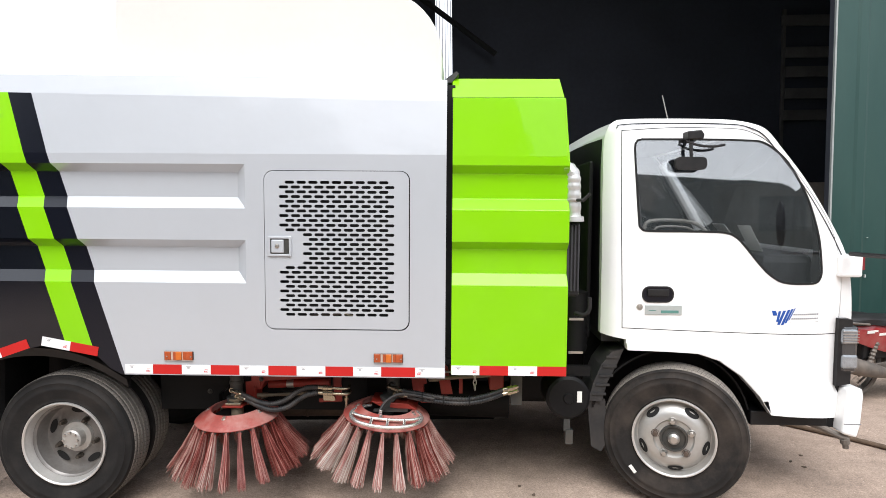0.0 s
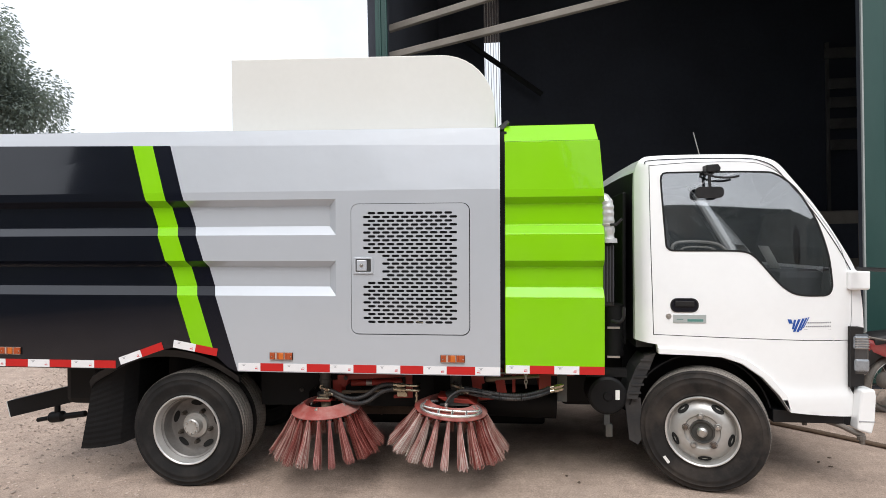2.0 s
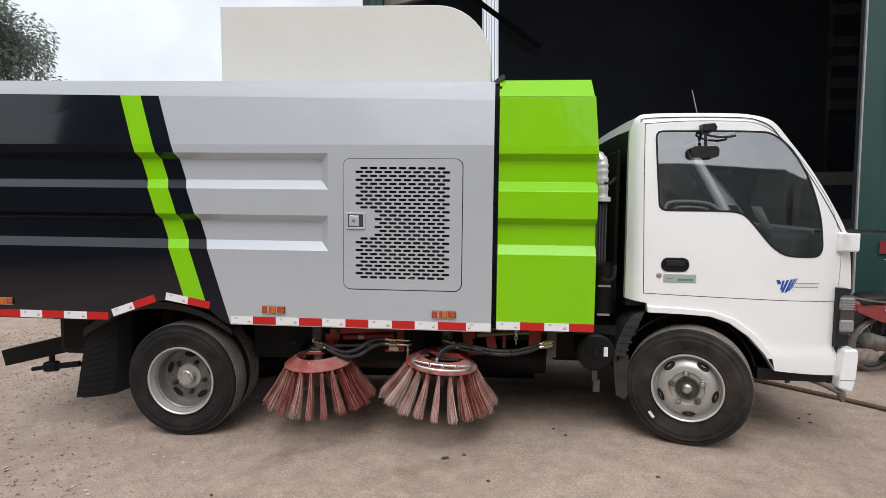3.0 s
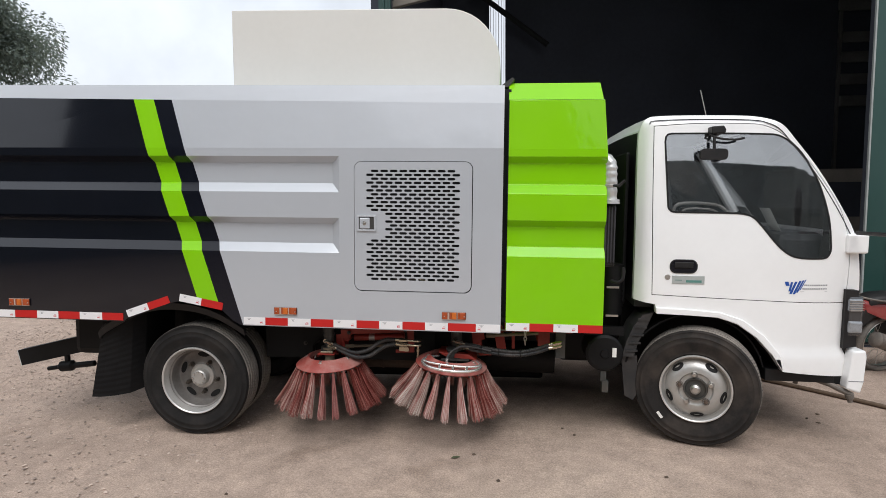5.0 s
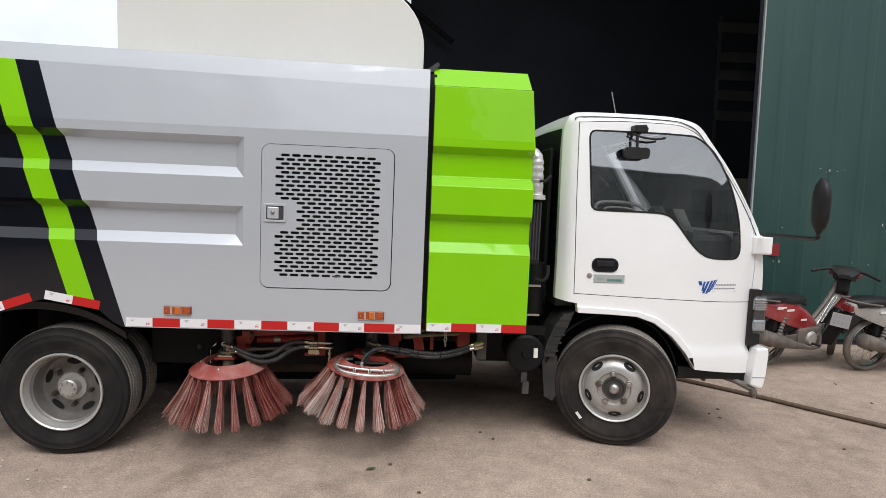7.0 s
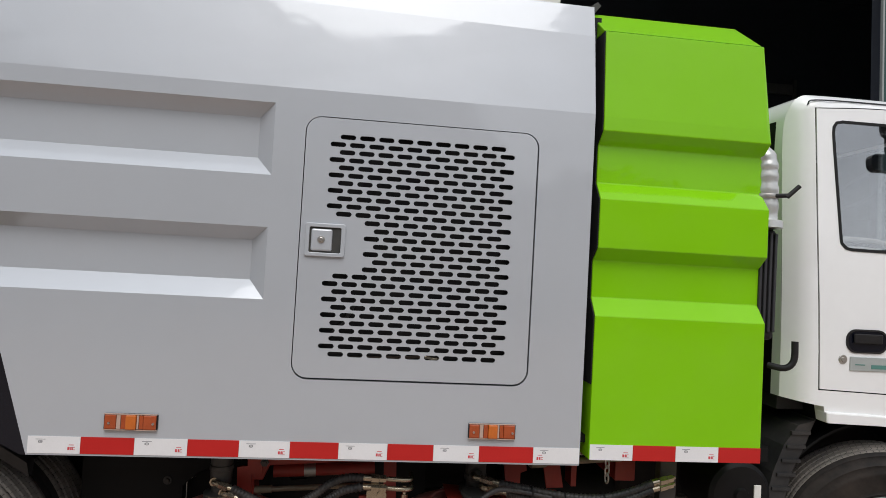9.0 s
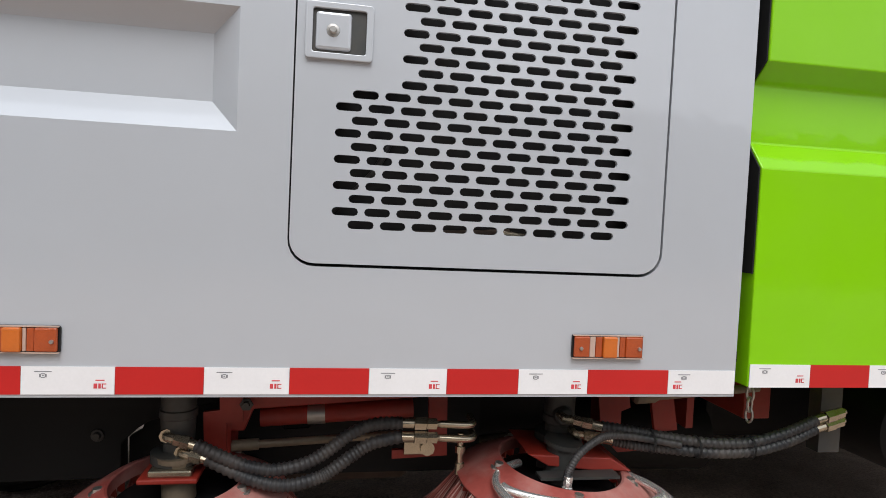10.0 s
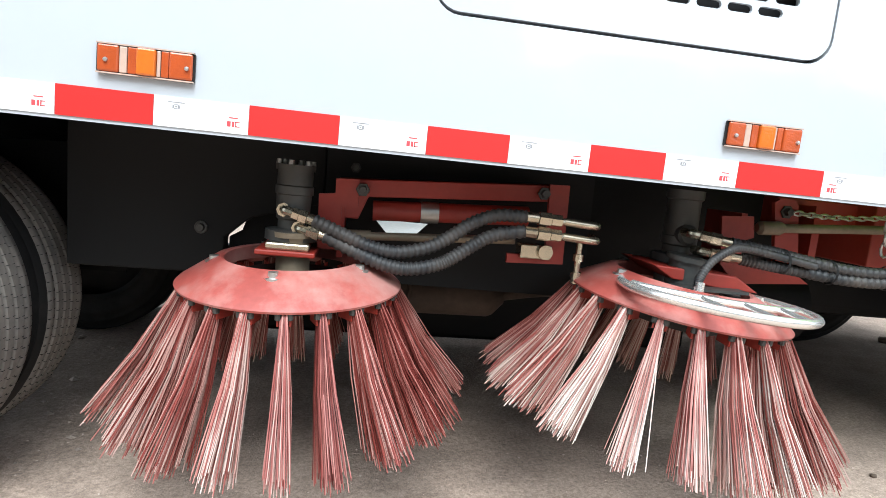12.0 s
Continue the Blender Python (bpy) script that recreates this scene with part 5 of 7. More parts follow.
    part("blue_emblem", bm, M_BLUE, door, "blue brush-stroke emblem", tilt=True)
    bm = bmesh.new()
    for z, x0, x1 in ((1.098, 3.975, 4.125), (1.075, 3.965, 4.120), (1.060, 3.955, 4.125)):
        x = x0
        while x < x1:
            w = 0.008 if z > 1.065 else 0.17
            ww = min(w, x1 - x)
            hh = 0.008 if z > 1.065 else 0.0015
            bm.faces.new([bm.verts.new((px, side - 0.0035 + cab_bend(px, pz), pz)) for px, pz in ((x, z), (x + ww, z), (x + ww, z + hh), (x, z + hh))])
            x += w * 1.45
    part("print", bm, M_PGREY, door, tilt=True)
    # wheel-arch flare
    arch = [(3.838, 0.552), (3.778, 0.65), (3.682, 0.761), (3.57, 0.844), (3.456, 0.884), (3.30, 0.893), (3.090, 0.899)]
    outer = [(3.878, 0.556), (3.818, 0.662), (3.722, 0.780), (3.603, 0.872), (3.474, 0.918), (3.30, 0.932), (3.086, 0.940)]
    arch, outer = ([(x + 0.068 * max(0.0, x - 3.3), z) for x, z in line] for line in (arch, outer))
    bm = bmesh.new()
    plate(bm, arch + outer[::-1], [], y=side - 0.014, grid=0.0, bend=lambda x, z: cab_bend(x, 1.0), depth=0.05)
    part("arch_flare", bm, M_WHITE, truck, "white wheel-arch flare", tilt=True, bevel=0.006)
    part("sill_strip", boxes((3.80, 4.22, side + 0.06, 0.5, 0.47, 0.55)), M_PLAST, truck, "black sill under the cab", tilt=True, bevel=0.006)
    # front corner: bracket, lamp, bumper
    part("corner_vane", boxes((4.235, 4.362, 0.19, 0.36, 1.300, 1.42)), M_WHITE, truck, "white mirror bracket cover", tilt=True, bevel=0.012)
    bm = bmesh.new()
    plate(bm, [(4.243, 1.075), (4.318, 1.07), (4.322, 0.715), (4.246, 0.70)], [], y=0.185, depth=0.12)
    part("headlamp_surround", bm, M_PLAST, truck, "black headlamp surround", tilt=True)
    lamp_ = part("headlamp", boxes((4.262, 4.352, 0.178, 0.42, 0.780, 1.035)), M_LENS, truck, "clear stacked corner headlamp", tilt=True, bevel=0.018)
    part("indicator_lens", boxes((4.258, 4.345, 0.170, 0.34, 0.935, 1.020)), M_CLEAR, lamp_, "clear ribbed indicator lens", tilt=True, bevel=0.014)
    part("beam_lens", boxes((4.264, 4.350, 0.170, 0.36, 0.800, 0.880)), M_CLEAR, lamp_, "clear beam lens", tilt=True, bevel=0.014)
    for k in range(5):
        part("lens_rib", boxes((4.262, 4.346, 0.167, 0.172, 0.945 + 0.015 * k, 0.949 + 0.015 * k)), M_STEEL, lamp_, tilt=True)
    bm = prism(bmesh.new(), [(4.285, 0.695), (4.362, 0.702), (4.370, 0.660), (4.362, 0.500), (4.345, 0.428), (4.262, 0.452), (4.268, 0.54)], 0.14, 2.06)
    bumper = part("bumper", bm, M_WHITE, truck, "white steel front bumper", tilt=True, bevel=0.012)
    part("bumper_groove", boxes((4.270, 4.362, 0.1385, 0.142, 0.503, 0.508)), M_PGREY, bumper, tilt=True)
    bm = boxes((4.225, 4.285, 0.22, 2.0, 0.46, 0.70))
    part("bumper_gap", bm, M_PLAST, truck, tilt=True)
    part("tow_bracket", tubes(([(4.02, 0.35, 0.50), (4.20, 0.22, 0.46), (4.31, 0.16, 0.41)], 0.018), ([(4.29, 0.16, 0.425), (4.30, 0.16, 0.365)], 0.015), ([(4.292, 0.16, 0.415), (4.296, 0.16, 0.392)], 0.024), ([(4.05, 0.34, 0.50), (4.05, 0.34, 0.42)], 0.015)), M_BENG, truck, "bent dusty steel tow bracket", tilt=True)
    # kerb mirror over the door
    bm = prism(bmesh.new(), [(3.368, 2.070), (3.44, 2.076), (3.455, 2.052), (3.45, 2.030), (3.37, 2.026)], 0.11, 0.25)
    km = part("kerb_mirror", bm, M_PLAST, truck, "black kerb mirror on a bracket over the door", tilt=True, bevel=0.006)
    part("mirror_arm", tubes((curve_points([(3.400, 0.14, 2.035), (3.390, 0.125, 2.00), (3.392, 0.12, 1.935)], 8), 0.009)), M_PLAST, km, tilt=True)
    bm = bmesh.new()
    plate(bm, rounded(3.308, 3.470, 1.868, 1.936, 0.025), [], y=0.105, depth=0.03)
    part("mirror_head", bm, M_PLAST, km, "dark convex mirror head", tilt=True, bevel=0.008)
    part("stay_rod", tubes((curve_points([(3.365, 0.13, 2.020), (3.42, 0.115, 1.998), (3.50, 0.11, 1.990), (3.56, 0.11, 2.000)], 10), 0.007)), M_PLAST, km, tilt=True)
    # door mirror on its long arm
    dm = part("door_mirror", tubes((curve_points([(4.27, 0.16, 1.43), (4.26, -0.10, 1.437), (4.225, -0.38, 1.445), (4.22, -0.41, 1.48)], 20), 0.012)), M_PLAST, truck, "black oval door mirror on a long arm", tilt=True)
    bm = bmesh.new()
    for k in range(9):
        t = k / 8
        w = 0.052 * (1 - (2 * t - 1) ** 4) + 0.008
        ring = [bm.verts.new((4.22 + 0.036 * math.cos(a) * (1 - 0.6 * (2 * t - 1) ** 4), -0.41 + w * math.sin(a), 1.475 + 0.30 * t)) for a in (2 * math.pi * j / 16 for j in range(16))]
        if k:
            for j in range(16):
                bm.faces.new((prev[j], prev[(j + 1) % 16], ring[(j + 1) % 16], ring[j]))
        else:
            bm.faces.new(ring)
        prev = ring
    bm.faces.new(prev)
    part("mirror_housing", bm, M_PLAST, dm, "black oval mirror shell", tilt=True, smooth=50)
    part("antenna", tubes(([(3.97, 1.98, 2.15), (3.86, 2.0, 2.60)], 0.0045)), M_STEEL, truck, "thin whip antenna", tilt=True)
    # inside
    seat = part("cab_seat", boxes((3.22, 3.70, 0.30, 0.75, 1.12, 1.28)), M_SEATG, truck, "grey cloth cab seat", tilt=True, bevel=0.04)
    bm = boxes((3.12, 3.26, 0.30, 0.75, 1.25, 1.78))
    bm.transform(Matrix.Translation((3.2, 0, 1.25)) @ Matrix.Rotation(radians(-8), 4, "Y") @ Matrix.Translation((-3.2, 0, -1.25)))
    part("backrest", bm, M_SEATG, seat, tilt=True, bevel=0.04)
    part("grab_rail", tubes((curve_points([(3.22, 0.33, 1.50), (3.25, 0.33, 1.592), (3.48, 0.33, 1.590), (3.58, 0.33, 1.53)], 16), 0.011), (curve_points([(3.27, 0.33, 1.50), (3.30, 0.33, 1.560), (3.46, 0.33, 1.558), (3.52, 0.33, 1.52)], 16), 0.007)), M_BGREY, truck, tilt=True)
    part("dashboard", boxes((3.86, 4.16, 0.28, 1.95, 0.95, 1.42)), M_INT, truck, "dark grey dashboard", tilt=True, bevel=0.05)
    bm = box(bmesh.new(), -0.10, 0.10, -0.08, 0.08, -0.001, 0.001, Matrix.Translation((3.76, 0.48, 1.50)) @ Matrix.Rotation(radians(52), 4, "Y"))
    box(bm, -0.09, 0.09, -0.08, 0.08, -0.001, 0.001, Matrix.Translation((3.90, 0.50, 1.49)) @ Matrix.Rotation(radians(62), 4, "Y"))
    part("paper_sheet", bm, M_PAPER, truck, "loose white papers on the dashboard", tilt=True)
    part("steering_wheel", lathe(bmesh.new(), [(0.20, 0.0), (0.215, 0.012), (0.20, 0.024), (0.185, 0.012), (0.20, 0.0)], (0, 0, 0), axis="Z", seg=28), M_PLAST, truck, smooth=60,
         at=TILT @ Matrix.Translation((3.72, 1.55, 1.45)) @ Matrix.Rotation(radians(-38), 4, "Y"))
    part("inner_pillar", tubes(([(3.88, 1.98, 2.04), (4.20, 1.98, 1.50)], 0.045)), M_WHITE, truck, tilt=True)
    part("cab_floor", boxes((2.98, 4.2, 0.26, 1.95, 0.92, 0.97)), M_INT, truck, tilt=True)
    part("headliner", boxes((3.0, 3.72, 0.36, 1.90, 2.08, 2.10)), M_SEATG, truck, tilt=True)


make_cab()

# between the cab and the housing: intake snorkel, box, canister, step
bm = bmesh.new()
pts = curve_points([(2.66, 0.17, 1.862), (2.715, 0.11, 1.880), (2.760, 0.068, 1.845), (2.768, 0.062, 1.76), (2.771, 0.062, 1.620)], 40)
tube(bm, pts, [0.036 + 0.003 * (i % 4 < 2) for i in range(len(pts))], 16)
part("intake_duct", bm, M_TUBEG, truck, "silver corrugated air duct", tilt=True, smooth=50)
part("duct_collar", lathe(bmesh.new(), [(0.036, 0.03), (0.052, 0.025), (0.054, 0.0), (0.036, -0.003)], (2.772, 0.062, 1.595), axis="Z", seg=20), M_TUBEG, truck, tilt=True, smooth=40)
intake = part("intake_box", boxes((2.728, 2.806, 0.045, 0.20, 1.20, 1.590)), M_PLAST, truck, "tall dark ribbed intake box", tilt=True, bevel=0.015)
for k in range(4):
    part("intake_rib", boxes((2.738 + 0.018 * k, 2.748 + 0.018 * k, 0.036, 0.047, 1.23, 1.575)), M_MIRBACK, intake, tilt=True, bevel=0.003)
part("cab_rear_panel", boxes((2.905, 2.932, 0.33, 1.9, 0.92, 1.93)), M_DARK, truck, "black rear panel of the cab", tilt=True, bevel=0.02)
clip = part("duct_clip", tubes(([(2.775, 0.03, 1.705), (2.808, 0.0, 1.705)], 0.008), ([(2.802, -0.003, 1.699), (2.838, -0.014, 1.738)], 0.008), seg=8), M_PLAST, truck, "black lever clip on the air duct", tilt=True, smooth=50)
part("clip_band", lathe(bmesh.new(), [(0.041, -0.008), (0.043, 0.0), (0.041, 0.008)], (2.768, 0.062, 1.705), axis="Z", seg=20), M_STEEL, clip, tilt=True, smooth=50)
part("cab_stay", tubes((curve_points([(2.79, 0.05, 1.115), (2.825, 0.01, 1.112), (2.850, 0.0, 1.14), (2.852, 0.0, 1.205)], 12), 0.011), seg=8), M_PLAST, truck, "black hooked cab stay", tilt=True, smooth=50)
part("bellows", tubes(([(2.84, 0.35, 0.85 + 0.02 * i) for i in range(18)], [0.075 + 0.006 * (i % 2) for i in range(18)]), seg=20), M_DARK, truck, tilt=True, smooth=60)
for cz in (1.035, 0.845):
    part("hose_clamp", boxes((2.80, 2.88, 0.265, 0.275, cz, cz + 0.013)), M_STEEL, truck, tilt=True)
can = part("filter_canister", lathe(bmesh.new(), [(0.0, -0.010), (0.025, -0.012), (0.03, -0.002), (0.105, 0.0), (0.120, 0.012), (0.122, 0.22), (0.0, 0.22)], (2.785, 0.165, 0.62), seg=36), M_DARK, truck, "round black air canister with a white sticker", tilt=True, smooth=35)
part("sticker", boxes((2.832, 2.858, 0.158, 0.163, 0.60, 0.66)), M_PAPER, can, tilt=True)
part("drain_nozzle", boxes((2.775, 2.815, 0.17, 0.21, 0.36, 0.44), (2.765, 2.80, 0.18, 0.20, 0.43, 0.50)), M_MOTOR, can, tilt=True)
part("canister_bracket", boxes((2.66, 2.91, 0.20, 0.24, 0.735, 0.79)), M_DARK, can, tilt=True)
bm = bmesh.new()
arc = [(2.90, 0.60), (2.925, 0.70), (2.965, 0.80), (3.02, 0.875), (3.09, 0.895)]
prism(bm, arc + [(3.09, 0.90), (3.05, 0.80), (3.00, 0.70), (2.975, 0.60)], 0.19, 0.42)
for k in range(5):
    box(bm, -0.065, 0.01, 0.183, 0.195, -0.006, 0.006, Matrix.Translation((2.985 + 0.018 * k, 0, 0.64 + 0.052 * k)))
part("wheel_liner", bm, M_LINER, truck, "black ribbed plastic wheel-arch liner", tilt=True)
bm = prism(bmesh.new(), [(2.90, 0.60), (3.00, 0.60), (3.02, 0.36), (2.985, 0.30), (2.93, 0.33)], 0.22, 0.235)
part("front_flap", bm, M_LINER, truck, "black rubber flap", tilt=True)
bm = lathe(bmesh.new(), [(0.44, 0.06), (0.45, 0.06), (0.45, 0.40), (0.44, 0.40)], (3.36, 0.155, 0.44), seg=48)
bmesh.ops.delete(bm, geom=[v for v in bm.verts if v.co.z < 0.55], context="VERTS")
part("wheel_housing", bm, M_DARK, truck, tilt=True)
part("wheel_housing", boxes((2.95, 3.85, 0.55, 0.57, 0.45, 0.92)), M_DARK, truck, tilt=True)


# ---- side brushes ----
def tuft_mesh(seed, material):
    """One flat bundle of stiff strands, pinched where it leaves the disc and fanned out at the worn tip."""
    rnd = random.Random(seed)
    verts, faces = [], []
    lean = rnd.uniform(-0.012, 0.012)
    for k in range(120):
        u = rnd.random() ** 0.85
        t = rnd.uniform(-1, 1)
        base = Vector((0.186 + 0.028 * u, 0.0055 * t, -0.002 - 0.006 * u))
        tip = Vector((0.276 + 0.094 * u + rnd.gauss(0, 0.005), 0.020 * t + lean + rnd.gauss(0, 0.003), -0.278 + 0.036 * u + rnd.uniform(-0.016, 0.022)))
        if rnd.random() < 0.025:
            tip += Vector((rnd.gauss(0, 0.014), rnd.gauss(0, 0.014), 0.010))
        midp = base.lerp(tip, 0.5) + Vector((-0.006 + rnd.gauss(0, 0.002), rnd.gauss(0, 0.0015), -0.006))
        d = (tip - base).normalized()
        s1 = d.orthogonal().normalized()
        s2 = d.cross(s1)
        i = len(verts)
        w = rnd.uniform(0.0010, 0.0014)
        for p, r in ((base, w), (midp, w), (tip, w * 0.75)):
            for a in (0, 1.571, 3.142, 4.712):
                verts.append(p + r * (math.cos(a) * s1 + math.sin(a) * s2))
        for j in (0, 4):
            for m in range(4):
                faces.append((i + j + m, i + j + (m + 1) % 4, i + j + 4 + (m + 1) % 4, i + j + 4 + m))
        faces.append((i + 8, i + 9, i + 10, i + 11))
    me = bpy.data.meshes.new("bristle_tuft")
    me.from_pydata(verts, [], faces)
    me.materials.append(material)
    return me


def make_brush(centre, lean, pale, label, phase):
    m = Matrix.Translation(centre) @ lean
    prof = [(0.132, 0.016), (0.132, 0.042), (0.137, 0.045), (0.150, 0.042), (0.217, 0.000), (0.2235, -0.006), (0.2225, -0.010), (0.212, -0.012), (0.206, -0.004), (0.140, 0.022), (0.132, 0.022)]
    disc = part("side_brush", lathe(bmesh.new(), prof, (0, 0, 0), axis="Z", seg=64), M_DISC, truck, label, smooth=35, at=m)
    part("brush_drum", lathe(bmesh.new(), [(0.0, 0.0), (0.131, 0.0), (0.131, -0.03), (0.10, -0.05), (0.0, -0.05)], (0, 0, 0), axis="Z", seg=32), M_DARK, disc, smooth=40)
    part("brush_shaft", lathe(bmesh.new(), [(0.034, -0.01), (0.034, 0.085), (0.042, 0.085), (0.042, 0.095), (0.0, 0.095)], (0, 0, 0), axis="Z", seg=24), M_MOTOR if pale else M_ROD, disc, smooth=40)
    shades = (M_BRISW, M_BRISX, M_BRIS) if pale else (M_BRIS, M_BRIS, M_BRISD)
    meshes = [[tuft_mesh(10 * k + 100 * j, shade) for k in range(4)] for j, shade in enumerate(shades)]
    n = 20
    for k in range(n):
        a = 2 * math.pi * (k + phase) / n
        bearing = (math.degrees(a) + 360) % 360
        # By bearing: darker, redder tufts towards +x; cream ones front-left on the pale brush.
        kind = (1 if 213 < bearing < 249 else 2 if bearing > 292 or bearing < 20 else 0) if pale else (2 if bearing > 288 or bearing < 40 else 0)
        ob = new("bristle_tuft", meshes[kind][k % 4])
        ob.parent = disc
        ob.matrix_basis = Matrix.Rotation(a, 4, "Z") @ Matrix.Rotation(radians((k * 37 % 11) - 5) * 0.35, 4, "Y")
        if k == 0:
            bm = bmesh.new()
            for side in (-0.0125, 0.009):
                box(bm, 0.176, 0.213, side, side + 0.0035, -0.034, -0.006)
            clip_mesh = part("tuft_clip", bm, M_RED, disc, at=Matrix.Rotation(a, 4, "Z")).data
            bm = bmesh.new()
            for side in (-0.010, 0.010):
                lathe(bm, [(0.0, 0.002), (0.0045, 0.002), (0.006, -0.004), (0.006, -0.014), (0.0, -0.016)], (0.213, side, -0.008), axis="Z", seg=8)
            bolt_mesh = part("clip_bolt", bm, M_MOTOR, disc, at=Matrix.Rotation(a, 4, "Z")).data
        else:
            for name, data in (("tuft_clip", clip_mesh), ("clip_bolt", bolt_mesh)):
                ob = new(name, data)
                ob.parent = disc
                ob.matrix_basis = Matrix.Rotation(a, 4, "Z")
    for k in range(5):
        a = radians(72 * k - 96)
        part("disc_bolt", lathe(bmesh.new(), [(0.0, 0.046), (0.009, 0.046), (0.010, 0.037), (0.017, 0.036), (0.018, 0.028)], (0.150 * math.cos(a), 0.150 * math.sin(a), -0.001), axis="Z", seg=12), M_STEEL, disc)
    return disc


make_brush((0.940, 0.185, 0.504), Matrix.Rotation(radians(-1.2), 4, "Y") @ Matrix.Rotation(radians(3.2), 4, "X") @ Matrix.Diagonal((1.015, 1.015, 1.04, 1.0)), False, "rear side brush with a red disc and reddish bristles", 0.20)
make_brush((1.781, 0.165, 0.516), Matrix.Rotation(radians(6.4), 4, "Y") @ Matrix.Rotation(radians(3), 4, "X") @ Matrix.Diagonal((1.065, 1.065, 1.0, 1.0)), True, "front side brush with a red disc and pale dusty bristles", 0.1)


def hex_fitting(bm, p0, p1, r):
    d = (Vector(p1) - Vector(p0))
    tube(bm, [Vector(p0), Vector(p0) + d * 0.30], r * 0.95, 12)
    tube(bm, [Vector(p0) + d * 0.32, Vector(p0) + d * 0.62], r * 1.25, 6)
    tube(bm, [Vector(p0) + d * 0.64, Vector(p0) + d * 0.9], r * 1.1, 6)
    tube(bm, [Vector(p0) + d * 0.25, Vector(p1)], r * 0.62, 10)
    return bm


def hydraulic_hose(name, ctrl, r, label, rib=0.0011):
    pts = curve_points(ctrl, 170)
    bm = bmesh.new()
    tube(bm, pts, [r + rib * (1 if i % 4 < 2 else -1) for i in range(len(pts))], 12)
    return part(name, bm, M_HOSE, truck, label, tilt=True, smooth=70)


def make_left_drive():
    bm = lathe(bmesh.new(), [(0.0, 0.732), (0.040, 0.732), (0.040, 0.720), (0.036, 0.722), (0.036, 0.690), (0.039, 0.688), (0.039, 0.672), (0.036, 0.670), (0.034, 0.622), (0.030, 0.618), (0.030, 0.600), (0.054, 0.597), (0.054, 0.577), (0.0, 0.577)], (0.936, 0.20, 0), axis="Z", seg=28)
    motor = part("brush_motor", bm, M_MOTOR, truck, "grey hydraulic brush motor", tilt=True, smooth=35)
    for k in range(6):
        a = radians(60 * k + 20)
        part("motor_bolt", lathe(bmesh.new(), [(0.0, 0.741), (0.006, 0.741), (0.007, 0.732)], (0.936 + 0.034 * math.cos(a), 0.20 + 0.034 * math.sin(a), 0), axis="Z", seg=6), M_STEEL, motor, tilt=True)
    part("motor_plate", boxes((0.874, 0.992, 0.130, 0.30, 0.550, 0.561)), M_RED, truck, "red mounting plate", tilt=True, bevel=0.003)
    part("motor_flange", boxes((0.893, 0.979, 0.137, 0.262, 0.5612, 0.5762)), M_BRASS, motor, tilt=True, bevel=0.004)
    bm = bmesh.new()
    prism(bm, [(1.020, 0.712), (1.505, 0.745), (1.505, 0.708), (1.088, 0.679), (1.070, 0.63), (1.020, 0.63)], 0.218, 0.32)
    part("arm_beam", bm, M_RED, truck, "red steel brush arm", tilt=True, bevel=0.003)
    bm = bmesh.new()
    plate(bm, [(1.478, 0.745), (1.522, 0.747), (1.528, 0.572), (1.40, 0.566), (1.40, 0.586), (1.485, 0.590)], [], y=0.205, depth=0.012)
    part("arm_end_plate", bm, M_RED, truck, tilt=True)
    bm = prism(bmesh.new(), [(0.990, 0.562), (0.985, 0.677), (1.019, 0.681), (1.018, 0.712), (1.066, 0.715), (1.068, 0.655), (1.034, 0.653), (1.036, 0.562)], 0.205, 0.217)
    part("arm_end_plate", bm, M_RED, truck, tilt=True)
    part("arm_web", boxes((1.03, 1.042, 0.215, 0.32, 0.545, 0.71)), M_RED, truck, tilt=True)
    part("tie_tube", tubes(([(1.10, 0.26, 0.648), (1.45, 0.26, 0.668)], 0.022), seg=16), M_RED, truck, "red tie tube", tilt=True, smooth=40)
    part("tie_coupling", tubes(([(1.205, 0.26, 0.654), (1.245, 0.26, 0.656)], 0.0235), seg=16), M_STEEL, truck, tilt=True, smooth=40)
    part("cylinder_rod", tubes(([(1.07, 0.235, 0.592), (1.42, 0.235, 0.613)], 0.009), ([(1.03, 0.235, 0.590), (1.10, 0.235, 0.594)], 0.013), seg=12), M_ROD, truck, tilt=True, smooth=40)
    bv = part("valve_block", boxes((1.425, 1.495, 0.19, 0.235, 0.580, 0.612)), M_BRASS, truck, "brass valve block", tilt=True, bevel=0.003)
    part("valve_cap", lathe(bmesh.new(), [(0.0, -0.012), (0.016, -0.012), (0.017, 0.0)], (1.478, 0.19, 0.598), seg=16), M_BRASS, bv, tilt=True, smooth=40)
    part("drip_pipe", tubes(([(1.556, 0.19, 0.63), (1.556, 0.19, 0.545)], 0.007), ([(1.556, 0.19, 0.60), (1.556, 0.19, 0.585)], 0.012), ([(1.556, 0.19, 0.56), (1.556, 0.19, 0.535)], 0.011)), M_BRASS, truck, tilt=True)
    for bx, bz in ((1.075, 0.694), (1.466, 0.724)):
        part("pivot_bolt", lathe(bmesh.new(), [(0.0, -0.014), (0.008, -0.014), (0.009, -0.004), (0.014, -0.004), (0.015, 0.0)], (bx, 0.204, bz), seg=6), M_MOTOR, truck, tilt=True)
    part("cross_bolt", lathe(bmesh.new(), [(0.0, -0.010), (0.007, -0.010), (0.008, 0.0), (0.012, 0.001)], (1.055, 0.30, 0.737), seg=6), M_MOTOR, truck, tilt=True)
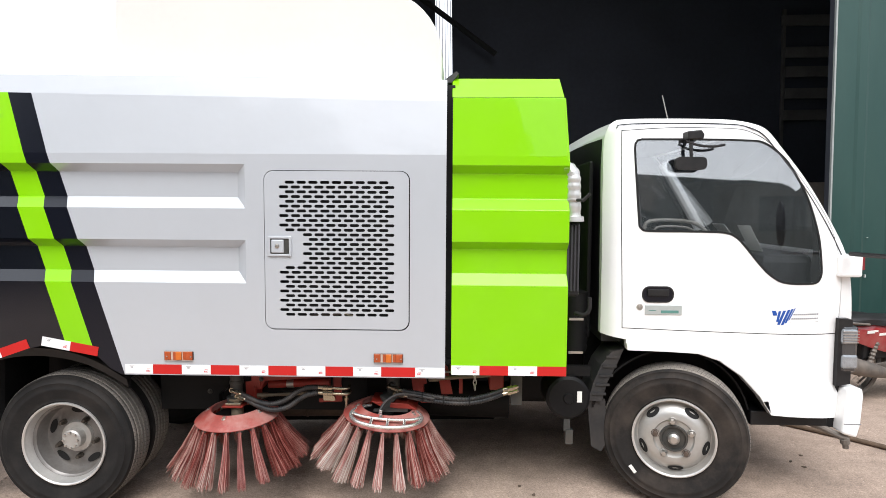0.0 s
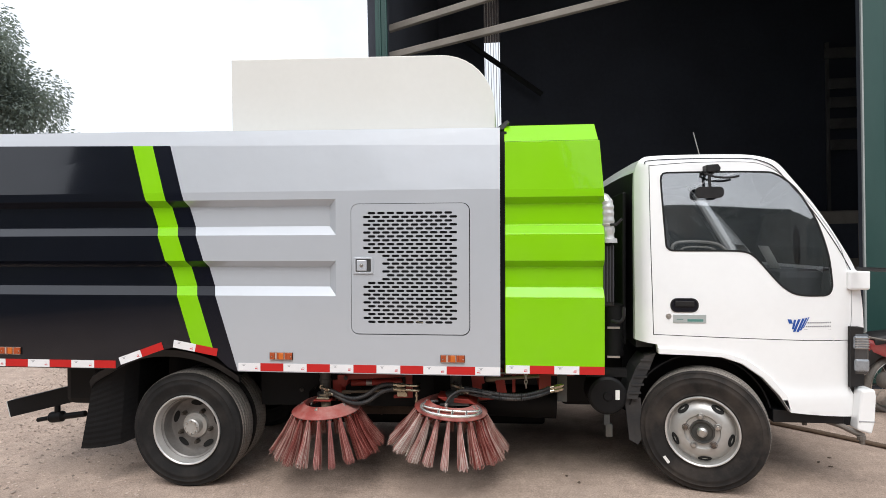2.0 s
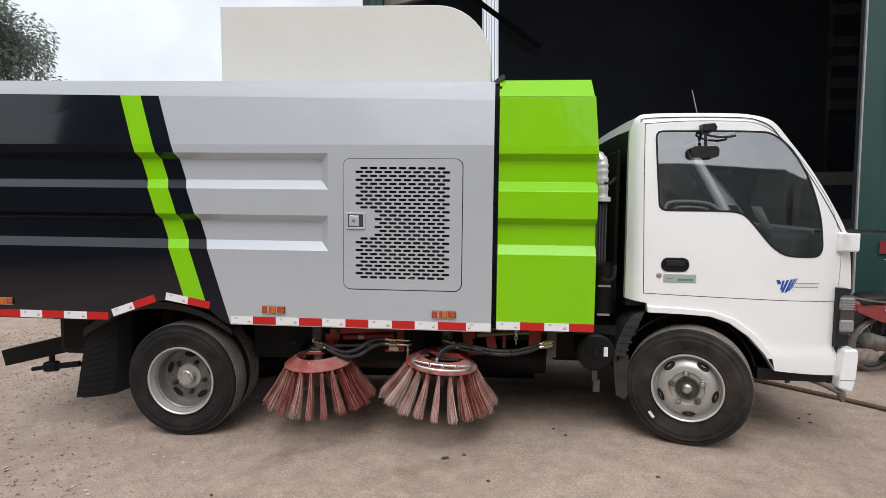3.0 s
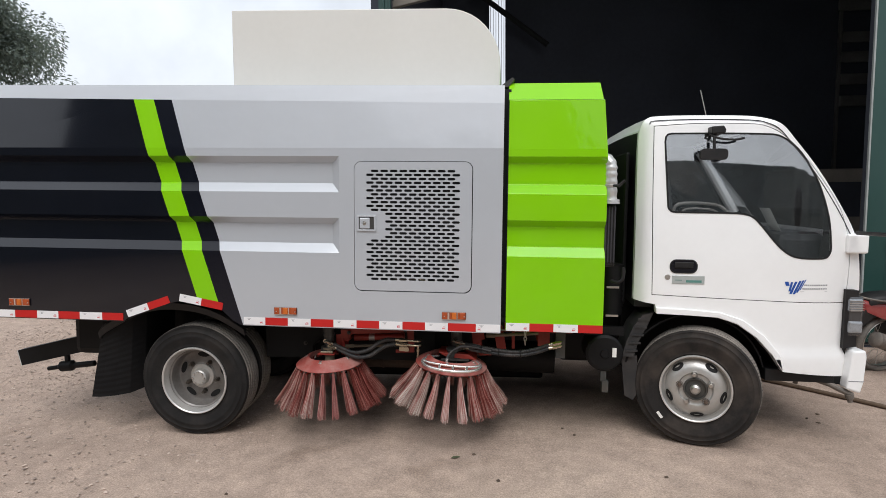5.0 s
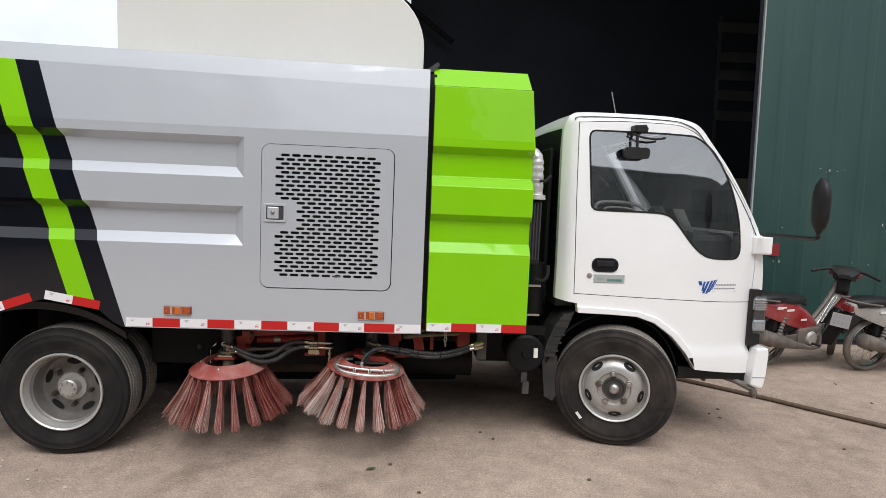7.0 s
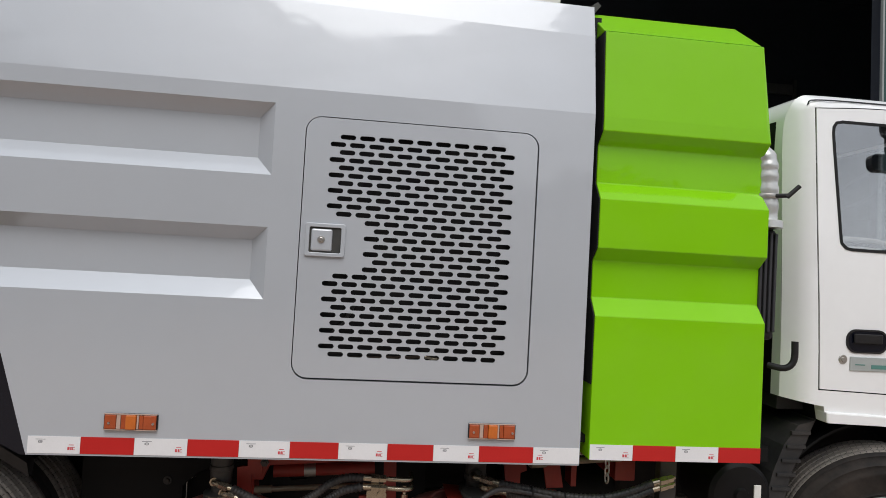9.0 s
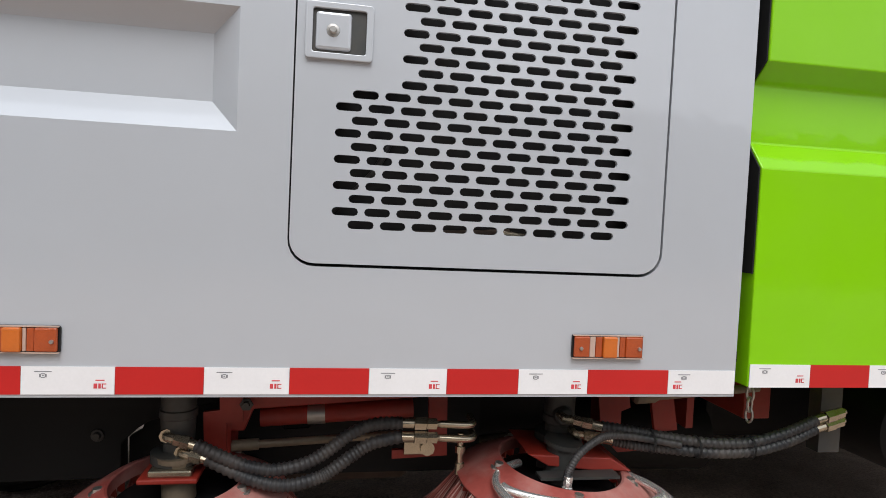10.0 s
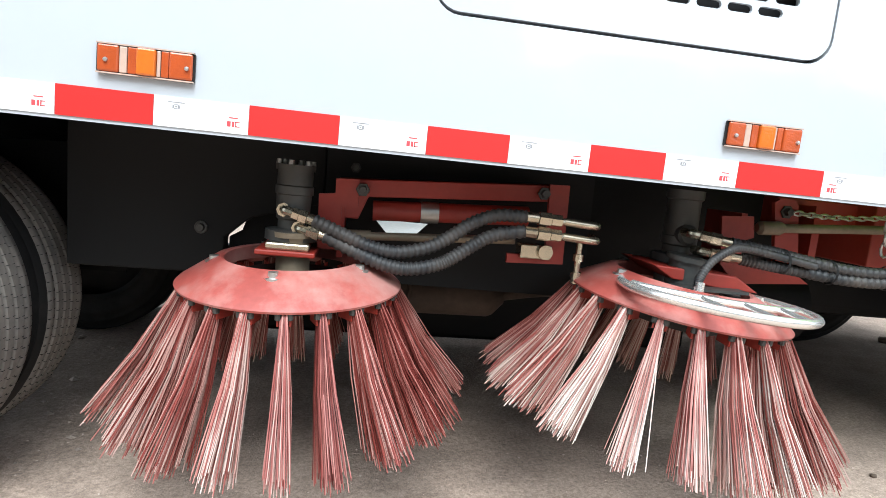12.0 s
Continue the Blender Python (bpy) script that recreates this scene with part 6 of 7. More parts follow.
    upper = [(0.986, 0.150, 0.624), (1.043, 0.130, 0.605), (1.097, 0.125, 0.586), (1.152, 0.125, 0.579), (1.213, 0.125, 0.593), (1.259, 0.127, 0.620), (1.301, 0.13, 0.651), (1.351, 0.13, 0.672), (1.412, 0.13, 0.675)]
    lower = [(1.009, 0.145, 0.596), (1.078, 0.125, 0.570), (1.134, 0.12, 0.552), (1.182, 0.12, 0.548), (1.236, 0.122, 0.561), (1.264, 0.125, 0.575), (1.305, 0.13, 0.604), (1.347, 0.13, 0.630), (1.412, 0.13, 0.645)]
    for run, port, out_ in ((upper, (0.924, 0.160, 0.640), (1.496, 0.13, 0.672)), (lower, (0.956, 0.155, 0.606), (1.498, 0.13, 0.641))):
        hydraulic_hose("hydraulic_hose", run, 0.0135, "black spiral-wrapped hydraulic hose")
        part("hose_fitting", hex_fitting(bmesh.new(), run[-1], out_, 0.012), M_BRASS, truck, "zinc-plated hose fitting", tilt=True, smooth=30)
        bm = hex_fitting(bmesh.new(), run[0], (port[0] + 0.012, port[1] - 0.004, port[2] - 0.003), 0.0115)
        tube(bm, curve_points([(port[0] + 0.016, port[1] - 0.004, port[2] - 0.004), port, (port[0] - 0.006, port[1] + 0.025, port[2] + 0.002)], 10), 0.010, 10)
        tube(bm, [(port[0] - 0.003, port[1] + 0.004, port[2]), (port[0] - 0.005, port[1] + 0.012, port[2])], 0.0145, 8)
        part("hose_fitting", bm, M_BRASS, truck, "zinc-plated hose fitting", tilt=True, smooth=30)
    part("steel_pipe", tubes((curve_points([(1.495, 0.13, 0.672), (1.55, 0.13, 0.669), (1.572, 0.145, 0.668), (1.575, 0.19, 0.67)], 16), 0.0085)), M_BRASS, truck, tilt=True, smooth=50)
    part("steel_pipe", tubes((curve_points([(1.495, 0.13, 0.641), (1.55, 0.13, 0.638), (1.575, 0.145, 0.637), (1.578, 0.19, 0.64)], 16), 0.0085)), M_BRASS, truck, tilt=True, smooth=50)


make_left_drive()


def make_right_drive():
    bm = lathe(bmesh.new(), [(0.0, 0.765), (0.042, 0.765), (0.042, 0.745), (0.037, 0.742), (0.037, 0.66), (0.040, 0.658), (0.040, 0.64), (0.034, 0.636), (0.034, 0.618), (0.058, 0.616), (0.058, 0.598), (0.0, 0.598)], (1.812, 0.24, 0), axis="Z", seg=28)
    part("brush_motor", bm, M_MOTOR, truck, "grey hydraulic brush motor", tilt=True, smooth=35)
    part("motor_neck", tubes(([(1.785, 0.21, 0.53), (1.80, 0.235, 0.60)], 0.035), seg=16), M_MOTOR, truck, tilt=True, smooth=40)
    bm = prism(bmesh.new(), [(1.70, 0.600), (1.90, 0.588), (1.955, 0.555), (1.86, 0.560), (1.75, 0.572)], 0.13, 0.30)
    part("motor_plate", bm, M_RED, truck, "red folded mounting plate", tilt=True, bevel=0.003)
    part("plate_edge", boxes((1.72, 1.905, 0.09, 0.13, 0.556, 0.562)), M_MOTOR, truck, tilt=True)
    part("port_boss", lathe(bmesh.new(), [(0.0, -0.016), (0.018, -0.016), (0.024, -0.010), (0.024, 0.02)], (1.808, 0.206, 0.664), seg=16), M_MOTOR, truck, tilt=True, smooth=40)
    bm = bmesh.new()
    plate(bm, [(1.913, 0.714), (1.993, 0.720), (2.002, 0.670), (1.975, 0.660), (1.965, 0.607), (2.115, 0.598), (2.163, 0.570), (1.973, 0.556), (1.928, 0.600)], [], y=0.245, depth=0.012)
    part("arm_side_plate", bm, M_RED, truck, "red brush bracket", tilt=True)
    bm = bmesh.new()
    plate(bm, [(2.057, 0.758), (2.070, 0.768), (2.105, 0.770), (2.119, 0.758), (2.148, 0.603), (2.085, 0.600)], [], y=0.268, depth=0.012)
    part("arm_side_plate", bm, M_RED, truck, "red brush bracket", tilt=True)
    part("pivot_bolt", lathe(bmesh.new(), [(0.0, -0.016), (0.009, -0.016), (0.010, -0.004), (0.016, -0.004), (0.017, 0.0)], (2.090, 0.267, 0.738), seg=6), M_MOTOR, truck, tilt=True)
    part("arm_beam", boxes((2.13, 2.60, 0.36, 0.42, 0.70, 0.775)), M_RED, truck, "red steel brush arm", tilt=True, bevel=0.004)
    part("arm_gusset", boxes((2.185, 2.205, 0.29, 0.36, 0.60, 0.76)), M_RED, truck, tilt=True)
    part("arm_web", boxes((1.965, 1.98, 0.25, 0.40, 0.57, 0.725)), M_RED, truck, tilt=True)
    part("cross_member", boxes((2.36, 2.44, 0.30, 0.6, 0.62, 0.78)), M_RED, truck, tilt=True, bevel=0.004)
    part("cylinder_rod", tubes(([(2.008, 0.250, 0.694), (2.016, 0.250, 0.6945), (2.066, 0.250, 0.698), (2.076, 0.250, 0.699)], [0.010, 0.017, 0.017, 0.012]), ([(2.07, 0.250, 0.698), (2.36, 0.250, 0.720)], 0.011), seg=12), M_ROD, truck, "zinc-plated hydraulic rod", tilt=True, smooth=40)
    upper = [(1.877, 0.138, 0.660), (1.953, 0.122, 0.652), (2.022, 0.115, 0.641), (2.128, 0.112, 0.627), (2.237, 0.112, 0.626), (2.34, 0.115, 0.648), (2.42, 0.12, 0.676)]
    lower = [(1.905, 0.138, 0.627), (1.959, 0.122, 0.621), (2.027, 0.115, 0.615), (2.132, 0.110, 0.605), (2.242, 0.110, 0.606), (2.34, 0.113, 0.626), (2.42, 0.12, 0.654)]
    for run, port in ((upper, (1.796, 0.165, 0.671)), (lower, (1.826, 0.165, 0.634))):
        hydraulic_hose("hydraulic_hose", run, 0.0125, "black corrugated hydraulic hose")
        end = run[-1]
        part("hose_fitting", hex_fitting(bmesh.new(), end, (end[0] + 0.085, end[1] + 0.005, end[2] + 0.020), 0.012), M_BRASS, truck, "zinc-plated hose fitting", tilt=True, smooth=30)
        bm = hex_fitting(bmesh.new(), run[0], (port[0] + 0.012, port[1] - 0.004, port[2] - 0.001), 0.0115)
        tube(bm, curve_points([(port[0] + 0.016, port[1] - 0.004, port[2] - 0.002), port, (port[0], port[1] + 0.03, port[2])], 10), 0.010, 10)
        part("hose_fitting", bm, M_BRASS, truck, "zinc-plated hose fitting", tilt=True, smooth=30)
    for cx_, cz_ in ((1.985, 0.633), (2.10, 0.618), (2.24, 0.616)):
        part("cable_tie", lathe(bmesh.new(), [(0.026, -0.003), (0.028, 0.0), (0.026, 0.003)], (cx_, 0.113, cz_), axis="X", seg=16), M_SEAM, truck, tilt=True)
    hydraulic_hose("spray_hose", [(2.05, 0.095, 0.630), (1.94, 0.10, 0.648), (1.87, 0.09, 0.655), (1.833, 0.075, 0.648), (1.792, 0.065, 0.622), (1.767, 0.055, 0.588), (1.763, 0.05, 0.572)], 0.0085, "thin black spray hose", 0.0006)
    part("spray_nipple", tubes(([(1.766, 0.050, 0.582), (1.762, 0.046, 0.545)], 0.010), ([(1.763, 0.047, 0.56), (1.762, 0.046, 0.55)], 0.012), seg=8), M_CHROME, truck, tilt=True)
    # the bright pipe ring that wets the brush
    def ring(cx_, cy_, rx, ry, a0, a1, z0, n=40):
        return [(cx_ + rx * math.cos(radians(a)), cy_ + ry * math.sin(radians(a)), z0 - 0.07 * (rx * math.cos(radians(a)))) for a in (a0 + (a1 - a0) * i / n for i in range(n + 1))]
    front = ring(1.797, 0.038, 0.189, 0.170, 122, 418, 0.553)
    rg = part("spray_ring", tubes((front, 0.0096), seg=12), M_CHROME, truck, "bright bent pipe ring over the front brush", tilt=True, smooth=60)
    inner = ring(1.797, 0.048, 0.178, 0.078, 185, 355, 0.557)
    part("ring_bar", tubes((inner, 0.0080), seg=12), M_CHROME, rg, tilt=True, smooth=60)
    for px in (1.732, 1.817, 1.902):
        c = math.acos(max(-1, min(1, (px - 1.797) / 0.189)))
        y0 = 0.038 - 0.170 * math.sin(c)
        c2 = math.acos(max(-1, min(1, (px - 1.797) / 0.178)))
        y1 = 0.048 - 0.078 * math.sin(c2)
        zz = 0.553 - 0.07 * (px - 1.797)
        part("ring_post", tubes(([(px, y0, zz), (px - 0.004, y1, zz + 0.003)], 0.008), seg=8), M_CHROME, rg, tilt=True, smooth=60)
    for k in range(4):
        m = Matrix.Translation((2.27, 0.16, 0.755 - 0.026 * k)) @ Matrix.Rotation(radians(90 * (k % 2) + 20), 4, "Z")
        pts = [(0.009 * math.cos(a), 0, 0.018 * math.sin(a)) for a in (2 * math.pi * i / 12 for i in range(13))]
        part("hanging_link", tubes((pts, 0.0032), seg=6), M_STEEL, truck, at=TILT @ m)
    for k in range(17):
        u = k / 16
        m = Matrix.Translation((2.105 + 0.27 * u, 0.245, 0.738 + 0.016 * u - 0.03 * u * (1 - u))) @ Matrix.Rotation(radians(90), 4, "Y") @ Matrix.Rotation(radians(90 * (k % 2) + 25), 4, "Z")
        pts = [(0.006 * math.cos(a), 0, 0.0125 * math.sin(a)) for a in (2 * math.pi * i / 12 for i in range(13))]
        part("chain_link", tubes((pts, 0.0024), seg=5), M_STEEL, truck, at=TILT @ m)


make_right_drive()


# ---- motorbikes, rope, sign, stones ----
def place_bike(bike, x, y, heading):
    bike.matrix_basis = Matrix.Translation((x, y, ground_z(x, y) - 0.002)) @ Matrix.Rotation(radians(heading), 4, "Z") @ Matrix.Rotation(radians(6), 4, "X") @ Matrix.Scale(0.94, 4)


def make_motorbike(x, y, heading, paint, label, steer=0.0, plated=True):
    bike = empty("motorbike", label, "motorbike", group="parked motorbikes")

    turn = Matrix.Translation((1.0, 0, 0)) @ Matrix.Rotation(radians(steer), 4, "Z") @ Matrix.Translation((-1.0, 0, 0))

    def add(name, bm, material, lab="", **kw):
        if name in ("front_wheel", "fork", "front_mudguard", "headlamp_cowl", "handlebar", "cowl_panel", "cowl_neck", "brake_lever"):
            kw["at"] = turn
        return part(name, bm, material, bike, lab, **kw)
    for name, wx in (("rear_wheel", 0.0), ("front_wheel", 1.2)):
        w = add(name, lathe(bmesh.new(), [(0.225, -0.02), (0.236, -0.014), (0.238, 0.0), (0.236, 0.014), (0.225, 0.02), (0.222, 0.0), (0.225, -0.02)], (wx, 0, 0.285), seg=40), M_STEEL, "spoked wheel", smooth=50)
        part("tyre", lathe(bmesh.new(), [(0.236, -0.022), (0.252, -0.036), (0.272, -0.034), (0.285, -0.016), (0.287, 0.0), (0.285, 0.016), (0.272, 0.034), (0.252, 0.036), (0.236, 0.022)], (wx, 0, 0.285), seg=48), M_TREAD, w, "dusty tyre", smooth=60)
        part("hub", lathe(bmesh.new(), [(0.0, -0.06), (0.045, -0.06), (0.06, -0.03), (0.06, 0.03), (0.045, 0.06), (0.0, 0.06)], (wx, 0, 0.285), seg=20), M_BENG, w, smooth=40)
        bm = bmesh.new()
        for k in range(18):
            a = 2 * math.pi * k / 18
            s = 0.045 if k % 2 else -0.045
            tube(bm, [(wx + 0.05 * math.cos(a + 0.5), s, 0.285 + 0.05 * math.sin(a + 0.5)), (wx + 0.228 * math.cos(a), 0, 0.285 + 0.228 * math.sin(a))], 0.0022, 4)
        part("spoke", bm, M_STEEL, w)["kind"] = "stuff"
    bm = bmesh.new()
    secs = []
    for px, zt, zb, hw in ((-0.34, 0.735, 0.655, 0.055), (-0.15, 0.745, 0.575, 0.11), (0.05, 0.735, 0.505, 0.135), (0.25, 0.69, 0.445, 0.135), (0.42, 0.61, 0.39, 0.115), (0.60, 0.49, 0.36, 0.075)):
        secs.append([bm.verts.new((px, yy, zz)) for yy, zz in ((-hw * 0.7, zt), (-hw, (zt * 2 + zb) / 3), (-hw * 0.85, zb), (hw * 0.85, zb), (hw, (zt * 2 + zb) / 3), (hw * 0.7, zt))])
    for a, b in zip(secs, secs[1:]):
        for k in range(6):
            bm.faces.new((a[k], a[(k + 1) % 6], b[(k + 1) % 6], b[k]))
    bm.faces.new(secs[0]), bm.faces.new(secs[-1])
    fairing = add("tail_fairing", bm, paint, "glossy painted tail fairing", smooth=60)
    part("fairing_mark", boxes((-0.06, 0.06, -0.131, -0.125, 0.655, 0.680), (0.07, 0.17, -0.136, -0.130, 0.630, 0.652), (0.30, 0.38, -0.125, -0.117, 0.515, 0.535)), M_PAPER, fairing)
    bm = bmesh.new()
    secs = []
    for px, zt, hw in ((-0.28, 0.765, 0.07), (-0.20, 0.795, 0.11), (0.0, 0.80, 0.125), (0.18, 0.775, 0.12), (0.36, 0.765, 0.09), (0.44, 0.72, 0.05)):
        secs.append([bm.verts.new((px, yy, zz)) for yy, zz in ((-hw, zt - 0.07), (-hw, zt - 0.02), (-hw * 0.7, zt), (hw * 0.7, zt), (hw, zt - 0.02), (hw, zt - 0.07))])
    for a, b in zip(secs, secs[1:]):
        for k in range(6):
            bm.faces.new((a[k], a[(k + 1) % 6], b[(k + 1) % 6], b[k]))
    bm.faces.new(secs[0]), bm.faces.new(secs[-1])
    add("saddle", bm, M_PLAST, "black padded saddle", smooth=60)
    shield = prism(bmesh.new(), [(0.60, 0.43), (0.66, 0.40), (1.03, 0.76), (1.03, 0.84), (0.98, 0.84)], -0.035, 0.035)
    add("leg_shield", shield, M_SHIELD, "dusty white leg shield", bevel=0.02)
    add("front_panel", prism(bmesh.new(), [(0.78, 0.30), (0.92, 0.32), (1.06, 0.60), (1.05, 0.76), (0.99, 0.70)], -0.09, 0.09), paint, "painted front panel", bevel=0.02)
    add("frame_tube", tubes((curve_points([(0.30, 0, 0.52), (0.55, 0, 0.44), (0.80, 0, 0.70), (0.92, 0, 0.95)], 16), 0.025)), M_BENG)
    eng = add("engine", boxes((0.30, 0.64, -0.13, 0.13, 0.22, 0.43)), M_BENG, "greasy engine block", bevel=0.03)
    part("cylinder_head", tubes(([(0.60 + 0.02 * i, 0, 0.345 + 0.004 * i) for i in range(9)], [0.062 + 0.008 * (i % 2) for i in range(9)]), seg=12), M_BENG, eng)
    part("crank_cover", lathe(bmesh.new(), [(0.0, -0.03), (0.06, -0.025), (0.075, 0.0)], (0.48, -0.13, 0.32), seg=20), M_BGREY, eng, smooth=40)
    add("exhaust", tubes((curve_points([(0.68, -0.08, 0.33), (0.60, -0.14, 0.22), (0.35, -0.15, 0.23), (0.20, -0.15, 0.27)], 20), 0.018), ([(0.42, -0.15, 0.235), (0.24, -0.155, 0.265), (0.02, -0.16, 0.32), (-0.02, -0.16, 0.33), (-0.26, -0.165, 0.395), (-0.275, -0.165, 0.40)], [0.020, 0.040, 0.064, 0.070, 0.076, 0.055]), seg=14), M_BENG, "dull steel exhaust", smooth=50)
    add("swing_arm", tubes(([(0.42, -0.08, 0.32), (0.0, -0.09, 0.285)], 0.018), ([(0.42, 0.08, 0.32), (0.0, 0.09, 0.285)], 0.018)), M_BENG)
    for sy in (-0.11, 0.11):
        pts = [(0.02 + 0.004 * i, sy, 0.30 + 0.0165 * i) for i in range(17)]
        add("shock_absorber", tubes((pts, [0.020 + 0.007 * (i % 2) for i in range(17)]), seg=10), M_BENG)
    add("under_cowl", prism(bmesh.new(), [(0.62, 0.25), (0.88, 0.19), (1.0, 0.36), (1.0, 0.55), (0.92, 0.62), (0.74, 0.40)], -0.095, 0.095), M_PLAST, "dark dusty lower cowl", bevel=0.025)
    add("kick_lever", tubes((curve_points([(0.50, -0.14, 0.30), (0.56, -0.16, 0.40), (0.54, -0.20, 0.50)], 8), 0.009)), M_BENG)
    add("chain_case", prism(bmesh.new(), [(-0.06, 0.24), (-0.06, 0.34), (0.40, 0.37), (0.40, 0.29)], -0.105, -0.085), M_BENG, bevel=0.008)
    add("inner_body", boxes((-0.02, 0.42, -0.085, 0.085, 0.38, 0.60)), M_PLAST, bevel=0.03)
    add("side_stand", tubes(([(0.42, 0.10, 0.24), (0.36, 0.24, 0.01)], 0.010)), M_BENG)
    add("foot_peg", tubes(([(0.48, -0.24, 0.27), (0.48, 0.24, 0.27)], 0.012)), M_PLAST)
    add("crash_bar", tubes((curve_points([(0.55, -0.12, 0.47), (0.68, -0.14, 0.74), (0.71, -0.14, 0.755)], 8), 0.010), (curve_points([(0.61, -0.12, 0.49), (0.75, -0.14, 0.765)], 6), 0.010)), M_CHROME)
    add("fork", tubes(([(0.98, -0.07, 0.72), (1.2, -0.075, 0.285)], 0.02), ([(0.98, 0.07, 0.72), (1.2, 0.075, 0.285)], 0.02)), M_BENG)
    bm = bmesh.new()
    rings = []
    for k in range(13):
        a = radians(25 + 11 * k)
        r = 0.315
        rings.append([bm.verts.new((1.2 + rr * math.cos(a), yy, 0.285 + rr * math.sin(a))) for yy, rr in ((-0.055, r - 0.04), (-0.045, r), (0.045, r), (0.055, r - 0.04))])
    for a, b in zip(rings, rings[1:]):
        for k in range(3):
            bm.faces.new((a[k], a[k + 1], b[k + 1], b[k]))
    add("front_mudguard", bm, paint, smooth=60)
    bm = bmesh.new()
    secs = []
    for px, zt, zb, hw in ((0.78, 1.00, 0.96, 0.06), (0.86, 1.045, 0.93, 0.125), (0.98, 1.065, 0.92, 0.13), (1.09, 1.01, 0.93, 0.06)):
        secs.append([bm.verts.new((px, yy, zz)) for yy, zz in ((-hw, zt - 0.02), (-hw * 0.6, zt), (hw * 0.6, zt), (hw, zt - 0.02), (hw * 0.8, zb), (-hw * 0.8, zb))])
    for a, b in zip(secs, secs[1:]):
        for k in range(6):
            bm.faces.new((a[k], a[(k + 1) % 6], b[(k + 1) % 6], b[k]))
    bm.faces.new(secs[0]), bm.faces.new(secs[-1])
    add("headlamp_cowl", bm, M_PLAST, "dark headlamp cowl", smooth=50)
    add("cowl_panel", boxes((0.925, 0.99, -0.146, 0.146, 0.955, 1.02)), paint, bevel=0.012)
    add("cowl_neck", prism(bmesh.new(), [(0.86, 0.80), (0.93, 0.75), (1.02, 0.80), (1.03, 0.93), (0.88, 0.95)], -0.06, 0.06), M_PLAST, bevel=0.02)
    for sy in (-1, 1):
        add("brake_lever", tubes((curve_points([(0.90, sy * 0.15, 1.02), (0.90, sy * 0.22, 1.00), (0.85, sy * 0.31, 0.97)], 8), 0.008)), M_BENG)
    add("handlebar", tubes((curve_points([(0.79, -0.31, 0.99), (0.88, -0.16, 1.03), (0.92, 0, 1.02), (0.88, 0.16, 1.03), (0.79, 0.31, 0.99)], 20), 0.014)), M_PLAST)
    add("rear_mudguard", prism(bmesh.new(), [(-0.30, 0.68), (-0.10, 0.64), (-0.22, 0.55), (-0.38, 0.42), (-0.40, 0.44)], -0.06, 0.06), M_PLAST, bevel=0.01)
    add("tail_lamp", boxes((-0.36, -0.30, -0.06, 0.06, 0.66, 0.72)), M_SIGN, bevel=0.012)
    add("grab_rack", tubes((curve_points([(-0.05, -0.13, 0.74), (-0.28, -0.13, 0.77), (-0.36, 0, 0.78), (-0.28, 0.13, 0.77), (-0.05, 0.13, 0.74)], 20), 0.010)), M_BENG)
    if not plated:
        place_bike(bike, x, y, heading)
        return bike
    plt = add("number_plate", box(bmesh.new(), -0.003, 0.003, -0.085, 0.085, -0.07, 0.07, Matrix.Translation((-0.41, -0.02, 0.56)) @ Matrix.Rotation(radians(28), 4, "Z") @ Matrix.Rotation(radians(20), 4, "Y")), M_PLATE, "pale dusty rear plate with dark bars")
    bm = bmesh.new()
    for zz in (0.032, -0.028):
        for k in range(4):
            box(bm, -0.0045, -0.0035, -0.07 + 0.036 * k, -0.045 + 0.036 * k, zz - 0.02, zz + 0.02, Matrix.Translation((-0.41, -0.02, 0.56)) @ Matrix.Rotation(radians(28), 4, "Z") @ Matrix.Rotation(radians(20), 4, "Y"))
    part("plate_bar", bm, M_PGREY, plt)
    place_bike(bike, x, y, heading)
    return bike


make_motorbike(5.60, 2.13, 16, M_BRED, "dusty red underbone motorbike leaning by the green wall", 36, False)
make_motorbike(6.58, 2.02, 8, M_BGREY, "dusty grey motorbike parked beside the red one")

bm = boxes((6.13, 6.25, HALL_Y - 0.034, HALL_Y - 0.028, 0.98, 1.12))
tagged(part("wall_sign", bm, M_SIGN, bevel=0.002), "small faded red plate fixed to the green wall", "sign")

# rope that runs from under the bumper across the yard
ctrl = [(3.95, 1.85), (4.30, 1.62), (4.62, 1.36), (4.95, 1.06), (5.25, 0.75), (5.60, 0.42), (6.1, -0.05), (6.8, -0.6)]
pts = curve_points([(x, y, ground_z(x, y) + 0.018) for x, y in ctrl], 120)
bm = bmesh.new()
tube(bm, pts, [0.0165 + 0.002 * (i % 2) for i in range(len(pts))], 8)
tagged(part("rope", bm, M_ROPE, smooth=60), "thick brown rope lying across the dusty ground", "rope")


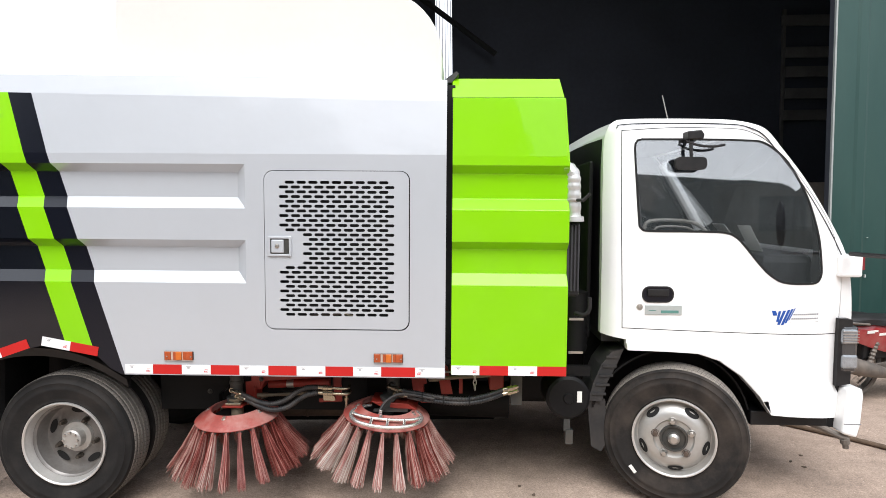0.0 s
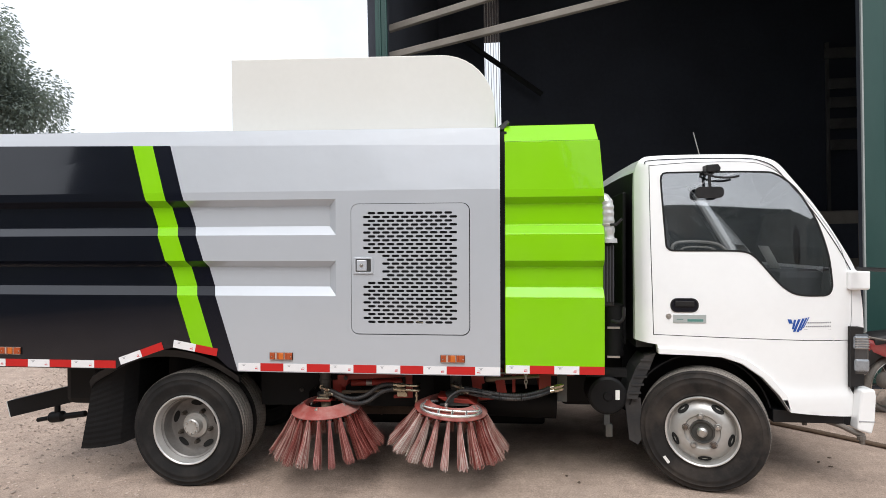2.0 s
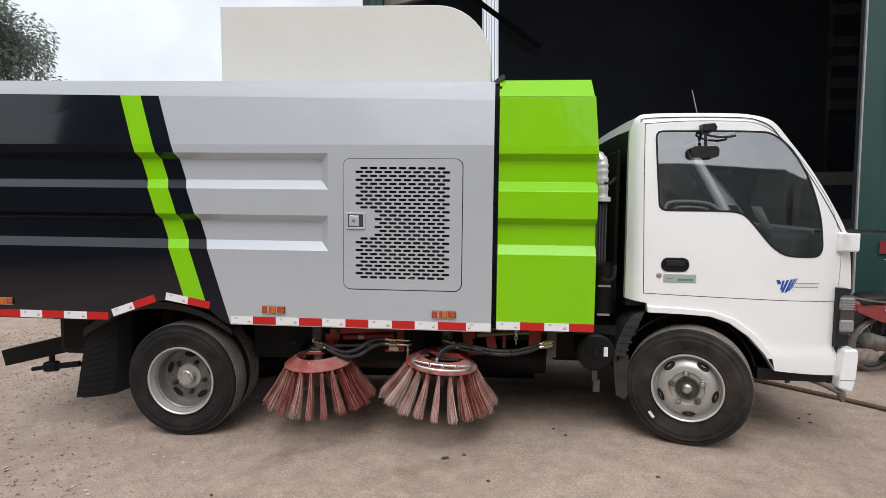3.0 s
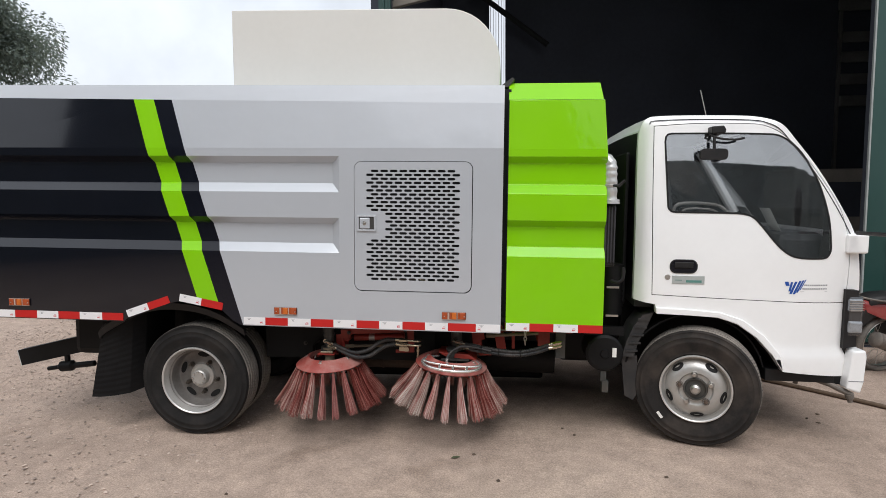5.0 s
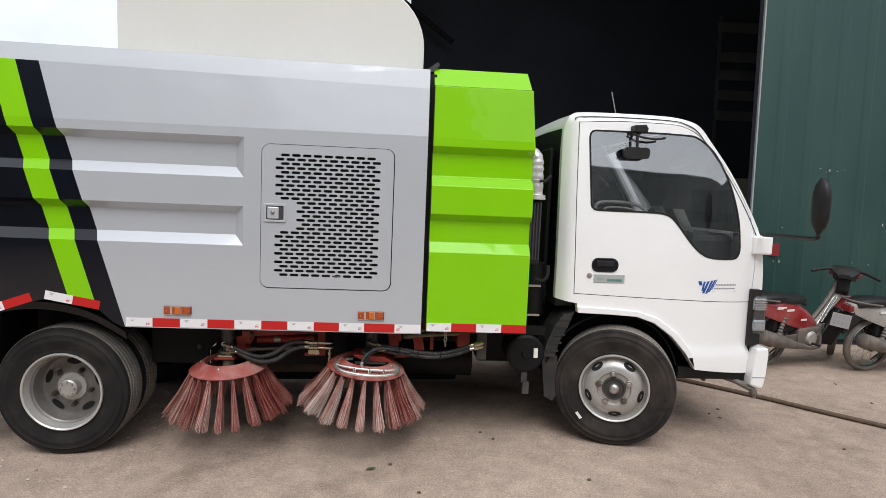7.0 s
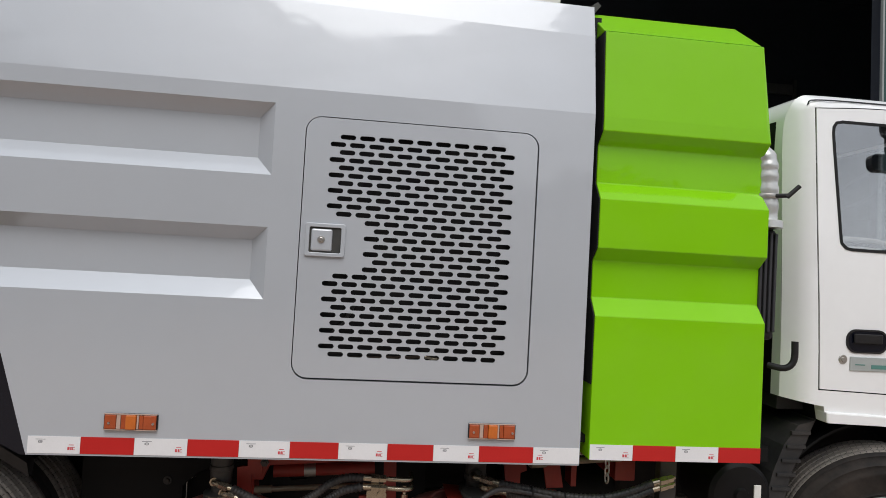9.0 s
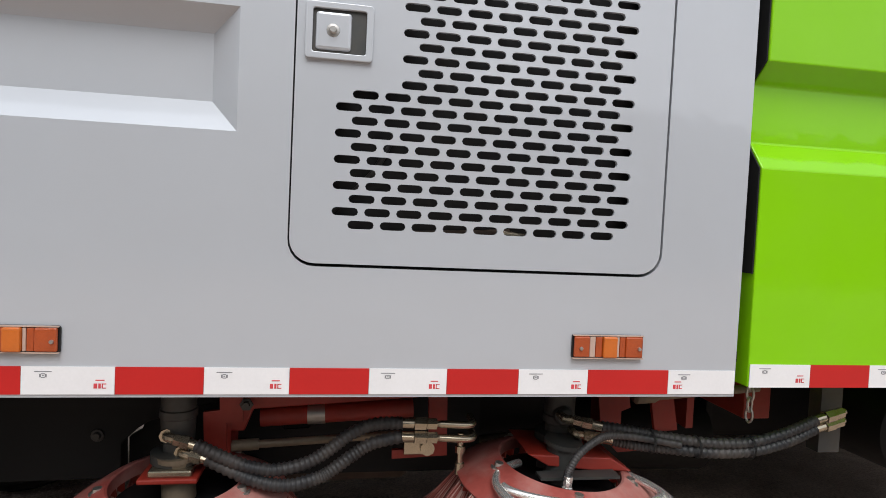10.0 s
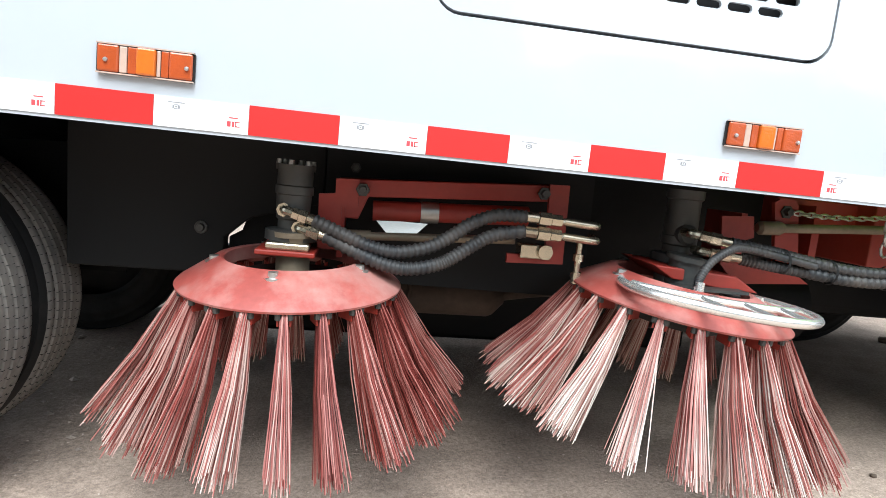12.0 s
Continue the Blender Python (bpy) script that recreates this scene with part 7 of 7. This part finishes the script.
def make_stones():
    """Loose gravel and grit, thicker towards the tail of the truck."""
    rnd = random.Random(8)
    verts, faces = [], []
    shape = [(1, 0, 0), (-1, 0, 0), (0, 1, 0), (0, -1, 0), (0, 0, 1), (0, 0, -1)]
    tri = [(0, 2, 4), (2, 1, 4), (1, 3, 4), (3, 0, 4), (2, 0, 5), (1, 2, 5), (3, 1, 5), (0, 3, 5)]
    for k in range(42000):
        if k % 3:
            x, y = rnd.uniform(-5.5, 0.6), rnd.uniform(-1.6, 4.5)
            if x > -1.2 and rnd.random() < 0.75 + 0.4 * x:
                continue
            r = 0.003 + 0.012 * rnd.random() ** 3
        else:
            x, y = rnd.uniform(-1.0, 6.5), rnd.uniform(-2.0, 2.6)
            r = 0.0015 + 0.0028 * rnd.random() ** 3
        if x < -0.5 and rnd.random() < 0.006:
            r *= 2.0
        z = ground_z(x, y) + r * 0.25
        i = len(verts)
        for v in shape:
            verts.append((x + v[0] * r * rnd.uniform(0.7, 1.3), y + v[1] * r * rnd.uniform(0.7, 1.3), z + v[2] * r * rnd.uniform(0.4, 0.8)))
        faces += [tuple(i + j for j in t) for t in tri]
    me = bpy.data.meshes.new("gravel")
    me.from_pydata(verts, [], faces)
    me.materials.append(M_STONE)
    return tagged(new("gravel", me), "loose gravel and grit scattered on the yard", "gravel", kind="stuff")


make_stones()


def make_debris():
    """A few dark clods and fallen leaves on the swept ground."""
    rnd = random.Random(21)
    spots = ((2.53, 0.34), (2.60, 0.23), (1.94, -0.11), (4.34, 0.62), (4.30, 0.70), (4.42, 0.80), (5.94, 1.55), (5.88, 1.05), (2.1, -0.45), (3.05, -0.35), (0.6, -0.7), (4.9, 0.1))
    for x, y in spots:
        bm = bmesh.new()
        bmesh.ops.create_icosphere(bm, subdivisions=1, radius=1.0)
        for v in bm.verts:
            v.co = Vector((v.co.x * rnd.uniform(0.008, 0.02), v.co.y * rnd.uniform(0.007, 0.015), v.co.z * rnd.uniform(0.004, 0.009)))
        ob = part("clod", bm, M_CLOD, smooth=80, at=Matrix.Translation((x, y, ground_z(x, y) + 0.003)) @ Matrix.Rotation(rnd.uniform(0, 6), 4, "Z"))
        tagged(ob, "small dark clod of dried mud on the ground", "clod", group="clods on the yard")
    for x, y, a in ((1.83, -0.17, 0.4), (0.2, -0.9, 2.0), (3.4, -0.8, 4.1), (-0.9, -0.6, 1.1)):
        bm = bmesh.new()
        outline = [(-0.03, 0.0), (-0.012, 0.011), (0.01, 0.012), (0.032, 0.0), (0.01, -0.012), (-0.012, -0.011)]
        lo = [bm.verts.new((px, py, 0.002 + 0.25 * abs(py))) for px, py in outline]
        hi = [bm.verts.new((px, py, 0.0035 + 0.25 * abs(py))) for px, py in outline]
        bm.faces.new(lo), bm.faces.new(hi)
        for i in range(6):
            bm.faces.new((lo[i], lo[(i + 1) % 6], hi[(i + 1) % 6], hi[i]))
        ob = part("fallen_leaf", bm, M_LEAFDRY, at=Matrix.Translation((x, y, ground_z(x, y) + 0.004)) @ Matrix.Rotation(a, 4, "Z"))
        tagged(ob, "small dull green fallen leaf lying on the ground", "leaf", group="fallen leaves")


make_debris()
